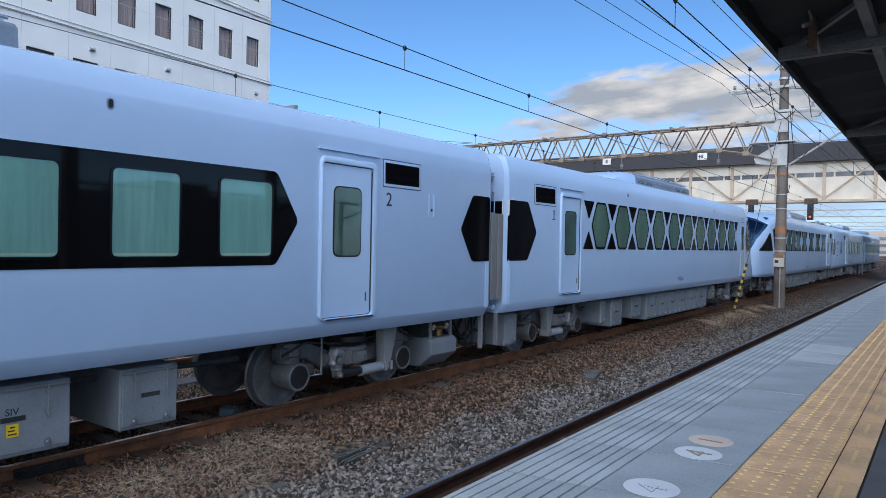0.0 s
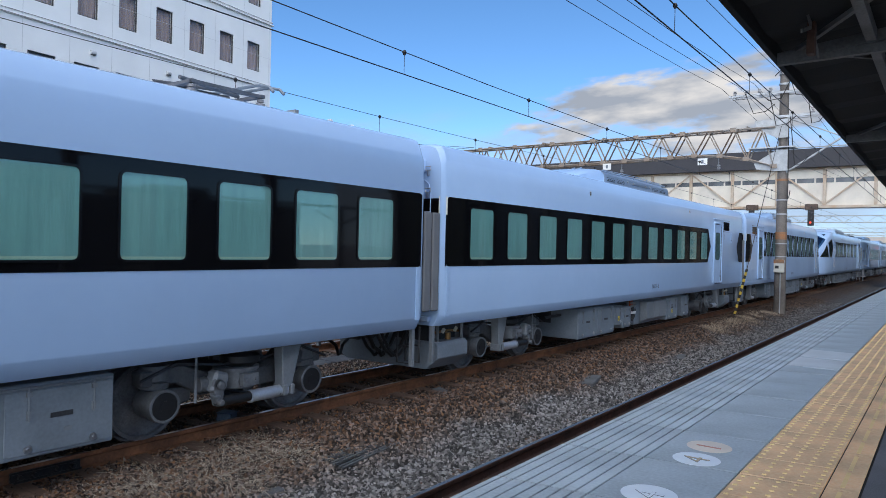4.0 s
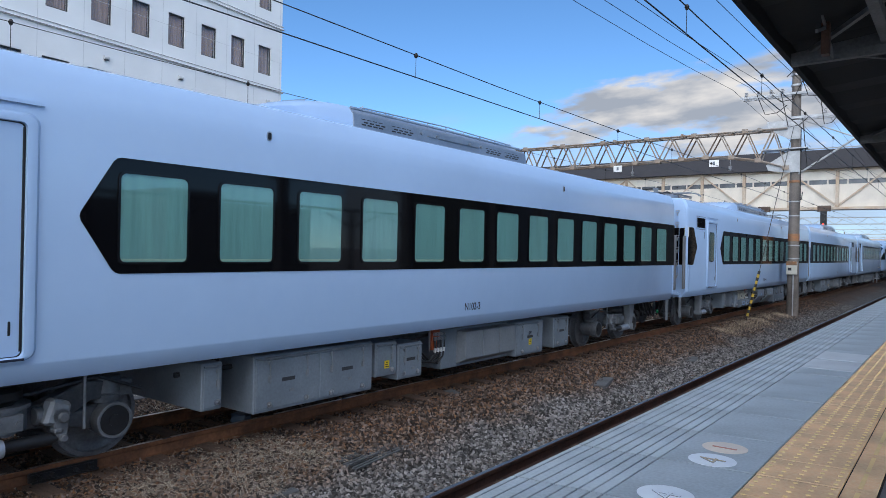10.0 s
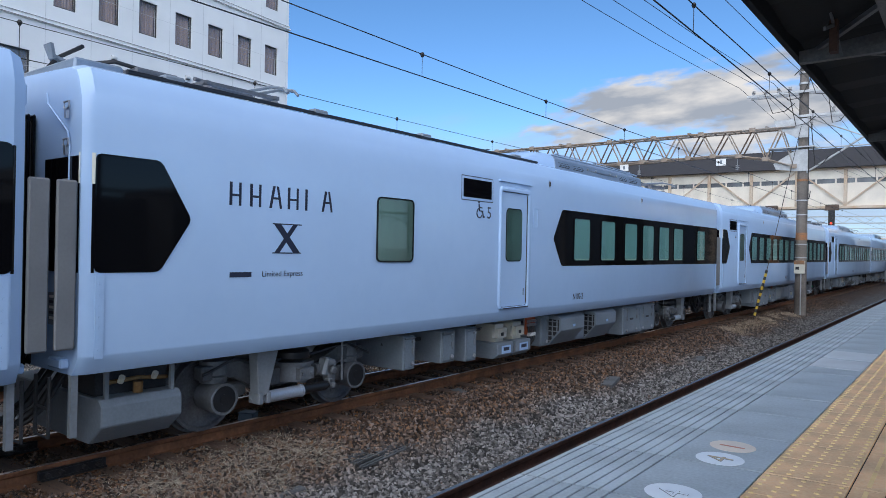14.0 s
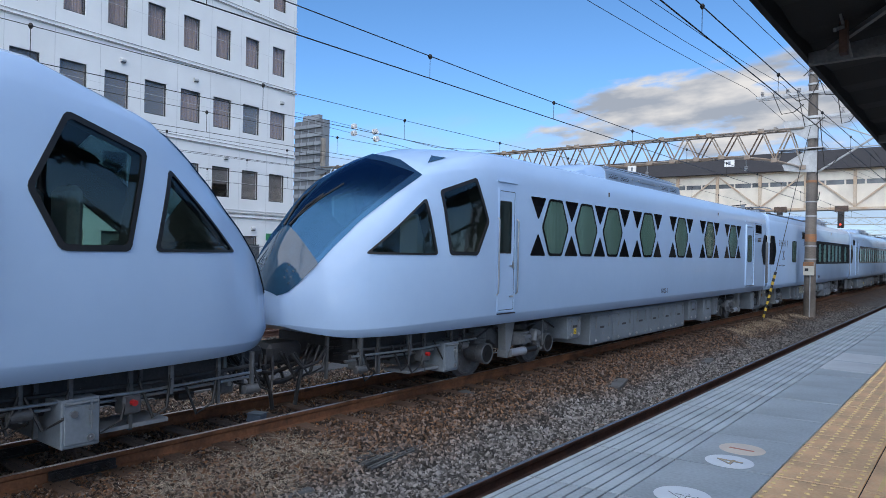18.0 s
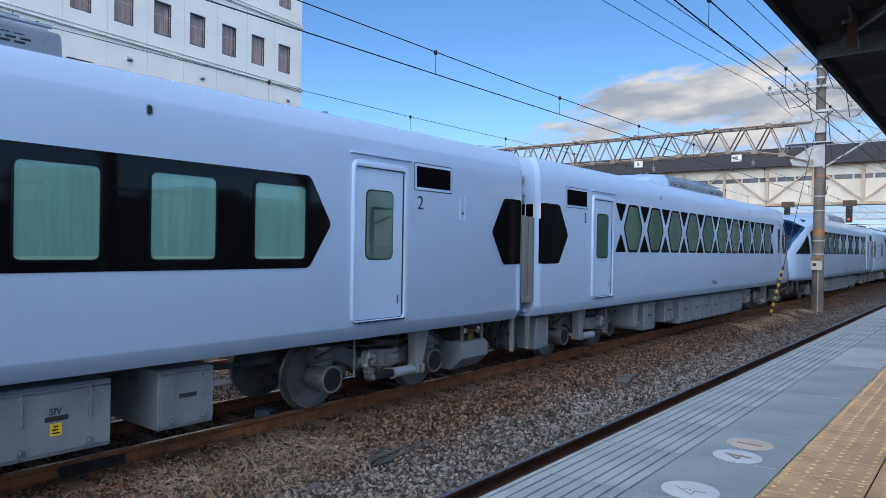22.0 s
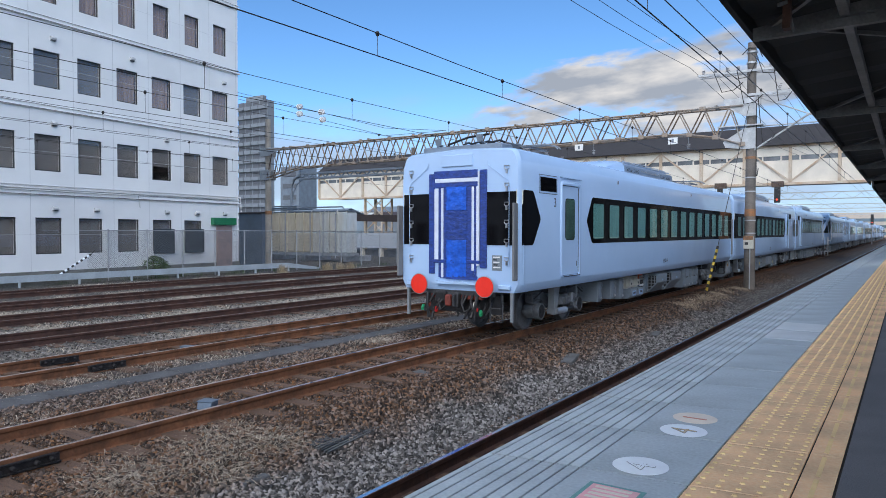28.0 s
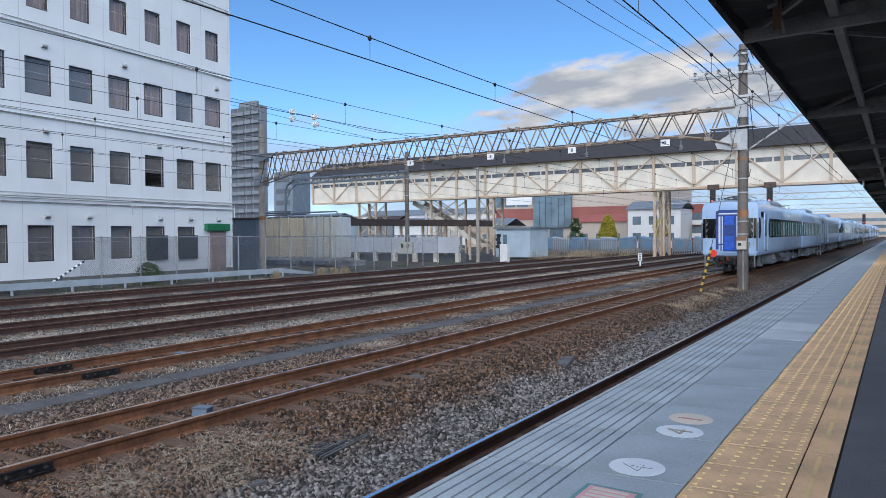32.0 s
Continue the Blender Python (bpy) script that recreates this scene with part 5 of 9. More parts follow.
def add_door(car, y0, y1, number="", display=None, num_y=0.0):
    """A plug door set back in a moulded surround, with a gutter above and a dark sill."""
    zb, zt = 1.215, 3.175
    a, b = (0.035, 0.11) if not car.turned else (0.11, 0.035)
    bezel(car, "door_surround", [(rounded(y0 - a, zb - 0.03, y1 + b, zt + 0.085, 0.10, 5), 0.001), (rounded(y0 - a * 0.75, zb - 0.02, y1 + b * 0.72, zt + 0.06, 0.085, 5), 0.034),
                                  (rounded(y0 - a * 0.3, zb - 0.005, y1 + b * 0.3, zt + 0.03, 0.065, 5), 0.042), (rounded(y0, zb, y1, zt, 0.05, 5), 0.036), (rounded(y0 + 0.004, zb + 0.004, y1 - 0.004, zt - 0.004, 0.048, 5), 0.004)], WHITE)
    car.panel("rain_gutter", [(y0 - 0.06, zt + 0.155), (y1 + 0.14, zt + 0.155), (y1 + 0.10, zt + 0.185), (y0 - 0.04, zt + 0.185)], WHITE, -0.02, 0.05)
    d = car.panel("door", rounded(y0 + 0.012, zb + 0.012, y1 - 0.012, zt - 0.012, 0.05), WHITE, -0.004, 0.008)
    t = car.last
    car.panel("door_gap", rounded(y0 + 0.003, zb + 0.003, y1 - 0.003, zt - 0.003, 0.048), RUBBER, -0.004, 0.0065, d, sides=(1,))
    # dark strip stands in for the shadow line at the recessed door's edge
    q0, q1 = (y1 - 0.028, y1 - 0.010) if not car.turned else (y0 + 0.010, y0 + 0.028)
    car.panel("door_seal", [(q0, zb + 0.05), (q1, zb + 0.05), (q1, zt - 0.04), (q0, zt - 0.04)], RUBBER, 0.004, 0.008, d, sides=(1,))
    car.panel("threshold", [(y0 + 0.08, zb - 0.025), (y1 - 0.0, zb - 0.025), (y1 - 0.0, zb - 0.005), (y0 + 0.08, zb - 0.005)], LETTER, 0.02, 0.03, d, sides=(1,))
    h0 = y1 - 0.115 if not car.turned else y0 + 0.10
    car.panel("door_handle", rounded(h0, 1.40, h0 + 0.02, 1.52, 0.008), RUBBER, 0.004, 0.004, d, sides=(1,))
    w0, w1 = (y0 + y1) / 2 - 0.26, (y0 + y1) / 2 + 0.255
    car.panel("door_glass_seal", rounded(w0, 1.99, w1, 2.895, 0.09, 5), FRAMEBLACK, 0.005, 0.004, d, sides=(1,))
    # dark sheet behind the pane stands in for the dim interior
    car.panel("door_blind", rounded(w0 + 0.016, 2.006, w1 - 0.016, 2.879, 0.08, 5), DARKIN, 0.010, 0.002, d, sides=(1,))
    car.panel("door_pane", rounded(w0 + 0.016, 2.006, w1 - 0.016, 2.879, 0.08, 5), PANE, 0.016, 0.004, d, sides=(1,))
    if display:
        a, b = display
        car.panel("display_border", rounded(a, 2.947, b, 3.338, 0.02), LETTER, -0.004, 0.006)
        car.panel("display_field", rounded(a + 0.014, 2.961, b - 0.014, 3.324, 0.015), WHITE, -0.004, 0.009)
        car.panel("display_screen", rounded(a + 0.048, 2.998, b - 0.048, 3.288, 0.006), BLACK, -0.002, 0.010)
    if number == "1":
        one = Shape()
        for s in (1, -1):
            for y, z, w, h in ((num_y + 0.058, 2.69, 0.032, 0.19), (num_y + 0.015, 2.69, 0.12, 0.014), (num_y + 0.022, 2.85, 0.05, 0.014)):
                one.box(min(s * 1.436, s * 1.440), y, z, max(s * 1.436, s * 1.440), y + w, z + h)
        one.ob("car_digit", LETTER, car.ob)
    elif number:
        letter(car, number, num_y, 2.69, 0.27, "car_digit")


def letter(car, words, y, z, size, name):
    key = (words, size)
    if key not in shared:
        shared[key] = text_mesh(words, size, LETTER, thin=0.0022 if name == "car_number" else 0.0)
        if name == "car_number":
            shared[key].transform(Matrix.Diagonal((0.88, 1, 1, 1)))
    yy = car.y(y)
    o = part(name, shared[key], car.ob, at=pose(1.437, yy, z, 90, 0, 90))
    part(name, shared[key], car.ob, at=pose(-1.437, yy + 0.3, z, 90, 0, -90))
    return o


def wheel_meshes():
    """A wheelset on x, centred on its axle."""
    s = Shape()
    for sg in (-1, 1):
        x = sg * 0.566
        prof = [(0.07, 0.10), (0.04, 0.13), (0.03, 0.20), (0.02, 0.33), (0.035, 0.37), (0.065, 0.385), (0.065, 0.425), (-0.04, 0.435), (-0.055, 0.46), (-0.065, 0.455), (-0.065, 0.385), (-0.02, 0.37), (-0.02, 0.12)]
        n = 28
        k = len(s.v)
        for i in range(n):
            a = math.tau * i / n
            s.v += [(x + sg * px, r * math.cos(a), r * math.sin(a)) for px, r in prof]
        m = len(prof)
        for i in range(n):
            j = (i + 1) % n
            s.f += [(k + i * m + q, k + i * m + q + 1, k + j * m + q + 1, k + j * m + q) for q in range(m - 1)]
        for i in range(5):
            a = math.tau * i / 5
            s.cyl((x + sg * 0.028, 0.26 * math.cos(a), 0.26 * math.sin(a)), (x + sg * 0.034, 0.26 * math.cos(a), 0.26 * math.sin(a)), 0.045, 8)
        s.cyl((x - sg * 0.05, 0, 0), (x + sg * 0.10, 0, 0), 0.13, 12)
    s.cyl((-0.75, 0, 0), (0.75, 0, 0), 0.075, 12)
    return s.mesh("wheelset", WHEEL, smooth=35)


def build_bogie_meshes():
    m = {"wheelset": wheel_meshes()}
    f = Shape().prism([(-0.09, -1.28, 0.64), (-0.09, -0.85, 0.64), (-0.09, -0.55, 0.46), (-0.09, 0.55, 0.46), (-0.09, 0.85, 0.64), (-0.09, 1.28, 0.64), (-0.09, 1.28, 0.80), (-0.09, 0.8, 0.84), (-0.09, 0.4, 0.68), (-0.09, -0.4, 0.68), (-0.09, -0.8, 0.84), (-0.09, -1.28, 0.80)], (0.18, 0, 0))
    m["side_frame"] = f.mesh("side_frame", BOGIEGREY, bevel=0.015)
    m["transom"] = Shape().box(-0.78, -0.28, 0.48, 0.78, 0.28, 0.66).mesh("transom", BOGIEGREY, bevel=0.015)
    a, prof_ = Shape(), [(0.0, 0.0), (0.0, 0.165), (0.20, 0.165), (0.22, 0.18), (0.345, 0.18), (0.35, 0.175), (0.35, 0.152), (0.335, 0.150), (0.335, 0.0)]
    k = len(prof_)
    a.v = [(x, r * math.cos(math.tau * i / 24), r * math.sin(math.tau * i / 24)) for i in range(24) for x, r in prof_]
    a.f = [(i * k + q, i * k + q + 1, (i + 1) % 24 * k + q + 1, (i + 1) % 24 * k + q) for i in range(24) for q in range(k - 1)]
    m["axle_box"] = a.mesh("axle_box", BOGIELIGHT, smooth=35)
    m["control_arm"] = Shape().prism([(0.02, 0.05, -0.12), (0.02, 0.42, -0.02), (0.02, 0.42, 0.12), (0.02, 0.05, 0.15)], (0.16, 0, 0)).mesh("control_arm", BOGIEGREY, bevel=0.02)
    c = Shape().cyl((0.336, 0, 0), (0.342, 0, 0), 0.148, 20).cyl((0.342, 0, 0), (0.35, 0, 0), 0.06, 12)
    m["cap"] = c.mesh("cap", RUBBER, smooth=35)
    cs = Shape()
    for z0, z1, r0, r1 in ((0.17, 0.24, 0.15, 0.165), (0.24, 0.265, 0.12, 0.12), (0.265, 0.42, 0.165, 0.15)):
        cs.cyl((0.12, 0, z0), (0.12, 0, z1), r0, 18, r1)
    m["axle_spring"] = cs.mesh("axle_spring", BOGIELIGHT, smooth=35)
    sp = Shape()
    for z0, z1, r0, r1 in ((0.66, 0.74, 0.17, 0.17), (0.74, 0.79, 0.17, 0.235), (0.79, 0.86, 0.235, 0.235), (0.86, 0.91, 0.235, 0.17), (0.91, 0.97, 0.20, 0.20)):
        sp.cyl((0, 0, z0), (0, 0, z1), r0, 18, r1)
    m["air_spring"] = sp.mesh("air_spring", RUBBER, smooth=50)
    d = Shape().cyl((0, -0.55, 0), (0, -0.02, 0), 0.072, 16)
    d.cyl((0, -0.60, 0), (0, -0.55, 0), 0.045, 10).cyl((0, -0.03, 0), (0, 0.0, 0), 0.08, 16)
    m["yaw_damper"] = d.mesh("yaw_damper", DAMPER, smooth=35)
    m["damper_rod"] = Shape().cyl((0, 0.0, 0), (0, 0.40, 0), 0.058, 14).cyl((0, 0.40, 0), (0, 0.47, 0), 0.035, 10).mesh("damper_rod", RUBBER, smooth=35)
    j = Shape().prism([(-0.05, -0.07, 0.10), (-0.05, 0.0, -0.16), (-0.05, 0.07, -0.15), (-0.05, 0.10, 0.12), (-0.05, 0.04, 0.17), (-0.05, -0.05, 0.16)], (0.11, 0, 0))
    j.cyl((0.05, 0.03, -0.11), (0.11, 0.03, -0.11), 0.038, 10).cyl((0.05, 0.03, 0.08), (0.10, 0.03, 0.08), 0.05, 12).box(-0.28, -0.05, 0.04, -0.04, 0.07, 0.14)
    j.cyl((-0.1, -0.16, 0.09), (-0.1, -0.05, 0.09), 0.085, 14).box(-0.04, -0.045, -0.06, 0.075, 0.03, -0.02)
    m["damper_joint"] = j.mesh("damper_joint", BOGIELIGHT, bevel=0.012, smooth=35)
    b = Shape().prism([(-0.05, -0.16, 0.98), (-0.05, 0.17, 0.98), (-0.05, 0.02, 0.44), (-0.05, -0.12, 0.40)], (0.16, 0, 0))
    b.box(-0.07, -0.13, 0.33, 0.13, -0.06, 0.46).box(-0.07, -0.01, 0.33, 0.13, 0.05, 0.46).cyl((-0.02, -0.14, 0.37), (-0.02, 0.06, 0.37), 0.03, 8)
    m["damper_bracket"] = b.mesh("damper_bracket", UNDER2, bevel=0.01)
    h = Shape().cyl((0, 0, 0.50), (0, 0, 0.70), 0.24, 22).cyl((0, 0, 0.70), (0, 0, 0.735), 0.27, 22).box(0.12, -0.11, 0.53, 0.29, 0.11, 0.67)
    for yy in (-0.07, 0.07):
        h.cyl((0.29, yy, 0.60), (0.31, yy, 0.60), 0.022, 8)
    m["spring_seat"] = h.mesh("spring_seat", BOGIELIGHT, smooth=35)
    m["leveller_rod"] = Shape().cyl((0, 0, 0.42), (0, 0, 0.97), 0.014, 6).mesh("leveller_rod", UNDER2)
    m["brake_caliper"] = Shape().prism([(0, -0.12, -0.10), (0, 0.10, -0.12), (0, 0.14, 0.08), (0, -0.04, 0.14)], (0.17, 0, 0)).mesh("brake_caliper", UNDER2, bevel=0.03)
    m["brake_cylinder"] = Shape().cyl((0, 0, 0), (0.2, 0, 0), 0.11, 14).mesh("brake_cylinder", BOGIEGREY, smooth=35)
    m["brake_pipe"] = Shape().tube([(0, -1.3, 0.72), (0, -0.9, 0.86), (0, -0.3, 0.78), (0, 0.3, 0.80), (0, 0.9, 0.88), (0, 1.35, 0.70)], 0.018).mesh("brake_pipe", DARKMETAL)
    m["lifeguard"] = Shape().box(-0.04, -0.02, 0.14, 0.04, 0.02, 0.62).mesh("lifeguard", UNDER2)
    return m


BOGIE = build_bogie_meshes()
AXLES = []


def add_bogie(car, y, flip=1):
    b = part("bogie", None, car.ob, "grey bogie with air springs and exposed wheels", at=pose(0, y, 0))
    part("transom", BOGIE["transom"], b)
    for s in (-1, 1):
        turn = 0 if s == 1 else 180
        part("side_frame", BOGIE["side_frame"], b, at=pose(s * 0.84, 0, 0))
        part("air_spring", BOGIE["air_spring"], b, at=pose(s * 0.90, 0, 0))
        part("spring_seat", BOGIE["spring_seat"], b, at=pose(s * 0.88, 0.04 * flip, 0, 0, 0, turn))
        part("damper_rod", BOGIE["damper_rod"], b, at=pose(s * 1.10, 0.01 * flip, 0.39, 0, 0, 0 if flip == 1 else 180))
        part("yaw_damper", BOGIE["yaw_damper"], b, "bright steel damper", at=pose(s * 1.10, 0.01 * flip, 0.385, 0, 0, 0 if flip == 1 else 180))
        part("damper_joint", BOGIE["damper_joint"], b, at=pose(s * 1.08, 0.47 * flip, 0.50, 0, 0, turn if flip == 1 else 180 - turn) if flip * s > 0 else pose(s * 1.08, 0.47 * flip, 0.50, 0, 0, turn))
        part("damper_bracket", BOGIE["damper_bracket"], b, at=pose(s * 1.06, -0.57 * flip, 0, 0, 0, turn))
        part("leveller_rod", BOGIE["leveller_rod"], b, at=pose(s * 1.08, 0.72 * flip, 0))
        part("brake_caliper", BOGIE["brake_caliper"], b, at=pose(s * 0.97, 0.45 * flip, 0.62, 0, 0, turn))
        part("brake_cylinder", BOGIE["brake_cylinder"], b, at=pose(s * 0.90, 0.05 * flip, 0.58, 0, 0, turn))
        part("brake_pipe", BOGIE["brake_pipe"], b, at=pose(s * 0.97, 0, 0, 0, 0, turn))
        for a in (-1.05, 1.05):
            part("axle_box", BOGIE["axle_box"], b, at=pose(s * 0.68, a, 0.43, 0, 0, turn))
            part("control_arm", BOGIE["control_arm"], b, at=pose(s * 0.68 + (0 if (s > 0) == (a < 0) else s * 0.2), a, 0.43, 0, 0, 0 if a < 0 else 180))
            part("axle_cap", BOGIE["cap"], b, at=pose(s * 0.68, a, 0.43, 0, 0, turn))
            part("axle_spring", BOGIE["axle_spring"], b, at=pose(s * 0.68, a, 0.43, 0, 0, turn))
    for a in (-1.05, 1.05):
        AXLES.append(part("wheelset", BOGIE["wheelset"], b, at=pose(0, a, 0.43)))
    return b


def crate(car, y0, y1, z0, z1, x=1.18, mat=None, name="equipment_box", doors=1, detail=True):
    """An underfloor equipment box: lids with rod latches, bolts, a name strip, and a hanging rail along the top."""
    mat = mat or UNDER
    y0, y1 = sorted((car.y(y0), car.y(y1)))
    b = Shape().box(-x, y0, z0, x, y1, z1).ob(name, mat, car.ob, bevel=0.012)
    if detail:
        for s in (1, -1):
            q = lambda a, c: (min(s * (x + a), s * (x + c)), max(s * (x + a), s * (x + c)))
            for k in range(doors):
                a0, a1 = y0 + (y1 - y0) * k / doors + 0.025, y0 + (y1 - y0) * (k + 1) / doors - 0.012
                u, w = q(0, 0.014)
                lid = Shape().box(u, a0, z0 + 0.035, w, a1, z1 - 0.06).ob("lid", mat, b, bevel=0.006)
                if s < 0:
                    continue
                wide = a1 - a0
                for f in (0.2, 0.8) if wide > 0.42 else (0.75,):
                    yq = a0 + wide * f
                    la = Shape().cyl((x + 0.03, yq, z1 - 0.20 - 0.2 * (z1 - z0)), (x + 0.03, yq, z1 - 0.03), 0.008, 6)
                    la.box(x + 0.012, yq - 0.022, z1 - 0.11, x + 0.045, yq + 0.022, z1 - 0.07).box(x + 0.012, yq - 0.018, z1 - 0.36 * (z1 - z0) - 0.08, x + 0.035, yq + 0.018, z1 - 0.36 * (z1 - z0))
                    la.ob("latch", UNDER2, b)
                    bo = Shape().cyl((x + 0.012, yq, z0 + 0.085), (x + 0.03, yq, z0 + 0.085), 0.034, 12).cyl((x + 0.03, yq, z0 + 0.085), (x + 0.045, yq, z0 + 0.085), 0.015, 6)
                    bo.ob("bolt", STEEL, b, smooth=40)
                if wide > 0.5:
                    ym = (a0 + a1) / 2
                    Shape().box(x + 0.014, ym - 0.10, (z0 + z1) / 2 + 0.0, x + 0.018, ym + 0.10, (z0 + z1) / 2 + 0.045).ob("nameplate", DARKMETAL, b)
                    Shape().box(x + 0.014, ym + 0.02, (z0 + z1) / 2 - 0.14, x + 0.018, ym + 0.09, (z0 + z1) / 2 - 0.10).ob("nameplate", UNDER2, b)
        Shape().tube([(x + 0.02, y0 + 0.02, z1 - 0.035), (x + 0.02, y1 - 0.02, z1 - 0.035)], 0.012, 6).ob("hanging_rail", UNDER2, b)
    return b


def pipes(car, y0, y1, count=4):
    rng = random.Random(round(y0 * 100))
    y0, y1 = sorted((car.y(y0), car.y(y1)))
    for k in range(count):
        x, z = rng.uniform(0.4, 0.8), rng.uniform(0.68, 0.9)
        Shape().tube([(x, y0, z), (x, (y0 + y1) / 2, z + rng.uniform(-0.08, 0.08)), (x, y1, z)], rng.uniform(0.015, 0.026), 6).ob("pipe", DARKMETAL, car.ob)
        ya = y0 + (y1 - y0) * (k + 0.3) / count
        Shape().box(-x - 0.1, ya, 0.55 + 0.05 * (k % 3), x, ya + rng.uniform(0.1, 0.25), 0.93).ob("floor_beam", DARKMETAL, car.ob)


def tank(car, y0, y1, z0=0.20):
    """A tank beside the car's end, cut away below."""
    y0, y1 = sorted((car.y(y0), car.y(y1)))
    b = Shape().prism([(-1.05, y0, 0.66), (-1.05, y0, z0 + 0.1), (-0.9, y0, z0), (0.9, y0, z0), (1.14, y0, z0 + 0.2), (1.14, y0, 0.60), (1.08, y0, 0.66)], (0, y1 - y0, 0)).ob("water_tank", UNDER, car.ob, "grey tank with a round hatch", bevel=0.012)
    Shape().box(0.2, y0 + 0.05, 0.66, 0.9, y1 - 0.05, 0.95).ob("tank_mount", DARKMETAL, b)
    for q in (y0 + 0.08, y1 - 0.08):
        Shape().box(1.04, q - 0.02, 0.62, 1.08, q + 0.02, 0.98).ob("tank_hanger", UNDER2, b)
    Shape().tube([(1.0, y0 + 0.1, 0.80), (1.03, (y0 + y1) / 2, 0.82), (1.0, y1 - 0.1, 0.78)], 0.022, 7).ob("feed_pipe", BRASS, b)
    Shape().cyl((1.02, (y0 + y1) / 2, 0.67), (1.02, (y0 + y1) / 2, 0.78), 0.05, 10).ob("valve_body", BRASS, b)
    for q in (-0.2, 0.15):
        Shape().cyl((1.05, (y0 + y1) / 2 + q, 0.80), (1.09, (y0 + y1) / 2 + q, 0.86), 0.03, 8).ob("tap", CREAM, b)


def grille_box(car, y0, y1, z0):
    """A fan box with a mesh front and a chamfered foot."""
    y0, y1 = sorted((car.y(y0), car.y(y1)))
    zm = (z0 + 0.92) / 2
    b = Shape().prism([(0.6, y0, z0), (1.0, y0, z0), (1.27, y0, zm), (1.27, y0, 0.84), (1.2, y0, 0.90), (0.6, y0, 0.90)], (0, y1 - y0, 0)).ob("fan_box", UNDER, car.ob, bevel=0.01)
    Shape().prism([(0.64, y0 - 0.006, z0 + 0.04), (0.99, y0 - 0.006, z0 + 0.04), (1.23, y0 - 0.006, zm), (1.23, y0 - 0.006, 0.82), (0.64, y0 - 0.006, 0.84)], (0, 0.004, 0)).ob("vent_opening", RUBBER, b)
    for k in range(6):
        x = 0.68 + 0.1 * k
        lo = z0 + 0.05 if x < 1 else zm - (1.23 - x) * (zm - z0) / 0.27 + 0.02
        Shape().box(x, y0 - 0.016, lo, x + 0.022, y0 - 0.008, 0.82).ob("grille_bar", UNDER2, b)
    for k in range(5):
        z = z0 + 0.09 + k * (0.78 - z0) / 5
        Shape().box(0.66, y0 - 0.022, z, min(1.22, 1.0 + max(0, (z - z0)) * 0.9), y0 - 0.016, z + 0.02).ob("grille_bar", UNDER2, b)
    Shape().box(1.271, (y0 + y1) / 2, zm + 0.05, 1.276, (y0 + y1) / 2 + 0.1, zm + 0.10).ob("nameplate", WHITE, b)


def cream_unit(car, y0, y1, z0=0.27):
    """A cream unit seated in a grey tray."""
    y0, y1 = sorted((car.y(y0), car.y(y1)))
    b = Shape().prism([(0.5, y0, z0), (1.08, y0, z0), (1.18, y0, z0 + 0.08), (1.18, y0, z0 + 0.28), (0.5, y0, z0 + 0.28)], (0, y1 - y0, 0)).ob("unit_tray", UNDER, car.ob, bevel=0.01)
    u = Shape().box(0.55, y0 + 0.05, z0 + 0.285, 1.10, y1 - 0.05, 0.86).ob("control_unit", CREAM, b, "cream control unit", bevel=0.07, segments=2)
    Shape().box(1.182, y0 + 0.12, z0 + 0.09, 1.186, y1 - 0.1, z0 + 0.23).ob("data_label", WHITE, b)
    Shape().box(1.187, y0 + 0.18, z0 + 0.14, 1.19, y1 - 0.16, z0 + 0.20).ob("label_bar", LETTER, b)
    Shape().box(1.10, y0 + 0.22, 0.66, 1.106, y0 + 0.30, 0.72).ob("socket", RUBBER, b)


def terminal(car, y):
    """An orange terminal plate with bright clamps and black cables that loop down to one side."""
    y = car.y(y)
    b = Shape().box(0.93, y - 0.17, 0.58, 0.96, y + 0.17, 0.91).ob("terminal_plate", ORANGE, car.ob, "orange terminal plate with black cables")
    Shape().box(0.90, y - 0.19, 0.56, 0.93, y - 0.17, 0.93).ob("plate_edge", UNDER2, b)
    for k in range(4):
        yk = y - 0.115 + 0.077 * k
        for z in (0.83, 0.76):
            Shape().box(0.96, yk - 0.025, z - 0.025, 1.0, yk + 0.025, z + 0.025).cyl((1.0, yk, z), (1.02, yk, z), 0.015, 8).ob("clamp", STEEL, b)
        Shape().tube([(0.98, yk, 0.74), (1.0, yk - 0.01, 0.62), (1.0, yk - 0.05, 0.50 - 0.01 * k), (0.98, yk - 0.16, 0.41 - 0.015 * k), (0.93, yk - 0.32, 0.42), (0.88, yk - 0.45, 0.55), (0.85, yk - 0.5, 0.75)], 0.019, 7).ob("cable", RUBBER, b)
        Shape().cyl((1.0, yk - 0.012, 0.61), (1.0, yk - 0.035, 0.545), 0.023, 8).ob("cable_sleeve", SIGNPALE, b)


def finned(car, y0, y1, z0, fins=3):
    """A deep converter case with projecting cooling covers."""
    b = crate(car, y0 - 0.4, y1 + 0.05, z0, 0.9, x=1.0, detail=False)
    a0, a1 = sorted((car.y(y0), car.y(y1)))
    for k in range(fins):
        c0 = a0 + (a1 - a0) * k / fins
        Shape().prism([(1.0, c0 + 0.01, z0 + 0.04), (1.20, c0 + 0.01, z0 + 0.14), (1.20, c0 + 0.01, 0.84), (1.0, c0 + 0.01, 0.86)], (0, (a1 - a0) / fins - 0.02, 0)).ob("cooling_cover", UNDER2, b, bevel=0.01)


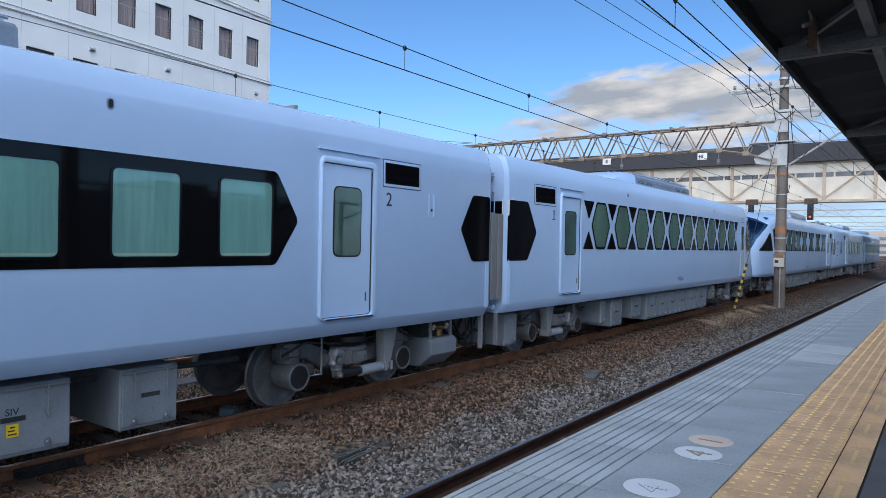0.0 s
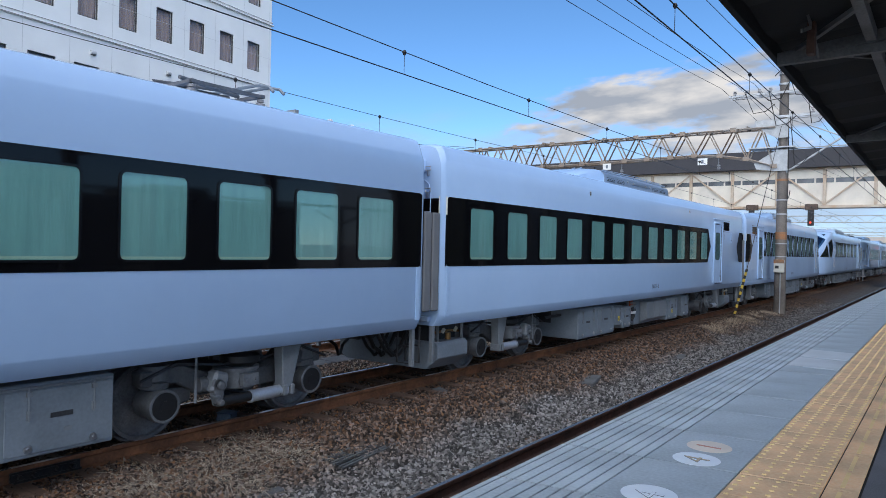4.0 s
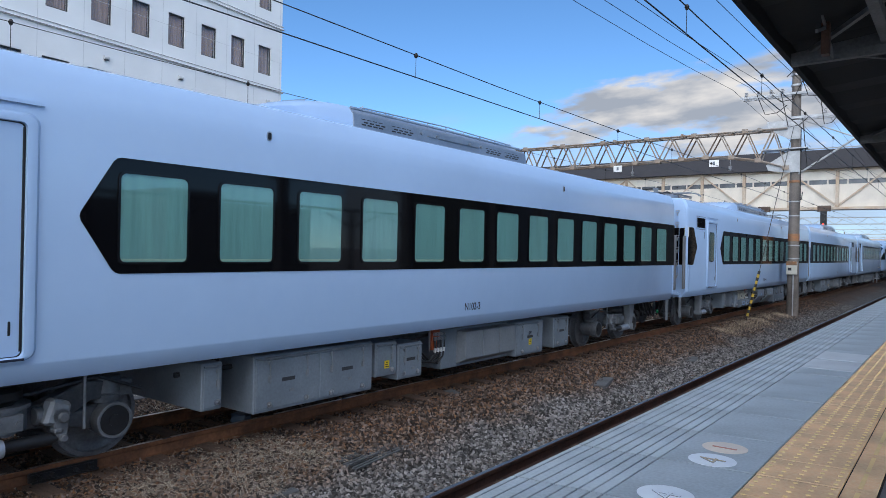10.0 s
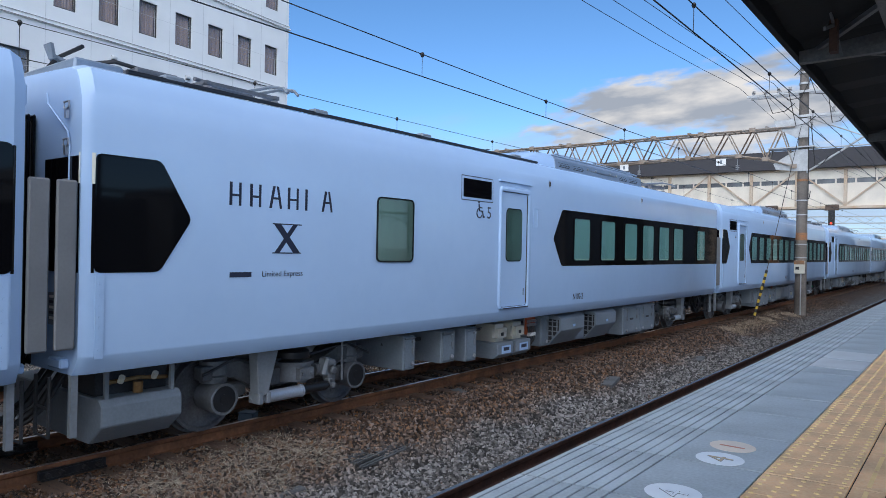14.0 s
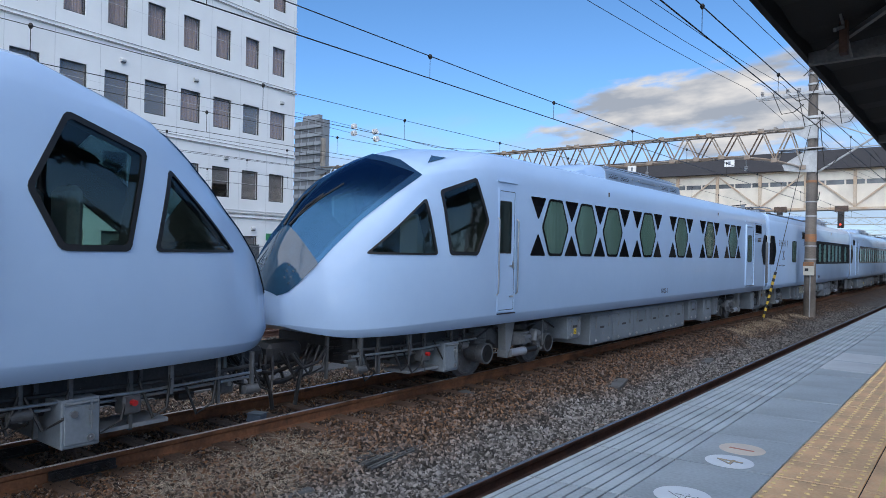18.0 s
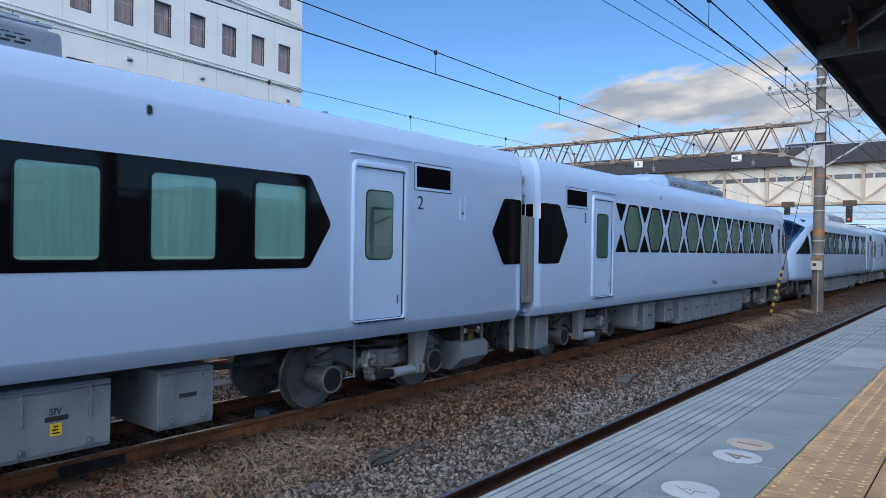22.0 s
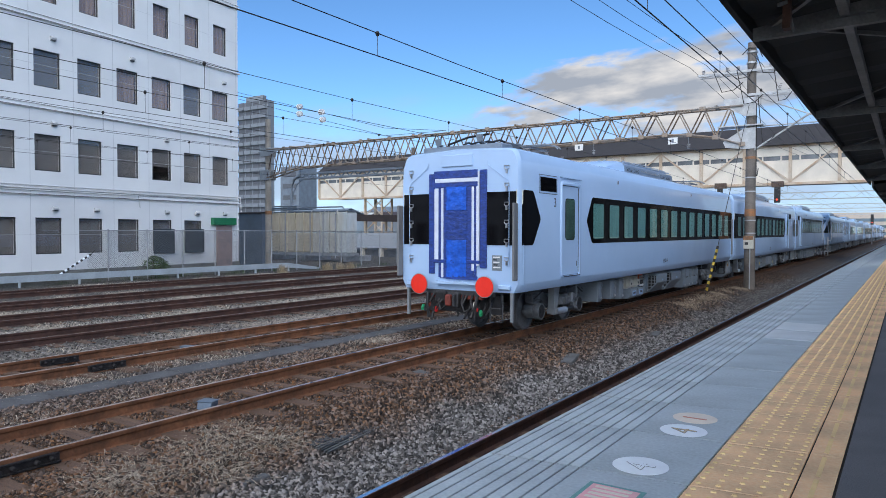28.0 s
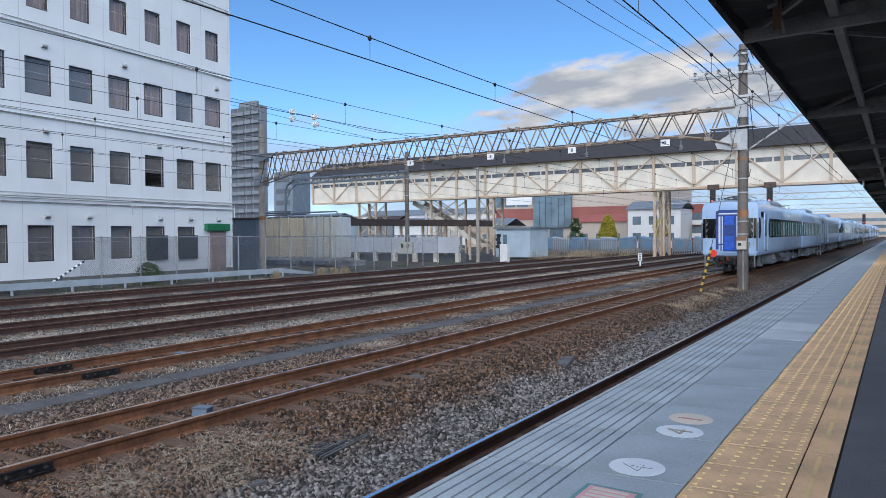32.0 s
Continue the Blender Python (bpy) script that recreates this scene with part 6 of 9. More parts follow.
def gear(car, spec):
    for kind, *a in spec:
        if kind == "box":
            crate(car, *a[:4], doors=a[4] if len(a) > 4 else 1)
        elif kind == "case":
            crate(car, *a, x=0.98, doors=3)
        elif kind == "labelled":
            b = crate(car, *a[:4], doors=1)
            y = sum(car.y(q) for q in a[:2]) / 2
            z = (a[2] + a[3]) / 2 - 0.13
            wl = Shape().box(1.197, y - 0.05, z, 1.202, y + 0.05, z + 0.11).ob("warning_label", YELLOWLABEL, b, "small yellow warning label")
            for k, (y0, y1) in enumerate(((-0.035, 0.035), (-0.035, 0.02), (-0.02, 0.02))):
                Shape().box(1.202, y + y0, z + 0.018 + 0.03 * k, 1.2035, y + y1, z + 0.03 + 0.03 * k).ob("line_of_print", RUBBER, wl)
            if a[1] - a[0] > 0.8:
                part("lettering", text_mesh("SIV", 0.085, LETTER, thin=0.001), b, at=pose(1.199, y - 0.06, z + 0.19, 90, 0, 90))
        else:
            {"tank": tank, "grille": grille_box, "cream": cream_unit, "terminal": terminal, "finned": finned}[kind](car, *a)


def add_air_conditioner(car, y0, y1):
    """A long roof unit: faired front end, slanted casing with rows of slots, and slim rails carrying cables on top."""
    ya, yb = car.y(y0), car.y(y1)
    L = abs(yb - ya)
    u = part("air_conditioner", None, car.ob, "long blue-grey rooftop air conditioner", at=pose(0, min(ya, yb), 0.05))
    Shape().prism([(-0.99, 0, 3.76), (0.99, 0, 3.76), (0.955, 0, 4.00), (0.90, 0, 4.04), (-0.90, 0, 4.04), (-0.955, 0, 4.00)], (0, L, 0)).ob("casing", ROOFGREY, u, bevel=0.012)
    Shape().prism([(-0.80, 0.03, 4.04), (0.80, 0.03, 4.04), (0.72, 0.03, 4.13), (-0.72, 0.03, 4.13)], (0, L - 0.06, 0)).ob("upper_casing", ROOFSTEEL, u, bevel=0.012)
    for s in (-1, 1):
        for g in (0.16, 0.80, L - 1.40, L - 0.76):
            vg = Shape()
            for r in range(4):
                for c in range(4):
                    x, y, z = s * (0.972 - 0.0075 * r), g + 0.12 * c + 0.05 * (r % 2), 3.85 + 0.036 * r
                    vg.box(x - 0.008, y, z, x + 0.008, y + 0.085, z + 0.020)
            vg.ob("vent_slots", RUBBER, u)
        Shape().box(min(s * 0.965, s * 0.985), 1.65, 3.90, max(s * 0.965, s * 0.985), L - 1.65, 3.915).ob("casing_seam", STEEL, u)
        for g in (1.5, 1.9, L - 1.9, L - 1.55):
            Shape().cyl((s * 0.95, g, 3.93), (s * 0.985, g, 3.93), 0.028, 8).ob("clasp", STEEL, u)
        Shape().tube([(s * 0.86, 0.05, 4.09), (s * 0.86, L / 2, 4.10), (s * 0.86, L - 0.05, 4.09)], 0.022, 6).ob("conduit", ROOFSTEEL, u)
        rail_ = Shape().tube([(s * 0.80, 0.3, 4.14), (s * 0.80, L / 2, 4.175), (s * 0.80, L - 0.3, 4.14)], 0.010, 5)
        for i in range(9):
            y = 0.35 + (L - 0.7) * i / 8
            rail_.cyl((s * 0.80, y, 4.08), (s * 0.80, y, 4.17), 0.010, 5)
        rail_.ob("safety_rail", ROOFSTEEL, u)
    for at0, sgn in ((0.0, -1),):
        fa = Shape()
        for i in range(9):
            t = i / 8
            zt = 3.87 + 0.26 * (1 - (1 - t) ** 2.2)
            yy = at0 + sgn * 1.45 * (1 - t)
            fa.v += [(-0.985, yy, 3.70), (-0.95, yy, 3.76 + (zt - 3.76) * 0.62), (-0.86, yy, 3.76 + (zt - 3.76) * 0.90), (-0.55, yy, zt), (0.55, yy, zt), (0.86, yy, 3.76 + (zt - 3.76) * 0.90), (0.95, yy, 3.76 + (zt - 3.76) * 0.62), (0.985, yy, 3.70)]
        fa.f = [(8 * j + i, 8 * j + i + 1, 8 * j + 9 + i, 8 * j + 8 + i) for j in range(8) for i in range(7)] + [tuple(range(7, -1, -1)), tuple(64 + i for i in range(8))]
        f = fa.ob("fairing", WHITE, u, smooth=40)
        for x in (0.45, 0.62):
            Shape().beam((x, -0.55, 4.115), (x, -0.95, 4.02), 0.012, 0.02).ob("fairing_seam", ROOFSTEEL, f)


def add_roof_lamp(car, y):
    for s in (1, -1):
        x = np.interp(3.42, [q[1] for q in PROFILE[1:]], [q[0] for q in PROFILE[1:]])
        Shape().prism([(s * (x - 0.01), car.y(y) + a, b) for a, b in rounded(-0.035, 3.37, 0.035, 3.48, 0.033)], (s * 0.02, 0, 0)).ob("side_lamp_bezel", STEEL, car.ob)
        Shape().prism([(s * (x + 0.008), car.y(y) + a, b) for a, b in rounded(-0.022, 3.385, 0.022, 3.465, 0.02)], (s * 0.006, 0, 0)).ob("side_lamp", RUBBER, car.ob)


def add_pantograph(car, y, sg=1):
    p = part("pantograph", None, car.ob, "folded single-arm pantograph with insulators", at=pose(0, car.y(y), 0.05))
    b = Shape()
    for a in (-0.5, 0.5):
        b.box(-0.6, a - 0.03, 4.00, 0.6, a + 0.03, 4.04)
    for a in (-0.55, 0.55):
        b.box(a - 0.03, -0.55, 4.00, a + 0.03, 0.55, 4.04)
    b.ob("base_frame", ROOFDARKGREY, p)
    for x in (-0.55, 0.55):
        for yy in (-0.5, 0.5):
            i = Shape()
            for k in range(4):
                i.cyl((x, yy, 3.80 + 0.05 * k), (x, yy, 3.83 + 0.05 * k), 0.06 - 0.015 * (k % 2), 10)
            i.ob("insulator", PORCELAIN_TRAIN, p, smooth=35)
    Shape().tube([(-0.1, 0.5, 4.07), (-0.25, -0.5, 4.12), (0, 0.55, 4.15)], 0.028, 8).ob("arm", ROOFDARKGREY, p, smooth=35)
    Shape().tube([(0.3, -0.5, 4.10), (0.1, 0.5, 4.07)], 0.025, 8).ob("thrust_rod", ROOFDARKGREY, p, smooth=35)
    for y0 in (0.45, 0.62):
        Shape().tube([(-0.86, y0, 4.04), (-0.78, y0, 4.11), (-0.55, y0, 4.16), (0.55, y0, 4.16), (0.78, y0, 4.11), (0.86, y0, 4.04)], 0.020, 6).ob("collector_strip", UNDER, p)


def add_roof_gear(car):
    """Cable boxes, cables and horns on the roof over the loose end."""
    g = Shape().box(-0.95, 0.02, 3.80, 0.95, 0.5, 3.93).ob("roof_end_plate", ROOFGREY, car.ob, bevel=0.02)
    Shape().box(0.20, 0.75, 3.82, 0.72, 1.25, 4.03).ob("cable_box", ROOFDARKGREY, car.ob, bevel=0.02)
    Shape().box(-0.1, 0.7, 3.84, 0.1, 1.3, 4.02).ob("cable_box", ROOFDARKGREY, car.ob, bevel=0.02)
    for x, z in ((0.45, 4.06), (-0.55, 4.03)):
        h = Shape().prism([(x - 0.05, 0.02, z - 0.08), (x + 0.05, 0.02, z - 0.08), (x + 0.08, -0.02, z + 0.06), (x - 0.08, -0.02, z + 0.06)], (0, 0.03, 0)).ob("air_horn", UNDER, car.ob)
        Shape().tube([(x, 0.04, z - 0.05), (x, 0.2, z - 0.10), (x, 0.25, 3.92)], 0.03).ob("horn_stem", UNDER, h)
    Shape().tube([(-0.5, 0.3, 4.0), (0.0, 0.28, 4.12), (0.5, 0.3, 4.16)], 0.022).ob("roof_cable", RUBBER, car.ob)
    for k in range(4):
        Shape().tube([(0.5 - 0.2 * k, 0.3, 3.98), (0.58 - 0.25 * k, 0.6, 4.06), (0.7 - 0.3 * k, 1.2, 3.98), (0.6 - 0.3 * k, 1.7, 3.96)], 0.022, 7).ob("roof_cable", RUBBER, car.ob)
    for k, (x, y) in enumerate(((0.8, 1.45), (0.55, 1.6), (0.85, 3.35), (0.6, 3.6))):
        i = Shape()
        for q in range(4):
            i.cyl((x - 0.1, y, 3.80 + 0.045 * q), (x - 0.1, y, 3.825 + 0.045 * q), 0.05 - 0.012 * (q % 2), 10)
        i.ob("insulator", PORCELAIN_TRAIN, car.ob, smooth=35)


PORCELAIN_TRAIN = material("brown_grey_insulator", (0.20, 0.19, 0.185), 0.35, vary=0.1)


def shrink(pts, k):
    c = (sum(p[0] for p in pts) / len(pts), sum(p[1] for p in pts) / len(pts))
    return [(c[0] + (y - c[0]) * k, c[1] + (z - c[1]) * k) for y, z in pts]


QUAD = softened([(NOSE - 2.99, 2.11), (NOSE - 2.34, 2.11), (NOSE - 2.16, 3.08), (NOSE - 2.96, 3.34), (NOSE - 3.28, 2.65)], 0.05)
TRI = softened([(NOSE - 2.08, 2.11), (NOSE - 0.92, 2.11), (NOSE - 1.90, 2.95)], 0.05)


def add_body(car, y0, y1, nose=False):
    if not nose:
        rings = []
        for y, k in ((y0 - 0.10, 0.968), (y0 - 0.06, 0.984), (y0, 1.0), (y1 + 0.10, 1.0), (y1 + 0.16, 0.984), (y1 + 0.20, 0.968)):
            rings.append([(x * k, y, z - 1.2 * (1 - k) * (z > 3.3)) for x, z in flat_section()])
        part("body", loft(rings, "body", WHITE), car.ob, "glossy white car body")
    else:
        rings = [[(x * 0.968, car.y(y0 - 0.10), z - 0.038 * (z > 3.3)) for x, z in flat_section()], [(x, car.y(y0), z) for x, z in flat_section()], [(x, car.y(NOSE - 6.0), z) for x, z in flat_section()], [(x, car.y(NOSE - 4.0), z) for x, z in section()]]
        full = lambda half, y: [(x, y, z) for x, z in half] + [(-x, y, z) for x, z in reversed(half[1:-1])]
        for d in (3.8, 3.6, 3.4, 3.2, 3.0, 2.8, 2.6, 2.4, 2.2, *reversed(BODY_D)):
            rings.append(full(nose_ring(d), car.y(NOSE - d)))
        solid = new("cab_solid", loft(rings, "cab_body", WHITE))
        room = [full([(x * 0.84, max(z - 0.06, 2.0)) for x, z in nose_ring(d)[:-1]] + [(0, nose_top(d) - 0.06)], car.y(NOSE - d)) for d in (3.45, 3.0, 2.5, 2.0, 1.6, 1.3, 1.0, 0.85)]
        cuts = [loft(room, "cab_room", CABIN)]
        for o in (QUAD, TRI):
            cuts.append(Shape().prism([(-2, car.y(y), z) for y, z in shrink(o, 0.94)], (4, 0, 0)).mesh("opening", RUBBER))
        a, b, n = screen_grid(car, 0.12, 0.05, ds=SCREEN_D[7:-1]), screen_grid(car, -0.14, 0.05, ds=SCREEN_D[7:-1]), 17
        m = len(a)
        sc = Shape()
        sc.v = [p for r in a + b for p in r]
        ring_ = [i for i in range(n)] + [j * n + n - 1 for j in range(1, m)] + [(m - 1) * n + i for i in range(n - 2, -1, -1)] + [j * n for j in range(m - 2, 0, -1)]
        sc.f = [(q + j * n + i, q + j * n + i + 1, q + (j + 1) * n + i + 1, q + (j + 1) * n + i) for q in (0, m * n) for j in range(m - 1) for i in range(n - 1)]
        sc.f += [(ring_[i], ring_[(i + 1) % len(ring_)], m * n + ring_[(i + 1) % len(ring_)], m * n + ring_[i]) for i in range(len(ring_))]
        cuts.append(sc.mesh("screen_opening", RUBBER))
        helpers = []
        for me in cuts:
            h = new("cutter", me)
            helpers.append(h)
            mod = solid.modifiers.new("cut", "BOOLEAN")
            mod.operation, mod.solver, mod.object, mod.material_mode = "DIFFERENCE", "EXACT", h, "TRANSFER"
        bpy.context.view_layer.update()
        done = bpy.data.meshes.new_from_object(solid.evaluated_get(bpy.context.evaluated_depsgraph_get()))
        for h in helpers + [solid]:
            bpy.data.objects.remove(h)
        done.shade_smooth()
        done.set_sharp_from_angle(angle=radians(24))
        part("body", done, car.ob, "glossy white car body with a long raked nose")
        a, b = sorted((car.y(NOSE - 1.5), car.y(NOSE - 0.75)))
        Shape().box(-0.85, a, 2.0, 0.85, b, 2.22).ob("driving_desk", CABIN, car.ob, bevel=0.05)
        for x in (-0.45, 0.45):
            a, b = sorted((car.y(NOSE - 2.6), car.y(NOSE - 2.45)))
            Shape().box(x - 0.24, a, 2.0, x + 0.24, b, 2.75).ob("cab_seat", UNDER, car.ob, bevel=0.06)


def add_gangway(car, y, sg, loose, bare=False):
    """The car's end with deflectors, hooks, hoses and a gangway bellows or, on a loose end, a taped tarpaulin."""
    box = lambda x0, d0, z0, x1, d1, z1: Shape().box(x0, min(y + sg * d0, y + sg * d1), z0, x1, max(y + sg * d0, y + sg * d1), z1)
    if loose:
        sheet = box(-0.42, 0, 1.20, 0.40, 0.03, 3.16).ob("end_tarpaulin", BLUETAPE, car.ob, "dark blue taped sheet over the gangway", bevel=0.012)
        for z0, z1, m in ((1.24, 2.00, BLUESHEET), (2.02, 2.58, BLUETAPE), (2.60, 3.08, BLUESHEET)):
            n_, rows_ = 9, Shape()
            rc = random.Random(int(z0 * 100))
            rows_.v = [(-0.24 + 0.48 * i / n_ + rc.uniform(-0.006, 0.006), y + sg * (0.036 + rc.uniform(0, 0.022)), z0 + (z1 - z0) * k / 14) for k in range(15) for i in range(n_ + 1)]
            rows_.f = [(k * (n_ + 1) + i, k * (n_ + 1) + i + 1, (k + 1) * (n_ + 1) + i + 1, (k + 1) * (n_ + 1) + i) for k in range(14) for i in range(n_)]
            rows_.ob("blue_sheet", m, sheet, "crumpled blue sheet", smooth=60)
        for x0, x1, z0, z1, m in ((-0.69, -0.55, 1.29, 3.36, BLUETAPE), (-0.55, -0.45, 1.56, 3.05, SHEETWHITE), (-0.45, -0.38, 1.22, 3.12, BLUETAPE), (-0.385, -0.325, 1.22, 3.06, SHEETWHITE), (-0.325, -0.24, 1.2, 3.12, BLUETAPE),
                                  (0.24, 0.35, 1.24, 3.2, BLUETAPE), (0.355, 0.41, 1.38, 3.08, SHEETWHITE), (0.41, 0.46, 1.26, 3.2, BLUETAPE), (0.465, 0.53, 1.48, 3.38, SHEETWHITE), (0.545, 0.70, 1.44, 3.40, BLUETAPE)):
            box(x0, 0.0, z0, x1, 0.038 if m == SHEETWHITE else 0.034, z1).ob("white_strip" if m == SHEETWHITE else "tape_strip", m, sheet, bevel=0.006)
        for z0, z1, x0, x1, m in ((3.25, 3.41, -0.56, 0.50, BLUETAPE), (3.17, 3.25, -0.53, 0.47, SHEETWHITE), (3.07, 3.17, -0.56, 0.50, BLUETAPE), (1.52, 1.59, -0.60, 0.70, BLUETAPE), (1.19, 1.27, -0.26, 0.50, BLUETAPE)):
            box(x0, 0.03, z0, x1, 0.044, z1).ob("white_strip" if m == SHEETWHITE else "tape_strip", m, sheet, bevel=0.006)
        box(-0.5, 0.0, 1.10, 0.6, 0.14, 1.15).ob("foot_plate", WHITE, car.ob)
        box(-0.37, 0, 3.49, 0.37, 0.03, 3.73).ob("end_plate", WHITE, car.ob, bevel=0.008)
        for s in (-1, 1):
            disc = Shape().cyl((s * 0.785, y + sg * 0.24, 1.085), (s * 0.785, y + sg * 0.25, 1.085), 0.215, 28).ob("tail_reflector", STEEL, car.ob, "round red tail reflector with a steel rim")
            Shape().cyl((s * 0.785, y + sg * 0.251, 1.085), (s * 0.785, y + sg * 0.257, 1.085), 0.20, 28).ob("disc", RED, disc)
            Shape().tube([(s * 0.74, y + sg * 0.23, 0.95), (s * 0.74, y + sg * 0.1, 0.9), (s * 0.74, y, 0.93)], 0.02).ob("stem", STEEL, disc)
            Shape().strand([(s * 0.60, y + sg * 0.2, 0.92), (s * 0.58, y + sg * 0.24, 0.7), (s * 0.55, y + sg * 0.22, 0.40)], 0.035, 8).ob("air_hose", RUBBER, car.ob)
        cp = box(-0.13, -0.1, 0.62, 0.13, 0.20, 0.94).ob("coupler", DARKMETAL, car.ob, "dark rust-stained draw coupler", bevel=0.03)
        box(-0.10, 0.20, 0.67, 0.03, 0.34, 0.90).ob("jaw", REDDARK, cp, bevel=0.03)
        box(0.05, 0.20, 0.66, 0.11, 0.30, 0.91).ob("jaw", DARKMETAL, cp, bevel=0.02)
        box(-0.46, -0.1, 0.70, -0.20, 0.16, 0.96).ob("electric_coupler", RUBBER, car.ob, bevel=0.04)
        for x, dx, dz in ((-0.36, 0.10, 0.34), (-0.24, -0.16, 0.40), (0.18, 0.14, 0.36), (0.28, -0.12, 0.44), (0.40, 0.12, 0.30), (-0.52, -0.12, 0.38)):
            Shape().strand([(x, y + sg * 0.02, 0.92), (x + dx * 0.3, y + sg * 0.20, 0.92 - dz * 0.5), (x + dx, y + sg * 0.24, 0.92 - dz), (x + dx * 1.6, y + sg * 0.12, 0.92 - dz * 0.8)], 0.024, 7).ob("air_hose", RUBBER, car.ob)
        for x, z, m in ((0.52, 0.66, REDVALVE), (0.62, 0.58, GREENVALVE), (-0.78, 0.62, GREENVALVE), (0.48, 0.74, CREAM), (-0.62, 0.70, REDDARK), (-0.44, 0.60, REDVALVE)):
            Shape().cyl((x, y + sg * 0.1, z), (x + 0.08, y + sg * 0.24, z - 0.05), 0.035, 8).ob("hose_valve", m, car.ob)
        box(-0.9, 0.0, 0.88, 0.9, 0.06, 0.97).ob("end_sill", DARKMETAL, car.ob)
        box(-0.9, -0.3, 0.5, 0.9, -0.2, 0.9).ob("end_crossbeam", DARKMETAL, car.ob)
        box(-0.62, -0.04, 0.80, 0.62, 0.05, 0.90).ob("buffer_beam", REDDARK, car.ob, "dull red buffer beam", bevel=0.01)
    else:
        bel = box(-0.46, 0, 1.02, 0.46, 0.215, 3.36).ob("gangway_bellows", RUBBER, car.ob, "black ribbed gangway bellows", bevel=0.05)
        for k in range(4):
            box(-0.50, 0.02 + 0.05 * k, 0.98, 0.50, 0.045 + 0.05 * k, 3.40).ob("rib", BLACK, bel, bevel=0.012)
        box(-0.14, 0, 0.68, 0.14, 0.215, 0.96).ob("coupler", DARKMETAL, car.ob, bevel=0.03)
    for s in (-1, 1):
        box(s * 1.385 - 0.022, 0.03, 1.22, s * 1.385 + 0.022, 0.205, 2.72).ob("end_deflector", DEFLECT, car.ob, "grey flexible side deflector", bevel=0.015)
        box(s * 1.02 - 0.33, 0.0, 1.90, s * 1.02 + 0.33, 0.012, 2.95).ob("end_black_panel", BLACK, car.ob)
        Shape().prism([(s * 1.36, y + sg * 0.006, 1.90), (s * 1.442, y - sg * 0.10, 1.90), (s * 1.43, y - sg * 0.115, 1.90), (s * 1.345, y, 1.90)], (0, 0, 0.80 if sg < 0 else 1.06)).ob("corner_black_panel", BLACK, car.ob)
        if sg < 0:
            # cream patch paints the bright reflection on the glossy black corner
            Shape().prism([(s * 1.36, y + sg * 0.008, 2.70), (s * 1.444, y - sg * 0.10, 2.70), (s * 1.43, y - sg * 0.115, 2.70), (s * 1.345, y, 2.70)], (0, 0, 0.28)).ob("corner_cream_panel", PALECREAM, car.ob, "pale cream reflection painted on the black corner panel")

        for z in (1.57, 1.93, 2.30, 2.65, 3.02, 3.36):
            hook = box(s * 1.15 - 0.016, 0.012, z - 0.06, s * 1.15 + 0.016, 0.045, z + 0.03)
            hook.tube([(s * 1.15 + a, y + sg * 0.03, z + b) for a, b in ((-0.02, 0.02), (-0.05, 0.04), (-0.05, 0.09), (0.05, 0.09), (0.05, 0.04), (0.02, 0.02))], 0.010, 6).ob("end_hook", STEEL, car.ob)
        Shape().tube([(s * 0.72, y + sg * 0.02, 3.58), (s * 0.74, y + sg * 0.02, 3.48), (s * 1.16, y + sg * 0.02, 3.18), (s * 1.20, y + sg * 0.02, 3.05), (s * 1.20, y + sg * 0.02, 1.5)], 0.008).ob("end_conduit", WHITE, car.ob)
        if not loose and not bare:
            box(s * 1.0 - 0.09, 0, 3.36, s * 1.0 + 0.09, 0.13, 3.56).ob("end_lamp_box", WHITE, car.ob, "small white box high on the car end", bevel=0.015)
        box(s * 1.12 - 0.13, 0, 1.03, s * 1.12 + 0.13, 0.09, 1.12).ob("cock_shelf", WHITE, car.ob, bevel=0.015)
        strip_ = Shape().box(min(s * 1.436, s * 1.447), min(y - sg * 0.12, y - sg * 0.2), 1.12, max(s * 1.436, s * 1.447), max(y - sg * 0.12, y - sg * 0.2), 1.89)
        for k in range(7):
            strip_.cyl((s * 1.446, y - sg * 0.16, 1.2 + 0.1 * k), (s * 1.453, y - sg * 0.16, 1.2 + 0.1 * k), 0.011, 6)
        strip_.ob("corner_strip", WHITE, car.ob)
        Shape().box(s * 1.25 - 0.03, y - sg * 0.03 - 0.03, 0.40, s * 1.25 + 0.03, y - sg * 0.03 + 0.03, 0.97).ob("corner_bracket", UNDER2, car.ob)
    dp = box(0.82, 0.0, 1.40, 1.04, 0.014, 1.70).ob("data_plate", UNDER, car.ob)
    for k in range(5):
        box(0.85, 0.014, 1.45 + 0.05 * k, 0.85 + (0.16, 0.10, 0.14, 0.08, 0.15)[k], 0.018, 1.475 + 0.05 * k).ob("line_of_print", DARKMETAL if k % 2 else SIGNPALE, dp)
    Shape().tube([(0.85, y + sg * 0.12, 0.95), (0.85, y + sg * 0.12, 0.40), (1.12, y + sg * 0.12, 0.40), (1.12, y + sg * 0.12, 0.95)], 0.018).ob("end_ladder", DARKMETAL, car.ob)
    Shape().tube([(0.85, y + sg * 0.12, 0.66), (1.12, y + sg * 0.12, 0.66)], 0.015).ob("ladder_rung", DARKMETAL, car.ob)
    for x, r in ((0.45, 0.035), (0.66, 0.03), (-0.5, 0.03), (0.3, 0.025), (0.76, 0.025)):
        Shape().tube([(x, y - sg * 0.2, 0.93), (x, y + sg * 0.02, 0.60), (x, y + sg * 0.14, 0.42 + 0.1 * r / 0.03), (x, y + sg * 0.21, 0.40 + 0.1 * x)], r, 7).ob("jumper_hose", RUBBER, car.ob)


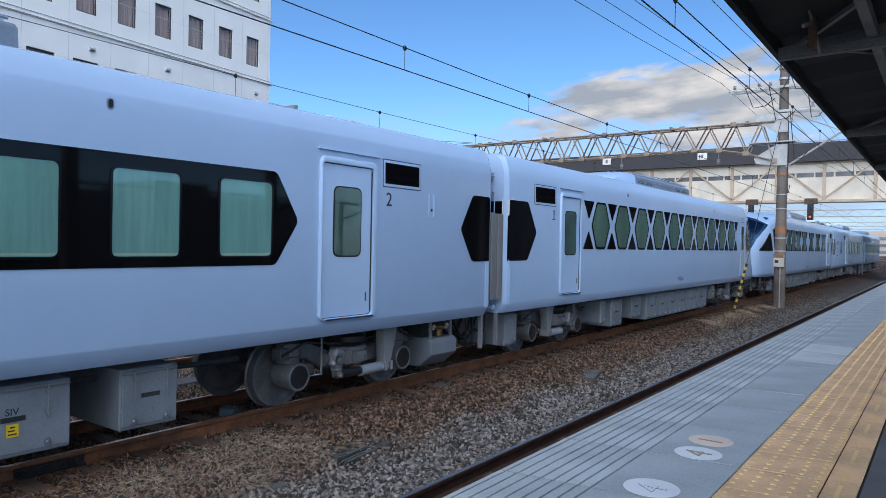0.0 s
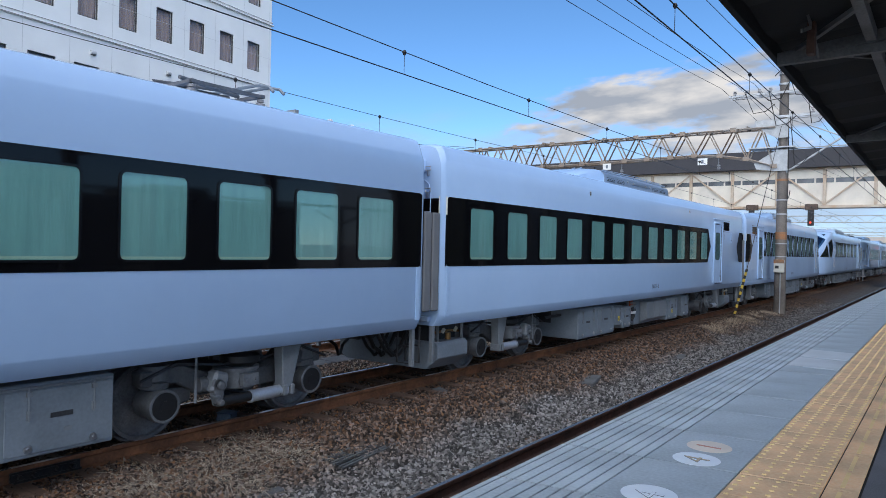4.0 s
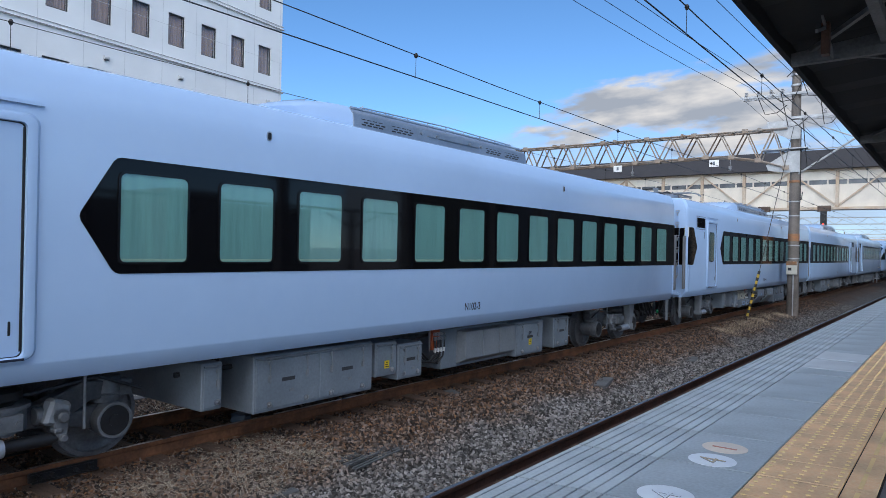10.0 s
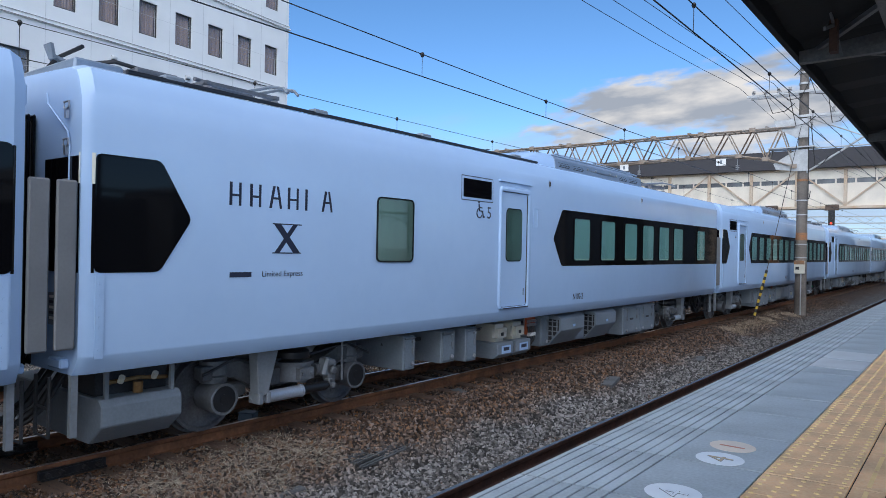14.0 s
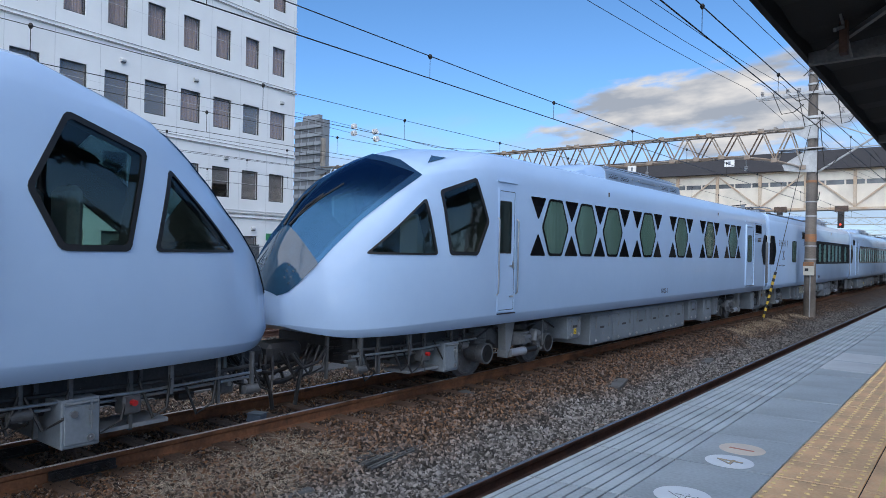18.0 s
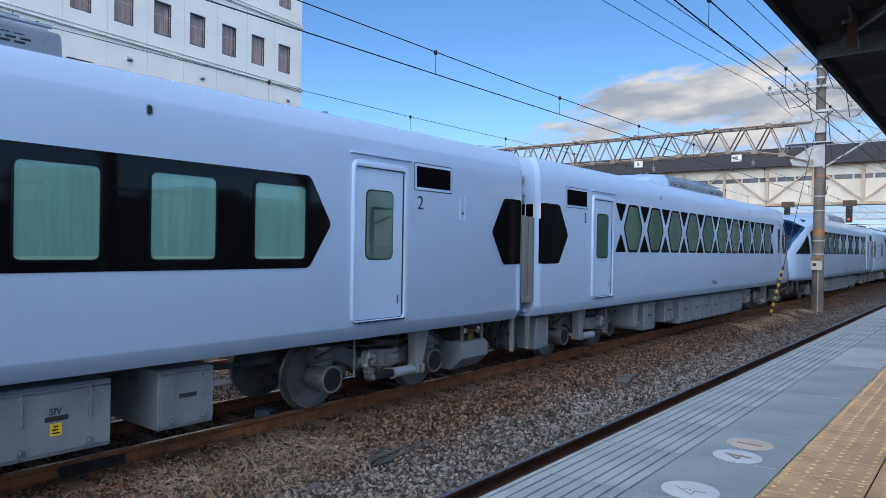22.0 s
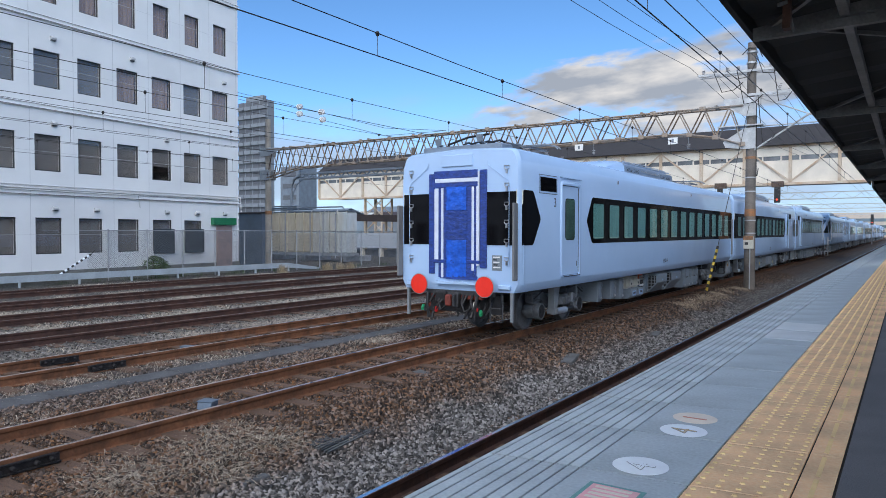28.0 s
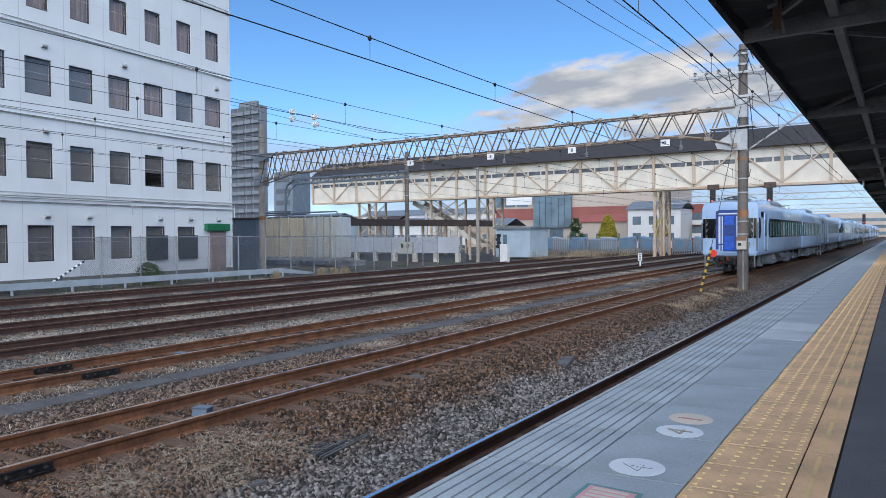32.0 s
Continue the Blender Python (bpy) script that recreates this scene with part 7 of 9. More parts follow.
REDVALVE = material("red_valve", (0.5, 0.02, 0.02), 0.4)
GREENVALVE = material("green_valve", (0.02, 0.30, 0.12), 0.4)
REDDARK = material("dull_red_primer", (0.16, 0.030, 0.020), 0.7, vary=0.2)
DEFLECT = material("grey_rubber_sheet", (0.17, 0.175, 0.18), 0.6, vary=0.06)


def middle_car(label, digit, number, spec, rear_hex=False, front_hex=False, loose=False):
    car = Car(label)
    add_body(car, 0.0, BODY)
    if rear_hex:
        car.panel("black_end_panel", hexed(0.004, rear_hex, False, True), BLACK)
    if front_hex:
        car.panel("black_end_panel", hexed(front_hex, BODY + 0.096, True, False), BLACK)
    b0, b1, c0, c1 = spec["band"]
    car.panel("window_band", hexed(b0, b1, c0, c1), BLACK, label="black window band")
    for c in spec["windows"]:
        add_window(car, c)
    for d0, d1, disp, ny in spec["doors"]:
        add_door(car, d0, d1, digit, disp, ny)
    letter(car, number, spec["number"], 1.235, 0.165, "car_number")
    add_bogie(car, 2.75, 1)
    add_bogie(car, 16.2, -1)
    add_gangway(car, -0.10, -1, loose, digit == "5")
    add_gangway(car, BODY + 0.20, 1, False)
    for a in spec.get("units", ()):
        add_air_conditioner(car, *a)
    for a in spec.get("lamps", (9.0,)):
        add_roof_lamp(car, a)
    gear(car, spec["gear"])
    pipes(car, 4.6, 14.4)
    return car


def hexagon(c, w=1.0, z0=2.12, z1=3.16):
    return softened([(c - w / 2, (z0 + z1) / 2), (c - w * 0.24, z0), (c + w * 0.24, z0), (c + w / 2, (z0 + z1) / 2), (c + w * 0.24, z1), (c - w * 0.24, z1)], 0.05)


def pleated(car, pts):
    """A curtain in upright pleats that fills an outline."""
    y0, y1, n = min(p[0] for p in pts), max(p[0] for p in pts), 34
    for s in (1, -1):
        sh = Shape()
        for i in range(n + 1):
            y = y0 + 0.002 + (y1 - y0 - 0.004) * i / n
            zs = [za + (zb - za) * (y - ya) / (yb - ya) for (ya, za), (yb, zb) in zip(pts, pts[1:] + pts[:1]) if (ya - y) * (yb - y) < 0]
            x = s * (car.x_at(y, 2.6, False) + (0.004 if i % 2 else 0.014))
            sh.v += [(x, car.y(y), min(zs)), (x, car.y(y), max(zs))]
        sh.f = [(2 * i, 2 * i + 2, 2 * i + 3, 2 * i + 1) for i in range(n)]
        sh.ob("curtain", CURTAIN, car.ob)


def cab_car(label, digit, number, hexes, tris, door, disp, num_y, turned):
    car = Car(label, turned=turned)
    add_body(car, -0.10 if turned else 0.0, NOSE, True)
    car.panel("black_end_panel", hexed(-0.096, 0.507, False, True) if turned else hexed(0.004, 1.018, False, True), BLACK)
    add_door(car, door[0], door[1], digit, disp, num_y)
    for c in hexes:
        h = hexagon(c)
        car.surround("window_frame", h, shrink(h, 0.91), FRAMEBLACK, 0.002, 0.012, nose=False)
        car.panel("window_back", shrink(h, 0.95), RUBBER, 0.0, 0.003)
        pleated(car, shrink(h, 0.93))
        car.panel("window_pane", shrink(h, 0.92), PANE, 0.018, 0.003)
    for c in tris:
        car.panel("black_triangle", softened([(c - 0.27, 3.16), (c + 0.27, 3.16), (c, 2.76)], 0.03), BLACK)
        car.panel("black_triangle", softened([(c - 0.27, 2.12), (c, 2.52), (c + 0.27, 2.12)], 0.03), BLACK)
    # cab door, cab windows and windscreen
    y0, y1 = NOSE - 4.04, NOSE - 3.57
    car.surround("cab_door_frame", rounded(y0 - 0.035, 1.18, y1 + 0.03, 3.22, 0.02), rounded(y0, 1.21, y1, 3.185, 0.02), WHITE, -0.005, 0.02)
    car.surround("door_gap", rounded(y0, 1.21, y1, 3.185, 0.02), rounded(y0 + 0.012, 1.22, y1 - 0.014, 3.175, 0.02), LETTER, -0.002, 0.006)
    d = car.panel("cab_door", rounded(y0 + 0.01, 1.22, y1 - 0.012, 3.18, 0.02), WHITE, -0.003, 0.006)
    t = car.last
    car.panel("door_glass_seal", rounded(y0 + 0.10, 2.15, y1 - 0.015, 3.02, 0.02), RUBBER, 0.004, 0.004, d, twin=t)
    car.panel("door_pane", rounded(y0 + 0.12, 2.17, y1 - 0.03, 3.0, 0.02), PANE, 0.009, 0.003, d, twin=t)
    car.panel("door_handle", rounded(y0 + 0.03, 1.90, y0 + 0.06, 2.02, 0.01), STEEL, 0.004, 0.02, d, "steel door handle", twin=t)
    car.panel("door_handle", rounded(y0 + 0.03, 1.93, y0 + 0.16, 1.955, 0.01), STEEL, 0.02, 0.012, d, twin=t)
    car.panel("door_latch", rounded(y0 + 0.03, 1.42, y0 + 0.13, 1.445, 0.01), STEEL, 0.004, 0.016, d, twin=t)
    car.panel("threshold", [(y0 - 0.03, 1.145), (y1 + 0.03, 1.145), (y1 + 0.03, 1.165), (y0 - 0.03, 1.165)], LETTER, 0.004, 0.02, d, twin=t)
    car.panel("rain_gutter", [(y0 - 0.06, 3.325), (y1 + 0.06, 3.325), (y1 + 0.05, 3.35), (y0 - 0.05, 3.35)], WHITE, -0.02, 0.045)
    for yy in (y0 - 0.065, y1 + 0.045):
        for s in (1, -1):
            Shape().tube([(s * 1.445, car.y(yy), 1.47), (s * 1.475, car.y(yy), 1.50), (s * 1.475, car.y(yy), 2.70), (s * 1.445, car.y(yy), 2.73)], 0.014, 8).ob("grab_rail", STEEL, car.ob, "polished steel grab rail")
    for o in (QUAD, TRI):
        fine = []
        for (ya, za), (yb, zb) in zip(o, o[1:] + o[:1]):
            k = max(1, int(math.hypot(yb - ya, zb - za) / 0.12))
            fine += [(ya + (yb - ya) * i / k, za + (zb - za) * i / k) for i in range(k)]
        car.surround("cab_window_seal", fine, shrink(fine, 0.90), RUBBER, 0.002, 0.012, nose=True)
        car.panel("cab_window", shrink(o, 0.93), CABGLASS, -0.004, nose=True)
    # windscreen on the upper face of the nose
    n = 17
    rows = screen_grid(car, 0.022)
    for name, lo, hi, m in (("lamp_panel", 0, 8, SCREEN), ("windscreen", 7, len(rows), SCREENGLASS)):
        ws = Shape()
        ws.v = [q for r in rows[lo:hi] for q in r]
        ws.f = [(j * n + i, j * n + i + 1, (j + 1) * n + i + 1, (j + 1) * n + i) for j in range(hi - lo - 1) for i in range(n - 1)]
        ws.ob(name, m, car.ob, "blue raked windscreen" if hi > 8 else "dark blue lamp panel below the windscreen", smooth=60)
    for s in (-1, 1):
        arm = [(s * x, car.y(NOSE - d_), nose_z(d_, x) + 0.05) for x, d_ in ((0.06, 0.36), (0.12, 0.6), (0.2, 0.85))]
        w = Shape().tube(arm, 0.014, 6).ob("wiper_arm", RUBBER, car.ob)
        Shape().tube([(s * x, car.y(NOSE - d_), nose_z(d_, x) + 0.03) for x, d_ in ((0.10, 0.5), (0.2, 0.8), (0.3, 1.15))], 0.012, 6).ob("wiper_blade", RUBBER, w)
        tri_ = [(s * x, car.y(NOSE - d_), nose_z(d_, x) + 0.01) for x, d_ in ((1.02, 2.2), (0.80, 2.55), (1.06, 2.6))]
        Shape().add(tri_, [(0, 1, 2)]).ob("roof_window", SCREEN, car.ob)
    for x in (-0.3, 0.3):
        for k in range(6):
            d_ = 0.10 + 0.035 * (k % 3)
            xx = x + 0.09 * (k // 3)
            Shape().cyl((xx, car.y(NOSE - d_), nose_z(d_, xx) + 0.01), (xx, car.y(NOSE - d_ + 0.012), nose_z(d_, xx) + 0.032), 0.013, 8).ob("headlamp", STEEL, car.ob)
    letter(car, number, 9.57 if not turned else 10.1, 1.235, 0.165, "car_number")
    add_bogie(car, car.y(2.75), 1 if not turned else -1)
    add_bogie(car, car.y(16.0), -1 if not turned else 1)
    add_gangway(car, car.y(-0.20 if turned else -0.10), 1 if turned else -1, False)
    add_air_conditioner(car, *((7.6, 12.4) if turned else (7.3, 12.0)))
    for a in (5.6, 13.2):
        add_roof_lamp(car, a)
    gear(car, [("box", 0.35, 0.78, 0.32, 0.9), ("box", 4.7, 4.95, 0.38, 0.9), ("box", 5.3, 5.98, 0.25, 0.9), ("box", 6.65, 7.28, 0.35, 0.9), ("box", 7.7, 11.2, 0.23, 0.9, 4), ("box", 11.2, 12.3, 0.23, 0.9), ("box", 12.36, 13.45, 0.24, 0.9),
               ("labelled", 13.9, 14.45, 0.45, 0.9), ("box", 18.1, 18.45, 0.3, 0.75)])
    pipes(car, 4.6, 14.0)
    pipes(car, 17.6, 20.2, 5)
    # brackets, valves, hoses and cables under the nose
    rng = random.Random(5)
    for k in range(15):
        yk, x = car.y(17.6 + 0.2 * k), (0.72, 1.06, 0.88, 1.12, 0.66)[k % 5]
        low = rng.uniform(0.34, 0.66)
        Shape().box(x - 0.022, yk - 0.018, low, x + 0.022, yk + 0.018, 0.98).ob("hanger_bracket", BOGIEGREY if k % 4 else BOGIELIGHT, car.ob)
        if k % 3 == 0:
            v = Shape().box(x - 0.14, yk - 0.09, 0.50, x + 0.05, yk + 0.10, 0.70).ob("valve_box", BOGIEGREY, car.ob, bevel=0.02)
            Shape().cyl((x + 0.05, yk, 0.62), (x + 0.11, yk, 0.62), 0.03, 8).ob("valve_handle", REDVALVE if k == 6 else STEEL, v)
        elif k % 3 == 1:
            Shape().cyl((x, yk - 0.10, low + 0.06), (x, yk + 0.10, low + 0.06), 0.055, 10).ob("air_filter", BOGIEGREY if k % 2 else DARKMETAL, car.ob, bevel=0.01)
        drop = rng.uniform(0.30, 0.52)
        y2 = yk + rng.choice((-1, 1)) * rng.uniform(0.25, 0.5)
        Shape().strand([(x, yk, 0.86), (x + 0.05, yk + (y2 - yk) * 0.25, 0.86 - drop * 0.8), (x + 0.03, yk + (y2 - yk) * 0.7, 0.86 - drop), (x - 0.08, y2, 0.80)], 0.016, 6).ob("cable_loop", RUBBER, car.ob)
    for z, x, r in ((0.80, 1.02, 0.022), (0.74, 1.10, 0.016), (0.66, 0.96, 0.018)):
        a, b = sorted((car.y(17.5), car.y(NOSE - 0.6)))
        Shape().tube([(x, a, z), (x, (a + b) / 2, z - 0.03), (x, b, z)], r, 7).ob("brake_pipe", STEEL if r < 0.02 else DARKMETAL, car.ob)
    Shape().box(-0.84, min(car.y(17.6), car.y(NOSE - 0.9)), 0.56, 0.84, max(car.y(17.6), car.y(NOSE - 0.9)), 0.95).ob("nose_underframe", DARKMETAL, car.ob, bevel=0.04)
    a, b = sorted((car.y(18.3), car.y(19.2)))
    Shape().box(0.62, a, 0.36, 1.08, b, 0.40).ob("step_plate", UNDER2, car.ob)
    for x, d_ in ((0.35, 0.1), (0.5, 0.0), (-0.4, 0.05), (0.2, 0.15)):
        Shape().tube([(x, car.y(NOSE - 0.75), 0.78), (x, car.y(NOSE - 0.35), 0.62), (x, car.y(NOSE - 0.05), 0.45 + d_), (x, car.y(NOSE + 0.2), 0.42 + d_)], 0.03, 7).ob("jumper_hose", RUBBER, car.ob)
    Shape().strand([(0.6, car.y(NOSE - 0.2), 0.7), (0.62, car.y(NOSE - 0.1), 0.4), (0.62, car.y(NOSE - 0.05), 0.12)], 0.028, 7).ob("air_hose", RUBBER, car.ob)
    for x, dz in ((0.42, 0.30), (0.52, 0.42), (-0.45, 0.36), (0.30, 0.48), (0.66, 0.24)):
        Shape().strand([(x, car.y(NOSE - 0.55), 0.84), (x + 0.04, car.y(NOSE - 0.35), 0.84 - dz * 0.8), (x + 0.02, car.y(NOSE - 0.12), 0.84 - dz), (x - 0.1, car.y(NOSE - 0.02), 0.78)], 0.024, 7).ob("cable_loop", RUBBER, car.ob)
    Shape().box(-0.25, min(car.y(NOSE - 0.5), car.y(NOSE + 0.1)), 0.60, 0.25, max(car.y(NOSE - 0.5), car.y(NOSE + 0.1)), 0.88).ob("coupler", DARKMETAL, car.ob, bevel=0.06)
    Shape().cyl((0, car.y(NOSE - 0.1), 0.72), (0, car.y(NOSE + 0.25), 0.72), 0.13, 12).ob("coupler_head", UNDER, car.ob)
    return car


SCREEN = material("blue_black_windscreen", (0.020, 0.060, 0.11), 0.05, vary=0.1, spec=0.7)

TRAILER_GEAR = [("box", 4.6, 4.86, 0.4, 0.9), ("box", 5.5, 5.85, 0.4, 0.9), ("box", 6.15, 6.45, 0.35, 0.9), ("cream", 7.12, 7.64), ("cream", 7.72, 8.24), ("terminal", 8.6), ("case", 8.95, 12.2, 0.3, 0.9),
                ("grille", 9.25, 10.3, 0.3), ("grille", 10.85, 11.9, 0.28), ("box", 12.5, 14.5, 0.24, 0.9, 2)]
MOTOR_GEAR = [("box", 4.66, 4.92, 0.38, 0.9), ("box", 5.35, 7.35, 0.23, 0.9, 2), ("labelled", 7.42, 7.86, 0.38, 0.86), ("box", 7.9, 8.45, 0.28, 0.8), ("terminal", 9.15), ("finned", 9.58, 11.15, 0.25), ("labelled", 11.2, 12.2, 0.25, 0.88), ("box", 12.67, 13.3, 0.27, 0.88)]

car3 = middle_car("white train car, loose end taped in blue, black window band", "3", "N102-4",
                  {"band": (3.20, BODY + 0.096, True, False), "windows": [3.92 + 1.081 * k for k in range(14)], "doors": [(1.78, 2.73, (0.715, 1.59), 1.41)], "number": 9.3,
                   "units": [(7.1, 11.85)], "lamps": (5.3, 12.5),
                   "gear": TRAILER_GEAR}, rear_hex=0.785, loose=True)
car2 = middle_car("white train car with black window band and pointed end panel", "2", "N102-5",
                  {"band": (0.004, 14.71, False, True), "windows": [0.99 + 1.178 * k for k in range(12)], "doors": [(15.08, 16.02, (16.23, 17.08), 16.30)], "number": 9.3,
                   "units": [(7.1, 11.8)], "lamps": (5.3, 12.4),
                   "gear": MOTOR_GEAR[1:] + [("tank", 0.25, 1.1), ("tank", 17.8, 18.5)]}, front_hex=18.12)
car1 = cab_car("white limited-express end car with hexagonal windows and raked nose", "1", "N102-6", [4.0 + 1.28 * k for k in range(10)], [3.36 + 1.28 * k for k in range(11)],
               (2.03, 2.92), (0.92, 1.81), 1.65, False)
car4 = middle_car("white train car with one door and long black window band", "4", "N102-3",
                  {"band": (3.20, BODY + 0.096, True, False), "windows": [3.93 + 1.081 * k for k in range(14)], "doors": [(1.81, 2.77, (0.74, 1.60), 1.42)], "number": 9.19,
                   "units": [(7.1, 11.8)], "lamps": (5.3, 12.5),
                   "gear": MOTOR_GEAR}, rear_hex=0.80)
car5 = middle_car("white train car with short black window band and dark lettering bars", "5", "N102-2",
                  {"band": (8.56, BODY + 0.096, True, False), "windows": [9.75, 11.0, 12.25, 13.32, 14.4, 15.47, 17.4], "doors": [(6.71, 7.60, (5.605, 6.485), 6.31)], "number": 9.41,
                   "units": [(9.43, 14.0)], "lamps": (8.4, 12.9),
                   "gear": TRAILER_GEAR + [("tank", 0.25, 1.10)]}, rear_hex=0.976)
car2.surround("cock_frame", rounded(17.275, 2.58, 17.415, 2.93, 0.02), rounded(17.29, 2.595, 17.40, 2.915, 0.015), WHITE, -0.005, 0.014)
car2.panel("cock_handle", rounded(17.325, 2.66, 17.365, 2.70, 0.008), RUBBER, 0.002, 0.006)
car5.surround("cock_frame", rounded(7.814, 2.585, 7.962, 2.945, 0.02), rounded(7.829, 2.60, 7.947, 2.93, 0.015), WHITE, -0.005, 0.014)
add_window(car5, 4.08, 0.76, curtain=True)
for k, w in enumerate((0.15, 0.15, 0.18, 0.16, 0.05, 0.18)):
    y = 1.42 + 0.262 * k
    lean = 0.05 if k in (2, 5) else 0.0
    car5.panel("brand_mark", [(y, 2.60), (y + 0.035, 2.60), (y + 0.035 + lean, 2.85), (y + lean, 2.85)], LETTER, 0.001, 0.003)
    if w > 0.1:
        car5.panel("brand_mark", [(y + w - 0.03, 2.60), (y + w, 2.60), (y + w - lean, 2.85), (y + w - 0.03 - lean, 2.85)], LETTER, 0.001, 0.003)
        car5.panel("brand_mark", [(y + 0.03, 2.70), (y + w - 0.02, 2.70), (y + w - 0.02, 2.725), (y + 0.03, 2.725)], LETTER, 0.001, 0.003)
car5.panel("brand_mark", [(2.03, 2.10), (2.10, 2.10), (2.36, 2.42), (2.29, 2.42)], LETTER, 0.001, 0.003)
car5.panel("brand_mark", [(2.30, 2.10), (2.40, 2.10), (2.12, 2.42), (2.02, 2.42)], LETTER, 0.001, 0.0036)
for z in (2.09, 2.42):
    car5.panel("brand_mark", [(2.0, z), (2.42, z), (2.42, z + 0.012), (2.0, z + 0.012)], LETTER, 0.001, 0.003)
car5.panel("brand_mark", [(1.44, 1.83), (1.72, 1.83), (1.72, 1.885), (1.44, 1.885)], LETTER, 0.001, 0.003)
letter(car5, "Limited Express", 1.86, 1.83, 0.092, "lettering")
sym = Shape()
for pts, r in (([(6.10 + 0.075 * math.cos(radians(a)), 2.765 + 0.075 * math.sin(radians(a))) for a in range(100, 370, 30)], 0.011), ([(6.08, 2.91), (6.10, 2.80), (6.18, 2.80), (6.21, 2.70), (6.24, 2.71)], 0.013), ([(6.09, 2.86), (6.17, 2.85)], 0.010)):
    for s in (1, -1):
        sym.strand([(s * 1.437, y, z) for y, z in pts], r, 6)
sym.cyl((1.436, 6.08, 2.94), (1.44, 6.08, 2.94), 0.022, 10).cyl((-1.436, 6.08, 2.94), (-1.44, 6.08, 2.94), 0.022, 10)
sym.ob("access_symbol", LETTER, car5.ob)
for s in (1, -1):
    Shape().tube([(s * 1.2, 0.4, 3.83), (s * 1.2, 4.5, 3.83), (s * 1.2, 8.3, 3.83)], 0.025).ob("roof_rail", RUBBER, car5.ob)
    for y in (0.9, 2.9, 5.0, 7.6):
        Shape().box(s * 1.15 - 0.07, y - 0.12, 3.80, s * 1.15 + 0.07, y + 0.12, 3.89).ob("rail_fitting", UNDER, car5.ob, bevel=0.02)
add_pantograph(car5, 2.2)
add_pantograph(car3, 2.4)
add_roof_gear(car3)
add_roof_gear(car5)
add_pantograph(car5, 16.2)
add_pantograph(car3, 16.2)
car6 = cab_car("white limited-express end car with compartment windows and raked nose", "6", "N102-1", [15.5, 14.25, 13.0, 11.05, 8.75, 6.38, 4.05],
               [16.13, 14.87, 13.62, 12.38, 11.68, 10.42, 9.38, 8.12, 7.01, 5.75, 4.68, 3.42], (1.58, 2.55), (0.495, 1.38), 1.33, True)

car6.panel("compartment_plate", [(0.55, 2.72), (0.61, 2.70), (0.98, 2.70), (1.04, 2.72), (1.00, 2.77), (1.04, 2.82), (0.98, 2.84), (0.61, 2.84), (0.55, 2.82), (0.59, 2.77)], RUBBER, 0.001, 0.006, label="black name plate of the compartments")
part("lettering", text_mesh("Compartment", 0.072, SIGNPALE), car6.ob, at=pose(1.4445, car6.y(0.995), 2.765, 90, 0, 90))

CAB, LINK = 21.465, 20.21
OFFSET = {"102-4": 0.0, "102-5": PITCH, "102-6": 2 * PITCH, "102-1": 2 * PITCH + CAB, "102-2": 2 * PITCH + 2 * CAB, "102-3": 3 * PITCH + 2 * CAB,
          "101-4": 3 * PITCH + 2 * CAB + LINK, "101-5": 4 * PITCH + 2 * CAB + LINK, "101-6": 5 * PITCH + 2 * CAB + LINK, "101-1": 5 * PITCH + 3 * CAB + LINK,
          "101-2": 5 * PITCH + 4 * CAB + LINK, "101-3": 6 * PITCH + 4 * CAB + LINK}
CARS = {"102-4": car3.ob, "102-5": car2.ob, "102-6": car1.ob, "102-1": car6.ob, "102-2": car5.ob, "102-3": car4.ob}
for key in ("101-4", "101-5", "101-6", "101-1", "101-2", "101-3"):
    twin = CARS["102" + key[3:]]
    CARS[key] = copy_thing(twin, Matrix())
    for o in CARS[key].children_recursive:
        if o.name.startswith("car_number"):
            if ("N" + key, 0.165) not in shared:
                shared[("N" + key, 0.165)] = text_mesh("N" + key, 0.165, LETTER)
            o.data = shared[("N" + key, 0.165)]
        if o.name.startswith("wheelset"):
            AXLES.append(o)

for o in list(bpy.data.objects):
    if o.name.split(".")[0] in ("window_pane", "door_pane", "pane", "cab_window", "windscreen"):
        o.visible_shadow = False


# ---- fence, kerb and yard things ----
FENCEGREY = material("grey_fence_steel", (0.34, 0.35, 0.36), 0.5, metal=0.3, vary=0.15)
KERBPALE = material("pale_painted_guard_beam", (0.36, 0.41, 0.44), 0.55, vary=0.10, scale=1.2, fine=12)
DRYGRASS = material("dry_straw_grass", (0.36, 0.29, 0.19), 0.9, vary=0.2, scale=6, island=0.35)
SIDESTRAW = material("bleached_straw", (0.42, 0.36, 0.28), 0.9, vary=0.2, scale=6, island=0.4)
MATSTRAW = material("matted_straw", (0.52, 0.45, 0.36), 0.9, vary=0.2, scale=6, island=0.4)
PALESTRAW = material("pale_flattened_straw", (0.40, 0.32, 0.23), 0.9, vary=0.2, scale=6, island=0.4)
GREENLEAF = material("green_leaves", (0.055, 0.095, 0.030), 0.7, vary=0.25, scale=4, island=0.4)
YELLOWLEAF = material("yellow_green_leaves", (0.42, 0.36, 0.04), 0.7, vary=0.25, scale=4, island=0.35)
BARK = material("bark", (0.10, 0.075, 0.055), 0.9, vary=0.2)


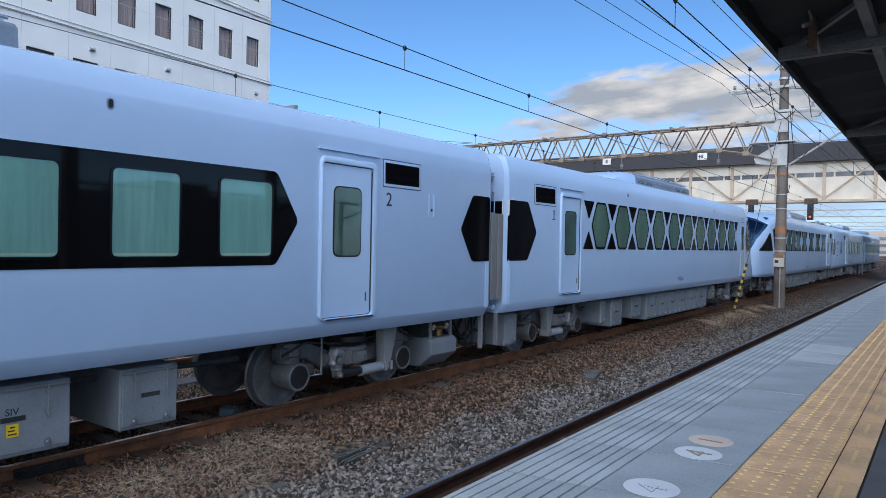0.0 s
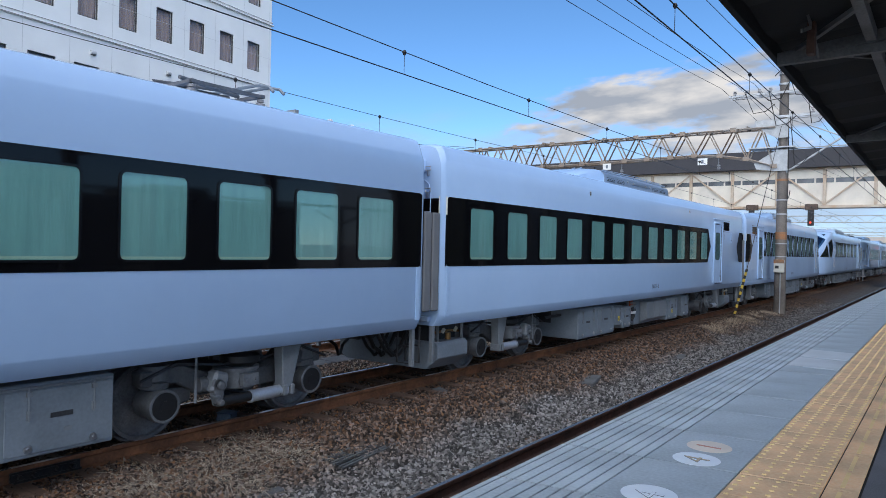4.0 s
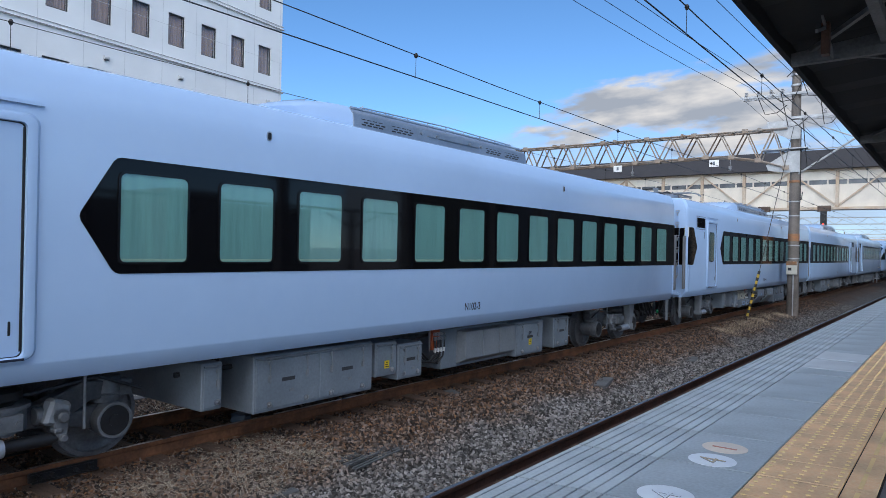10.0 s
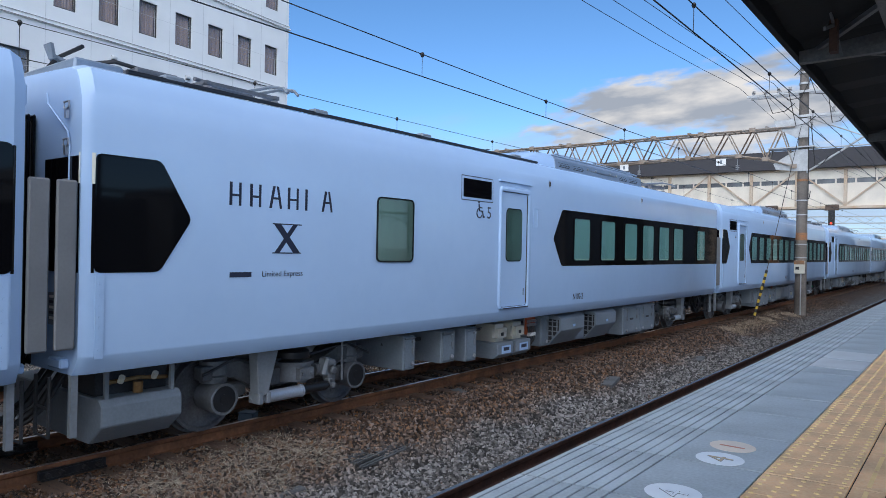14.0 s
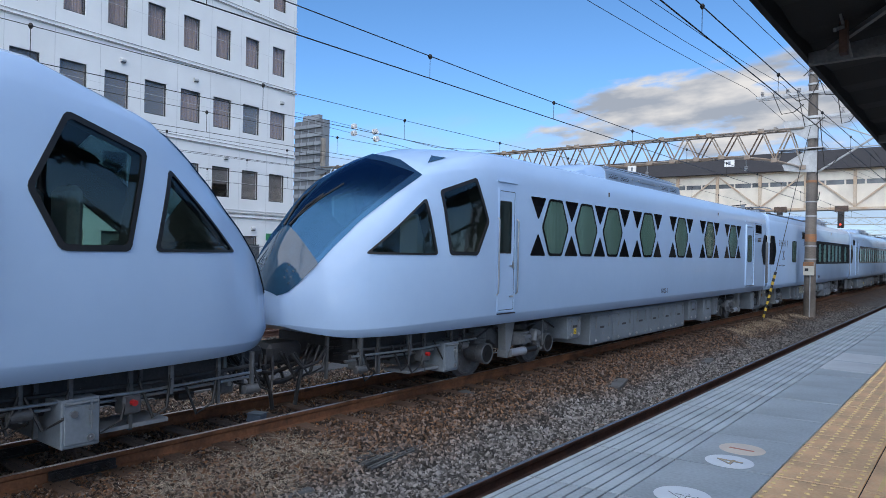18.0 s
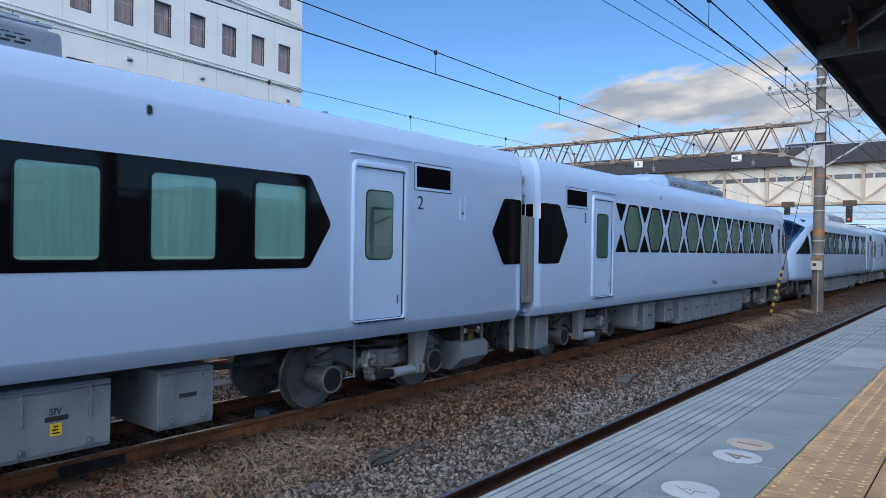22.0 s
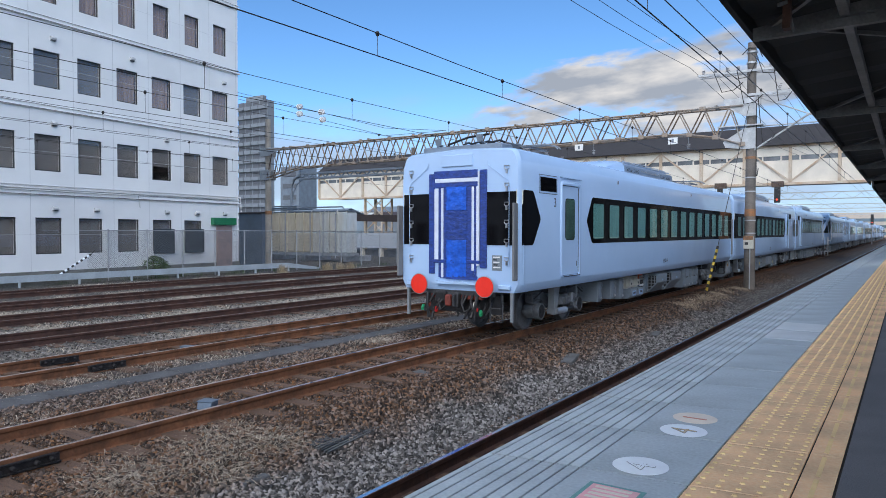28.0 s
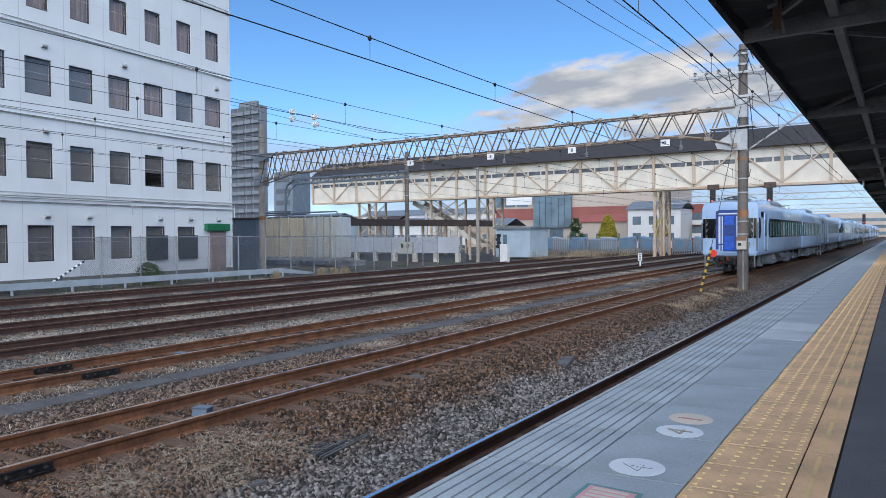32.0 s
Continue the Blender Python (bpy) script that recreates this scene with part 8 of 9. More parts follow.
def chain_link(name):
    """Wire mesh that lets most of the view through."""
    m = bpy.data.materials.new(name)
    m.use_nodes = True
    n, l = m.node_tree.nodes, m.node_tree.links
    b = n["Principled BSDF"]
    b.inputs["Base Color"].default_value, b.inputs["Roughness"].default_value = (0.17, 0.18, 0.19, 1), 0.5
    co, mp = n.new("ShaderNodeTexCoord"), n.new("ShaderNodeMapping")
    mp.inputs["Rotation"].default_value = (radians(45), 0, 0)
    l.new(co.outputs["Object"], mp.inputs[0])
    sep = n.new("ShaderNodeSeparateXYZ")
    l.new(mp.outputs[0], sep.inputs[0])
    parts = []
    for k in (1, 2):
        a, f, c = n.new("ShaderNodeMath"), n.new("ShaderNodeMath"), n.new("ShaderNodeMath")
        a.operation, f.operation, c.operation = "MULTIPLY", "FRACT", "LESS_THAN"
        a.inputs[1].default_value, c.inputs[1].default_value = 16.0, 0.13
        l.new(sep.outputs[k], a.inputs[0])
        l.new(a.outputs[0], f.inputs[0])
        l.new(f.outputs[0], c.inputs[0])
        parts.append(c)
    mx = n.new("ShaderNodeMath")
    mx.operation = "MAXIMUM"
    l.new(parts[0].outputs[0], mx.inputs[0])
    l.new(parts[1].outputs[0], mx.inputs[1])
    l.new(mx.outputs[0], b.inputs["Alpha"])
    return m


LINK_MESH = chain_link("chain_link")
fence = thing("chain_link_fence", "grey chain-link fence along the far side of the yard", "fence", at=pose(-31.3, 0, 0))
post_mesh = Shape().cyl((0, 0, -0.2), (0, 0, 2.25), 0.035, 8).mesh("post", FENCEGREY, smooth=40)
y = -12.0
while y < 47:
    part("post", post_mesh, fence, at=pose(0, y, 0))
    if y < 45:
        Shape().add([(0, y, 0.25), (0, y + 2.02, 0.25), (0, y + 2.02, 2.17), (0, y, 2.17)], [(0, 1, 2, 3)]).ob("mesh_panel", LINK_MESH, fence)
    y += 2.02
Shape().tube([(0, -12, 2.19), (0, 47, 2.19)], 0.022).ob("top_rail", FENCEGREY, fence)
guard = thing("guard_beam", "pale blue-grey low guard beam on short posts beside the sidings", "guard rail", at=pose(-30.6, 0, 0))
Shape().box(-0.06, -12, 0.02, 0.06, 29.0, 0.30).prism([(-0.06, 29.0, 0.02), (-0.06, 29.0, 0.30), (-0.06, 31.6, -0.06), (-0.06, 31.6, -0.2)], (0.12, 0, 0)).ob("beam", KERBPALE, guard)
gp = Shape().box(0.0, -0.04, -0.25, 0.08, 0.04, 0.06).mesh("stub_post", KERBPALE)
for k in range(17):
    part("stub_post", gp, guard, at=pose(0.03, -11 + 2.5 * k, 0))

STRIPEYELLOW = material("yellow_guard", (0.62, 0.42, 0.05), 0.5, vary=0.1)
STRIPEBLACK = material("black_guard", (0.02, 0.02, 0.02), 0.5, vary=0.1)


def stay_guard(name, a, b, light, label, wire_to=None):
    g_ = thing(name, label, "stay wire guard")
    a, b = Vector(a), Vector(b)
    n_ = 14
    for i in range(n_):
        Shape().cyl(a.lerp(b, i / n_), a.lerp(b, (i + 1) / n_), 0.045, 10).ob("stripe", STRIPEBLACK if i % 2 else light, g_)
    if wire_to:
        Shape().tube([b, wire_to], 0.012, 6).ob("stay_wire", WIRE, g_)
    Shape().tube([a, a + (a - b).normalized() * 0.35], 0.015, 6).ob("anchor_rod", WIRE, g_)
    return g_


stay_guard("stay_wire_guard", (-6.20, 26.8, 0.0), (-5.85, 26.95, 1.65), STRIPEYELLOW, "yellow and black striped guard on a pole's stay wire", (-5.72, 31.9, 7.6))
stay_guard("stay_wire_guard", (-31.0, 15.9, 0.25), (-31.0, 17.3, 1.1), WHITEPAINT, "white and black striped guard on a stay wire", (-31.15, 17.6, 1.3))

BLUEBOX = material("blue_grey_box", (0.10, 0.14, 0.19), 0.5, vary=0.15)
bx = tagged(Shape().prism([(-0.11, -0.08, 0), (0.11, -0.08, 0), (0.11, 0.08, 0), (-0.11, 0.08, 0)], (0, 0.04, 0.13)).ob("track_box", BLUEBOX, bevel=0.015), "small blue-grey box between the rails", "trackside box")
bx.matrix_basis = pose(-7.62, 5.78, -0.2, 0, 0, 20)
Shape().box(-0.115, -0.05, 0.125, 0.115, 0.13, 0.14).ob("lid", BLUEBOX, bx, bevel=0.006)
bx2 = copy_thing(bx, pose(-11.7, 8.4, -0.22, 0, 0, 10))

# cable trough between the first two tracks
trough = thing("cable_trough", "row of grey concrete cable trough covers between the tracks", "cable trough", kind="structure", at=pose(-10.05, 0, -0.188))
DARKTROUGH = material("dark_grey_trough_cover", (0.080, 0.082, 0.086), 0.85, vary=0.35, scale=2, fine=30, bump=0.2)
cover = Shape().box(-0.26, 0.004, -0.1, 0.26, 0.996, 0.035).mesh("cover", DARKTROUGH, bevel=0.01)
for k in range(60):
    part("cover", cover, trough, at=pose(random.uniform(-0.02, 0.02), k, random.uniform(-0.014, 0.008), random.uniform(-0.5, 0.5), random.uniform(-1.5, 1.5), random.uniform(-1.2, 1.2)))

# slabs lying in the ballast
DARKSLAB = material("dark_stone_slab", (0.10, 0.105, 0.11), 0.9, vary=0.2, bump=0.3)
for x, y, w, l_, r, m in ((-5.56, 12.6, 0.42, 0.75, 12, DARKSLAB), (-6.5, 9.2, 0.2, 0.6, 70, DARKSLAB), (-5.29, 17.3, 0.35, 0.6, 10, DARKSLAB), (-5.45, 4.6, 0.12, 0.5, -8, DARKSLAB), (-12.9, 15.2, 0.3, 0.7, 20, DARKSLAB)):
    sl = tagged(Shape().box(-w / 2, -l_ / 2, -0.05, w / 2, l_ / 2, 0.035).ob("stone_slab", m, bevel=0.015), "flat slab lying half-sunk in the ballast", "slab", "slabs in the ballast")
    sl.matrix_basis = pose(x, y, ground_z(x) - 0.005, 3, -2, r)


mat_ = thing("slatted_mat", "dark slatted rubber mat lying in the ballast", "mat", at=pose(-5.64, 6.28, ground_z(-5.64) + 0.012, 0, 9, 8))
for k in range(9):
    Shape().box(-0.17 + 0.042 * k, -0.62, -0.012, -0.145 + 0.042 * k, 0.62, 0.012).ob("slat", STRIPEBLACK if k % 3 == 0 else DARKSLAB, mat_)


def grass(name, count, place, lo, hi, mat, label, lean=0.6, flat=1.0):
    rng = np.random.default_rng(count)
    xy = place(rng, count)
    h = rng.uniform(lo, hi, count)
    a = rng.uniform(0, math.tau, count)
    t = rng.uniform(0.1, lean, count)
    w = rng.uniform(0.0012, 0.003, count) * (1 + h)
    gz = np.array([ground_z(x) for x in xy[:, 0]])
    base = np.concatenate([xy, gz[:, None]], 1)
    side = np.stack([-np.sin(a), np.cos(a), 0 * a], 1) * w[:, None]
    mid = base + np.stack([np.cos(a) * np.sin(t) * h * 0.45, np.sin(a) * np.sin(t) * h * 0.45, np.cos(t) * h * 0.6 + 0.01], 1)
    tip = base + np.stack([np.cos(a) * np.sin(t * 1.5) * h, np.sin(a) * np.sin(t * 1.5) * h, np.cos(t * 1.5) * h * 0.85 + 0.01], 1)
    mid[:, 2] = base[:, 2] + 0.035 + np.abs(mid[:, 2] - base[:, 2]) * flat
    tip[:, 2] = base[:, 2] + 0.022 + np.abs(tip[:, 2] - base[:, 2]) * flat
    v = np.stack([base - side, base + side, mid + side * 0.8, mid - side * 0.8, tip], 1).reshape(-1, 3)
    k = np.arange(count) * 5
    me = bpy.data.meshes.new(name)
    me.from_pydata(v.tolist(), [], [f for i in k.tolist() for f in ((i, i + 1, i + 2, i + 3), (i + 3, i + 2, i + 4))])
    me.materials.append(mat)
    return tagged(new(name, me), label, "grass", kind="stuff")


def tufts(centres, spread_):
    def place(rng, n):
        c = np.array(centres)[rng.integers(0, len(centres), n)]
        return c + rng.normal(0, spread_, (n, 2))
    return place


rng0 = random.Random(3)
grass("dry_grass_near", 3000, tufts([(-6.15 + rng0.uniform(-0.5, 0.45), 4.5 + rng0.uniform(-1.0, 1.2)) for _ in range(16)], 0.20), 0.15, 0.45, SIDESTRAW, "pale flattened dry grass in the ballast", 1.5, 0.06)
grass("dry_grass_by_pole", 5200, tufts([(-6.05 + rng0.uniform(-0.25, 0.35), rng0.uniform(22.5, 31.5)) for _ in range(60)], 0.16), 0.05, 0.20, PALESTRAW, "dry straw grass at the foot of the catenary pole", 1.4, 0.45)
grass("dry_grass_sidings", 60000, tufts([(rng0.choice((-10.95, -9.05, -13.5, -17.0, -17.1, -20.6, -20.7, -24.5, -29.0)) + rng0.uniform(-0.5, 0.5), rng0.uniform(4, 45)) for _ in range(330)], 0.30), 0.10, 0.30, MATSTRAW, "pale dry grass matted between the sidings", 1.5, 0.10)
grass("straw_tufts", 1500, tufts([(-28.5, 30.2), (-28.3, 32.0), (-28.9, 27.0), (-28.4, 31.2)], 0.14), 0.3, 0.75, DRYGRASS, "tall straw-coloured grass tufts beside the sidings", 0.6)
grass("green_weeds", 2600, tufts([(-30.2 - rng0.uniform(0, 1.6), rng0.uniform(14, 52)) for _ in range(50)], 0.18), 0.08, 0.32, GREENLEAF, "green weeds along the fence", 0.9)
grass("reeds_far", 3200, tufts([(-26 - rng0.uniform(0, 9) + (y_ - 55) * 0.25, y_) for y_ in [rng0.uniform(56, 82) for _ in range(60)]], 0.35), 0.5, 1.3, DRYGRASS, "dry reeds beyond the sidings", 0.4)


def leafy(name, at_, shape, count, size, mat, label, category, trunk=0.0):
    """A plant of many small leaves scattered through a crown; shape(u) gives its radius at the height u from 0 to 1."""
    p = thing(name, label, category, at=at_)
    h, s = size
    rng = np.random.default_rng(count)
    u = rng.uniform(0, 1, count) ** 0.8
    r = np.array([shape(x) for x in u]) * np.sqrt(rng.uniform(0.25, 1, count)) * (1 + 0.18 * np.sin(rng.uniform(0, 9, count)))
    a = rng.uniform(0, math.tau, count)
    c = np.stack([r * np.cos(a), r * np.sin(a), trunk + u * h], 1)
    d1, d2 = rng.normal(size=(count, 3)), rng.normal(size=(count, 3))
    d1 *= (s / np.linalg.norm(d1, axis=1))[:, None]
    d2 *= (s * 0.6 / np.linalg.norm(d2, axis=1))[:, None]
    v = np.stack([c - d1, c + d2, c + d1, c - d2], 1).reshape(-1, 3)
    me = bpy.data.meshes.new("crown")
    me.from_pydata(v.tolist(), [], [(i, i + 1, i + 2, i + 3) for i in range(0, 4 * count, 4)])
    me.materials.append(mat)
    part("crown", me, p)
    tr = Shape().cyl((0, 0, -0.1), (0, 0, trunk + h * 0.7), 0.06 + 0.02 * h, 8, 0.02)
    for k in range(6):
        b_ = k * 1.05
        tr.cyl((0, 0, trunk + h * 0.1 * k), (math.cos(b_) * shape(0.4) * 0.7, math.sin(b_) * shape(0.4) * 0.7, trunk + h * (0.1 * k + 0.18)), 0.025, 5, 0.008)
    tr.ob("trunk", BARK, p)
    return p


leafy("bush", pose(-31.7, 20.9, 0.15), lambda u: 0.75 * math.sqrt(max(0.02, 1 - u * u)), 1500, (0.75, 0.055), GREENLEAF, "small rounded green bush by the fence", "bush")
leafy("conical_tree", pose(-32.8, 90, 0.0), lambda u: 1.42 * (1 - u) ** 0.55 * min(1, 0.45 + u * 3), 6500, (3.9, 0.13), YELLOWLEAF, "yellow-green cone-shaped garden tree", "tree", trunk=0.9)
leafy("garden_tree", pose(-38.2, 92, 0.0), lambda u: 1.4 * (0.4 + 0.6 * abs(math.sin(u * 7))) * (1 - u * 0.6), 1100, (3.2, 0.15), GREENLEAF, "sparse pruned garden pine", "tree", trunk=1.2)
leafy("garden_tree", pose(-26.4, 92, 0.0), lambda u: 0.9 * math.sqrt(max(0.02, 1 - (2 * u - 1) ** 2)), 1200, (2.6, 0.14), YELLOWLEAF, "small yellow-green garden tree", "tree", trunk=1.6)

# ---- beyond the yard ----
TANKWHITE = material("pale_panel", (0.66, 0.71, 0.72), 0.55, vary=0.15, scale=0.8, fine=6, second=(0.50, 0.47, 0.40), amount=0.5, stretch=(1, 1, 0.25))
TANKCREAM = material("rust_streaked_cream_panel", (0.76, 0.68, 0.53), 0.6, vary=0.2, scale=0.8, fine=6, second=(0.50, 0.42, 0.29), amount=0.8, stretch=(1, 1, 0.25))
SLATEBLUE = material("slate_blue_cladding", (0.16, 0.19, 0.22), 0.6, vary=0.12, scale=1)
PALEBLUE = material("pale_blue_cladding", (0.42, 0.52, 0.58), 0.6, vary=0.08, scale=0.8)
SILVER = material("ribbed_silver_panel", (0.56, 0.58, 0.60), 0.45, metal=0.1, vary=0.1, scale=0.6)
BROWNROOF = material("dark_brown_roof", (0.055, 0.038, 0.032), 0.6, vary=0.15)
TOWERGREY = material("grey_concrete_tower", (0.19, 0.21, 0.23), 0.75, vary=0.08, scale=0.05)
TOWERDARK = material("tower_recess", (0.10, 0.105, 0.115), 0.6, vary=0.15)
SHOPBEIGE = material("beige_shop_wall", (0.50, 0.42, 0.34), 0.7, vary=0.05, scale=0.1)
SHOPRED = material("brick_red_band", (0.30, 0.095, 0.075), 0.7, vary=0.1, scale=0.2)
HOUSEWHITE = material("white_house_wall", (0.68, 0.68, 0.66), 0.7, vary=0.04, scale=0.3)
HAZEGLASS = material("blue_grey_glazing", (0.13, 0.18, 0.21), 0.2, vary=0.25, scale=0.3)
BLUETARP = material("pale_blue_tarpaulin", (0.20, 0.36, 0.52), 0.6, vary=0.25, scale=0.8, bump=0.3)

tank = thing("storage_tank", "rust-streaked cream panelled water tank on a frame", "tank", at=pose(-40.6, 41, 0))
for i in range(5):
    for k in range(2):
        Shape().box(-4.4 + 1.86 * i, -1.0, 0.5 + 1.6 * k, -4.4 + 1.86 * i + 1.82, 0.2, 0.5 + 1.6 * k + 1.57).ob("panel", TANKWHITE if i > 2 else TANKCREAM, tank, bevel=0.06)
for i in range(11):
    Shape().box(-4.46 + 0.93 * i, -1.10, 0.4, -4.39 + 0.93 * i, -1.0, 3.72).ob("rib", TANKWHITE if i > 6 else TANKCREAM, tank)
Shape().box(-4.5, -1.1, 0.25, 4.95, 0.3, 0.48).box(-4.2, -0.8, -0.2, -3.9, 2.2, 0.25).box(4.3, -0.8, -0.2, 4.6, 2.2, 0.25).box(-0.2, -0.8, -0.2, 0.2, 2.2, 0.25).ob("stand", FENCEGREY, tank)
for x in (-3.2, -1.6, 1.2, 2.6, 3.9):
    Shape().tube([(x, -1.25, 0.1), (x, -1.25, 3.55), (x, -0.95, 3.85)], 0.05, 8).ob("pipe", FENCEGREY, tank)
Shape().box(-4.5, -1.0, 3.70, 4.95, 0.25, 3.80).ob("top", SLATEBLUE, tank)
for k, (x0, x1, z) in enumerate(((-4.5, 0.8, 3.95), (-4.5, 4.2, 4.08), (-4.5, -0.6, 4.22))):
    Shape().tube([(x0, -0.6 - 0.14 * k, z), (x1, -0.6 - 0.14 * k, z), (x1 + 0.15, -0.6 - 0.14 * k, 3.78)], 0.06, 8).ob("top_pipe", SLATEBLUE, tank)
shed = thing("service_shed", "slate-blue service shed beside the office building", "shed", at=pose(-38.5, 33.5, 0))
Shape().box(-1.2, -0.5, -0.2, 1.2, 0.2, 3.4).ob("wall", SLATEBLUE, shed)
Shape().box(-1.3, -0.6, 3.4, 1.3, 0.3, 3.5).ob("roof", BROWNROOF, shed)

tower = thing("apartment_tower", "tall grey apartment tower with rows of balconies", "building", at=pose(-177.0, 152, 0))
Shape().box(-7.0, 0.8, 0, 7.0, 3.5, 44).box(-4, 1.5, 44, 4, 3, 46).ob("wall", TOWERGREY, tower)
bal = Shape().box(-0.1, 0, 0, 3.1, 0.8, 1.15).mesh("balcony", TOWERGREY)
rec = Shape().box(0, 0.72, 1.2, 3.0, 0.79, 2.75).mesh("window", TOWERDARK)
for f in range(15):
    for c in range(4):
        part("balcony", bal, tower, at=pose(-6.9 + 3.5 * c, 0, 1.5 + 2.85 * f))
        part("window", rec, tower, at=pose(-6.9 + 3.5 * c, 0, 1.5 + 2.85 * f))
tw2 = thing("grey_tower_block", "plain dark grey-blue tower block", "building", at=pose(-125.8, 120, 0))
Shape().box(-3.2, 0, 0, 3.2, 6, 18).ob("wall", SLATEBLUE, tw2)
for f in range(6):
    Shape().box(-2.4, -0.06, 1.5 + 2.8 * f, 2.2, 0, 2.6 + 2.8 * f).ob("window", TOWERDARK, tw2)

old = thing("far_platform_shelter", "far platform shelter with dark brown roof and ribbed silver wall", "platform shelter", at=pose(-39, 52, 0))
Shape().prism([(-8, -0.5, 3.22), (-8, -0.5, 3.90), (7.5, -0.5, 3.50), (7.5, -0.5, 2.95)], (0, 4.6, 0)).ob("roof", BROWNROOF, old)
for k in range(6):
    Shape().box(-8, -1.06 + 0.02 * (k % 2), 0.62 + 0.235 * k, 7.0, -1.0, 0.62 + 0.235 * k + 0.228).ob("wall_rib", SILVER, old)
for k in range(7):
    Shape().box(-7.6 + 2.5 * k, -0.1, 0.0, -7.4 + 2.5 * k, 0.1, 3.28 - 0.036 * k).ob("post", BRRUST, old)
Shape().box(-8, -0.6, -0.2, 7.5, 4, 0.45).ob("platform_base", TOWERDARK, old)
for k in range(7):
    Shape().box(-7.2 + 2.3 * k, -0.98, -0.2, -6.85 + 2.3 * k, -0.62, 0.62).ob("pier", BRCREAM, old)

blue = thing("site_office", "pale blue prefabricated site office", "prefab building", at=pose(-32.2, 60, 0))
Shape().box(-1.15, 0, 0, 2.6, 4, 2.75).ob("wall", PALEBLUE, blue)
Shape().box(-1.3, -0.2, 2.75, 2.8, 4.2, 2.95).ob("roof", SLATEBLUE, blue)
Shape().box(-0.3, -0.03, 0.9, 0.1, 0, 2.2).ob("window", HAZEGLASS, blue)

shop = thing("shopping_building", "beige shopping building with a brick-red band and a glazed stair", "building", at=pose(-55, 130, 0))
Shape().box(-19, 0, 0, 18.5, 20, 5.2).box(-19, 0, 7.6, 18.5, 20, 12.5).ob("wall", SHOPBEIGE, shop)
Shape().box(-19.1, -0.12, 5.2, 18.6, 20, 7.6).ob("red_band", SHOPRED, shop)
for k in range(6):
    Shape().box(-8.0 + 1.4 * k, -0.7, 3.6, -6.7 + 1.4 * k, -0.14, 11.4).ob("glazing", HAZEGLASS, shop)
for k in range(3):
    Shape().box(-18 + 3.0 * k, -0.14, 8.0, -15.6 + 3.0 * k, -0.02, 11.0).ob("window", HAZEGLASS, shop)
Shape().box(-14.5, -0.3, 8.4, -8.5, -0.16, 10.8).ob("banner", SIGNW, shop, "white banner")
for k in range(8):
    Shape().box(-18.5 + 4.6 * k, -0.05, 0.8, -15.5 + 4.6 * k, 0, 3.4).ob("shop_window", HAZEGLASS, shop)
back = thing("brown_apartment_block", "low reddish-brown apartment block with balconies", "building", at=pose(-36.5, 150, 0))
Shape().box(-9.6, 0, 0, 9, 12, 8.3).ob("wall", SHOPRED, back)
for f in range(2):
    for c in range(4):
        b_ = Shape().box(-9.4 + 4.6 * c, -0.9, 1.2 + 2.8 * f, -5.4 + 4.6 * c, 0, 2.2 + 2.8 * f).ob("balcony", HOUSEWHITE, back)
        Shape().box(-9.2 + 4.6 * c, -0.05, 2.25 + 2.8 * f, -5.6 + 4.6 * c, 0.0, 3.7 + 2.8 * f).ob("window", HAZEGLASS, back)


def house(x, y, w, d, h, wall_m, roof_m, label):
    hs = thing("house", label, "house", "houses beyond the yard", at=pose(x, y, 0))
    Shape().box(-w / 2, 0, 0, w / 2, d, h).ob("wall", wall_m, hs)
    Shape().prism([(-w / 2 - 0.3, -0.3, h), (w / 2 + 0.3, -0.3, h), (w / 2 + 0.3, d / 2, h + 1.3), (-w / 2 - 0.3, d / 2, h + 1.3)], (0, 0.02, 0.12)).prism([(-w / 2 - 0.3, d + 0.3, h), (w / 2 + 0.3, d + 0.3, h), (w / 2 + 0.3, d / 2, h + 1.3), (-w / 2 - 0.3, d / 2, h + 1.3)], (0, 0.02, 0.12)).ob("roof", roof_m, hs)
    for zz in (1.0, 3.6):
        if zz + 1.4 < h:
            for k in range(3):
                Shape().box(-w / 2 + 0.8 + k * w / 3.2, -0.04, zz, -w / 2 + 2.1 + k * w / 3.2, 0, zz + 1.3).ob("window", HAZEGLASS, hs)
    return hs


house(-32, 108, 8.2, 7, 6.0, HOUSEWHITE, SLATEBLUE, "two-storey white house with a grey roof")
house(-22, 112, 7.0, 7, 4.6, SHOPBEIGE, SHOPRED, "small beige house with a red roof")
house(-42, 112, 9.0, 7, 4.2, SHOPBEIGE, SHOPRED, "small beige house with a reddish roof")
house(-72, 100, 9, 7, 4.0, HOUSEWHITE, SLATEBLUE, "white house with a grey roof")
house(-84, 104, 8, 7, 4.6, TOWERGREY, BROWNROOF, "grey house with a brown roof")
house(-62, 108, 8, 7, 3.8, SHOPBEIGE, SLATEBLUE, "small beige house with a grey roof")
house(-90, 128, 36, 8, 6.8, HOUSEWHITE, SLATEBLUE, "long white building with a grey roof")
house(-96, 96, 14, 9, 5.2, PALEBLUE, SLATEBLUE, "long pale blue building")
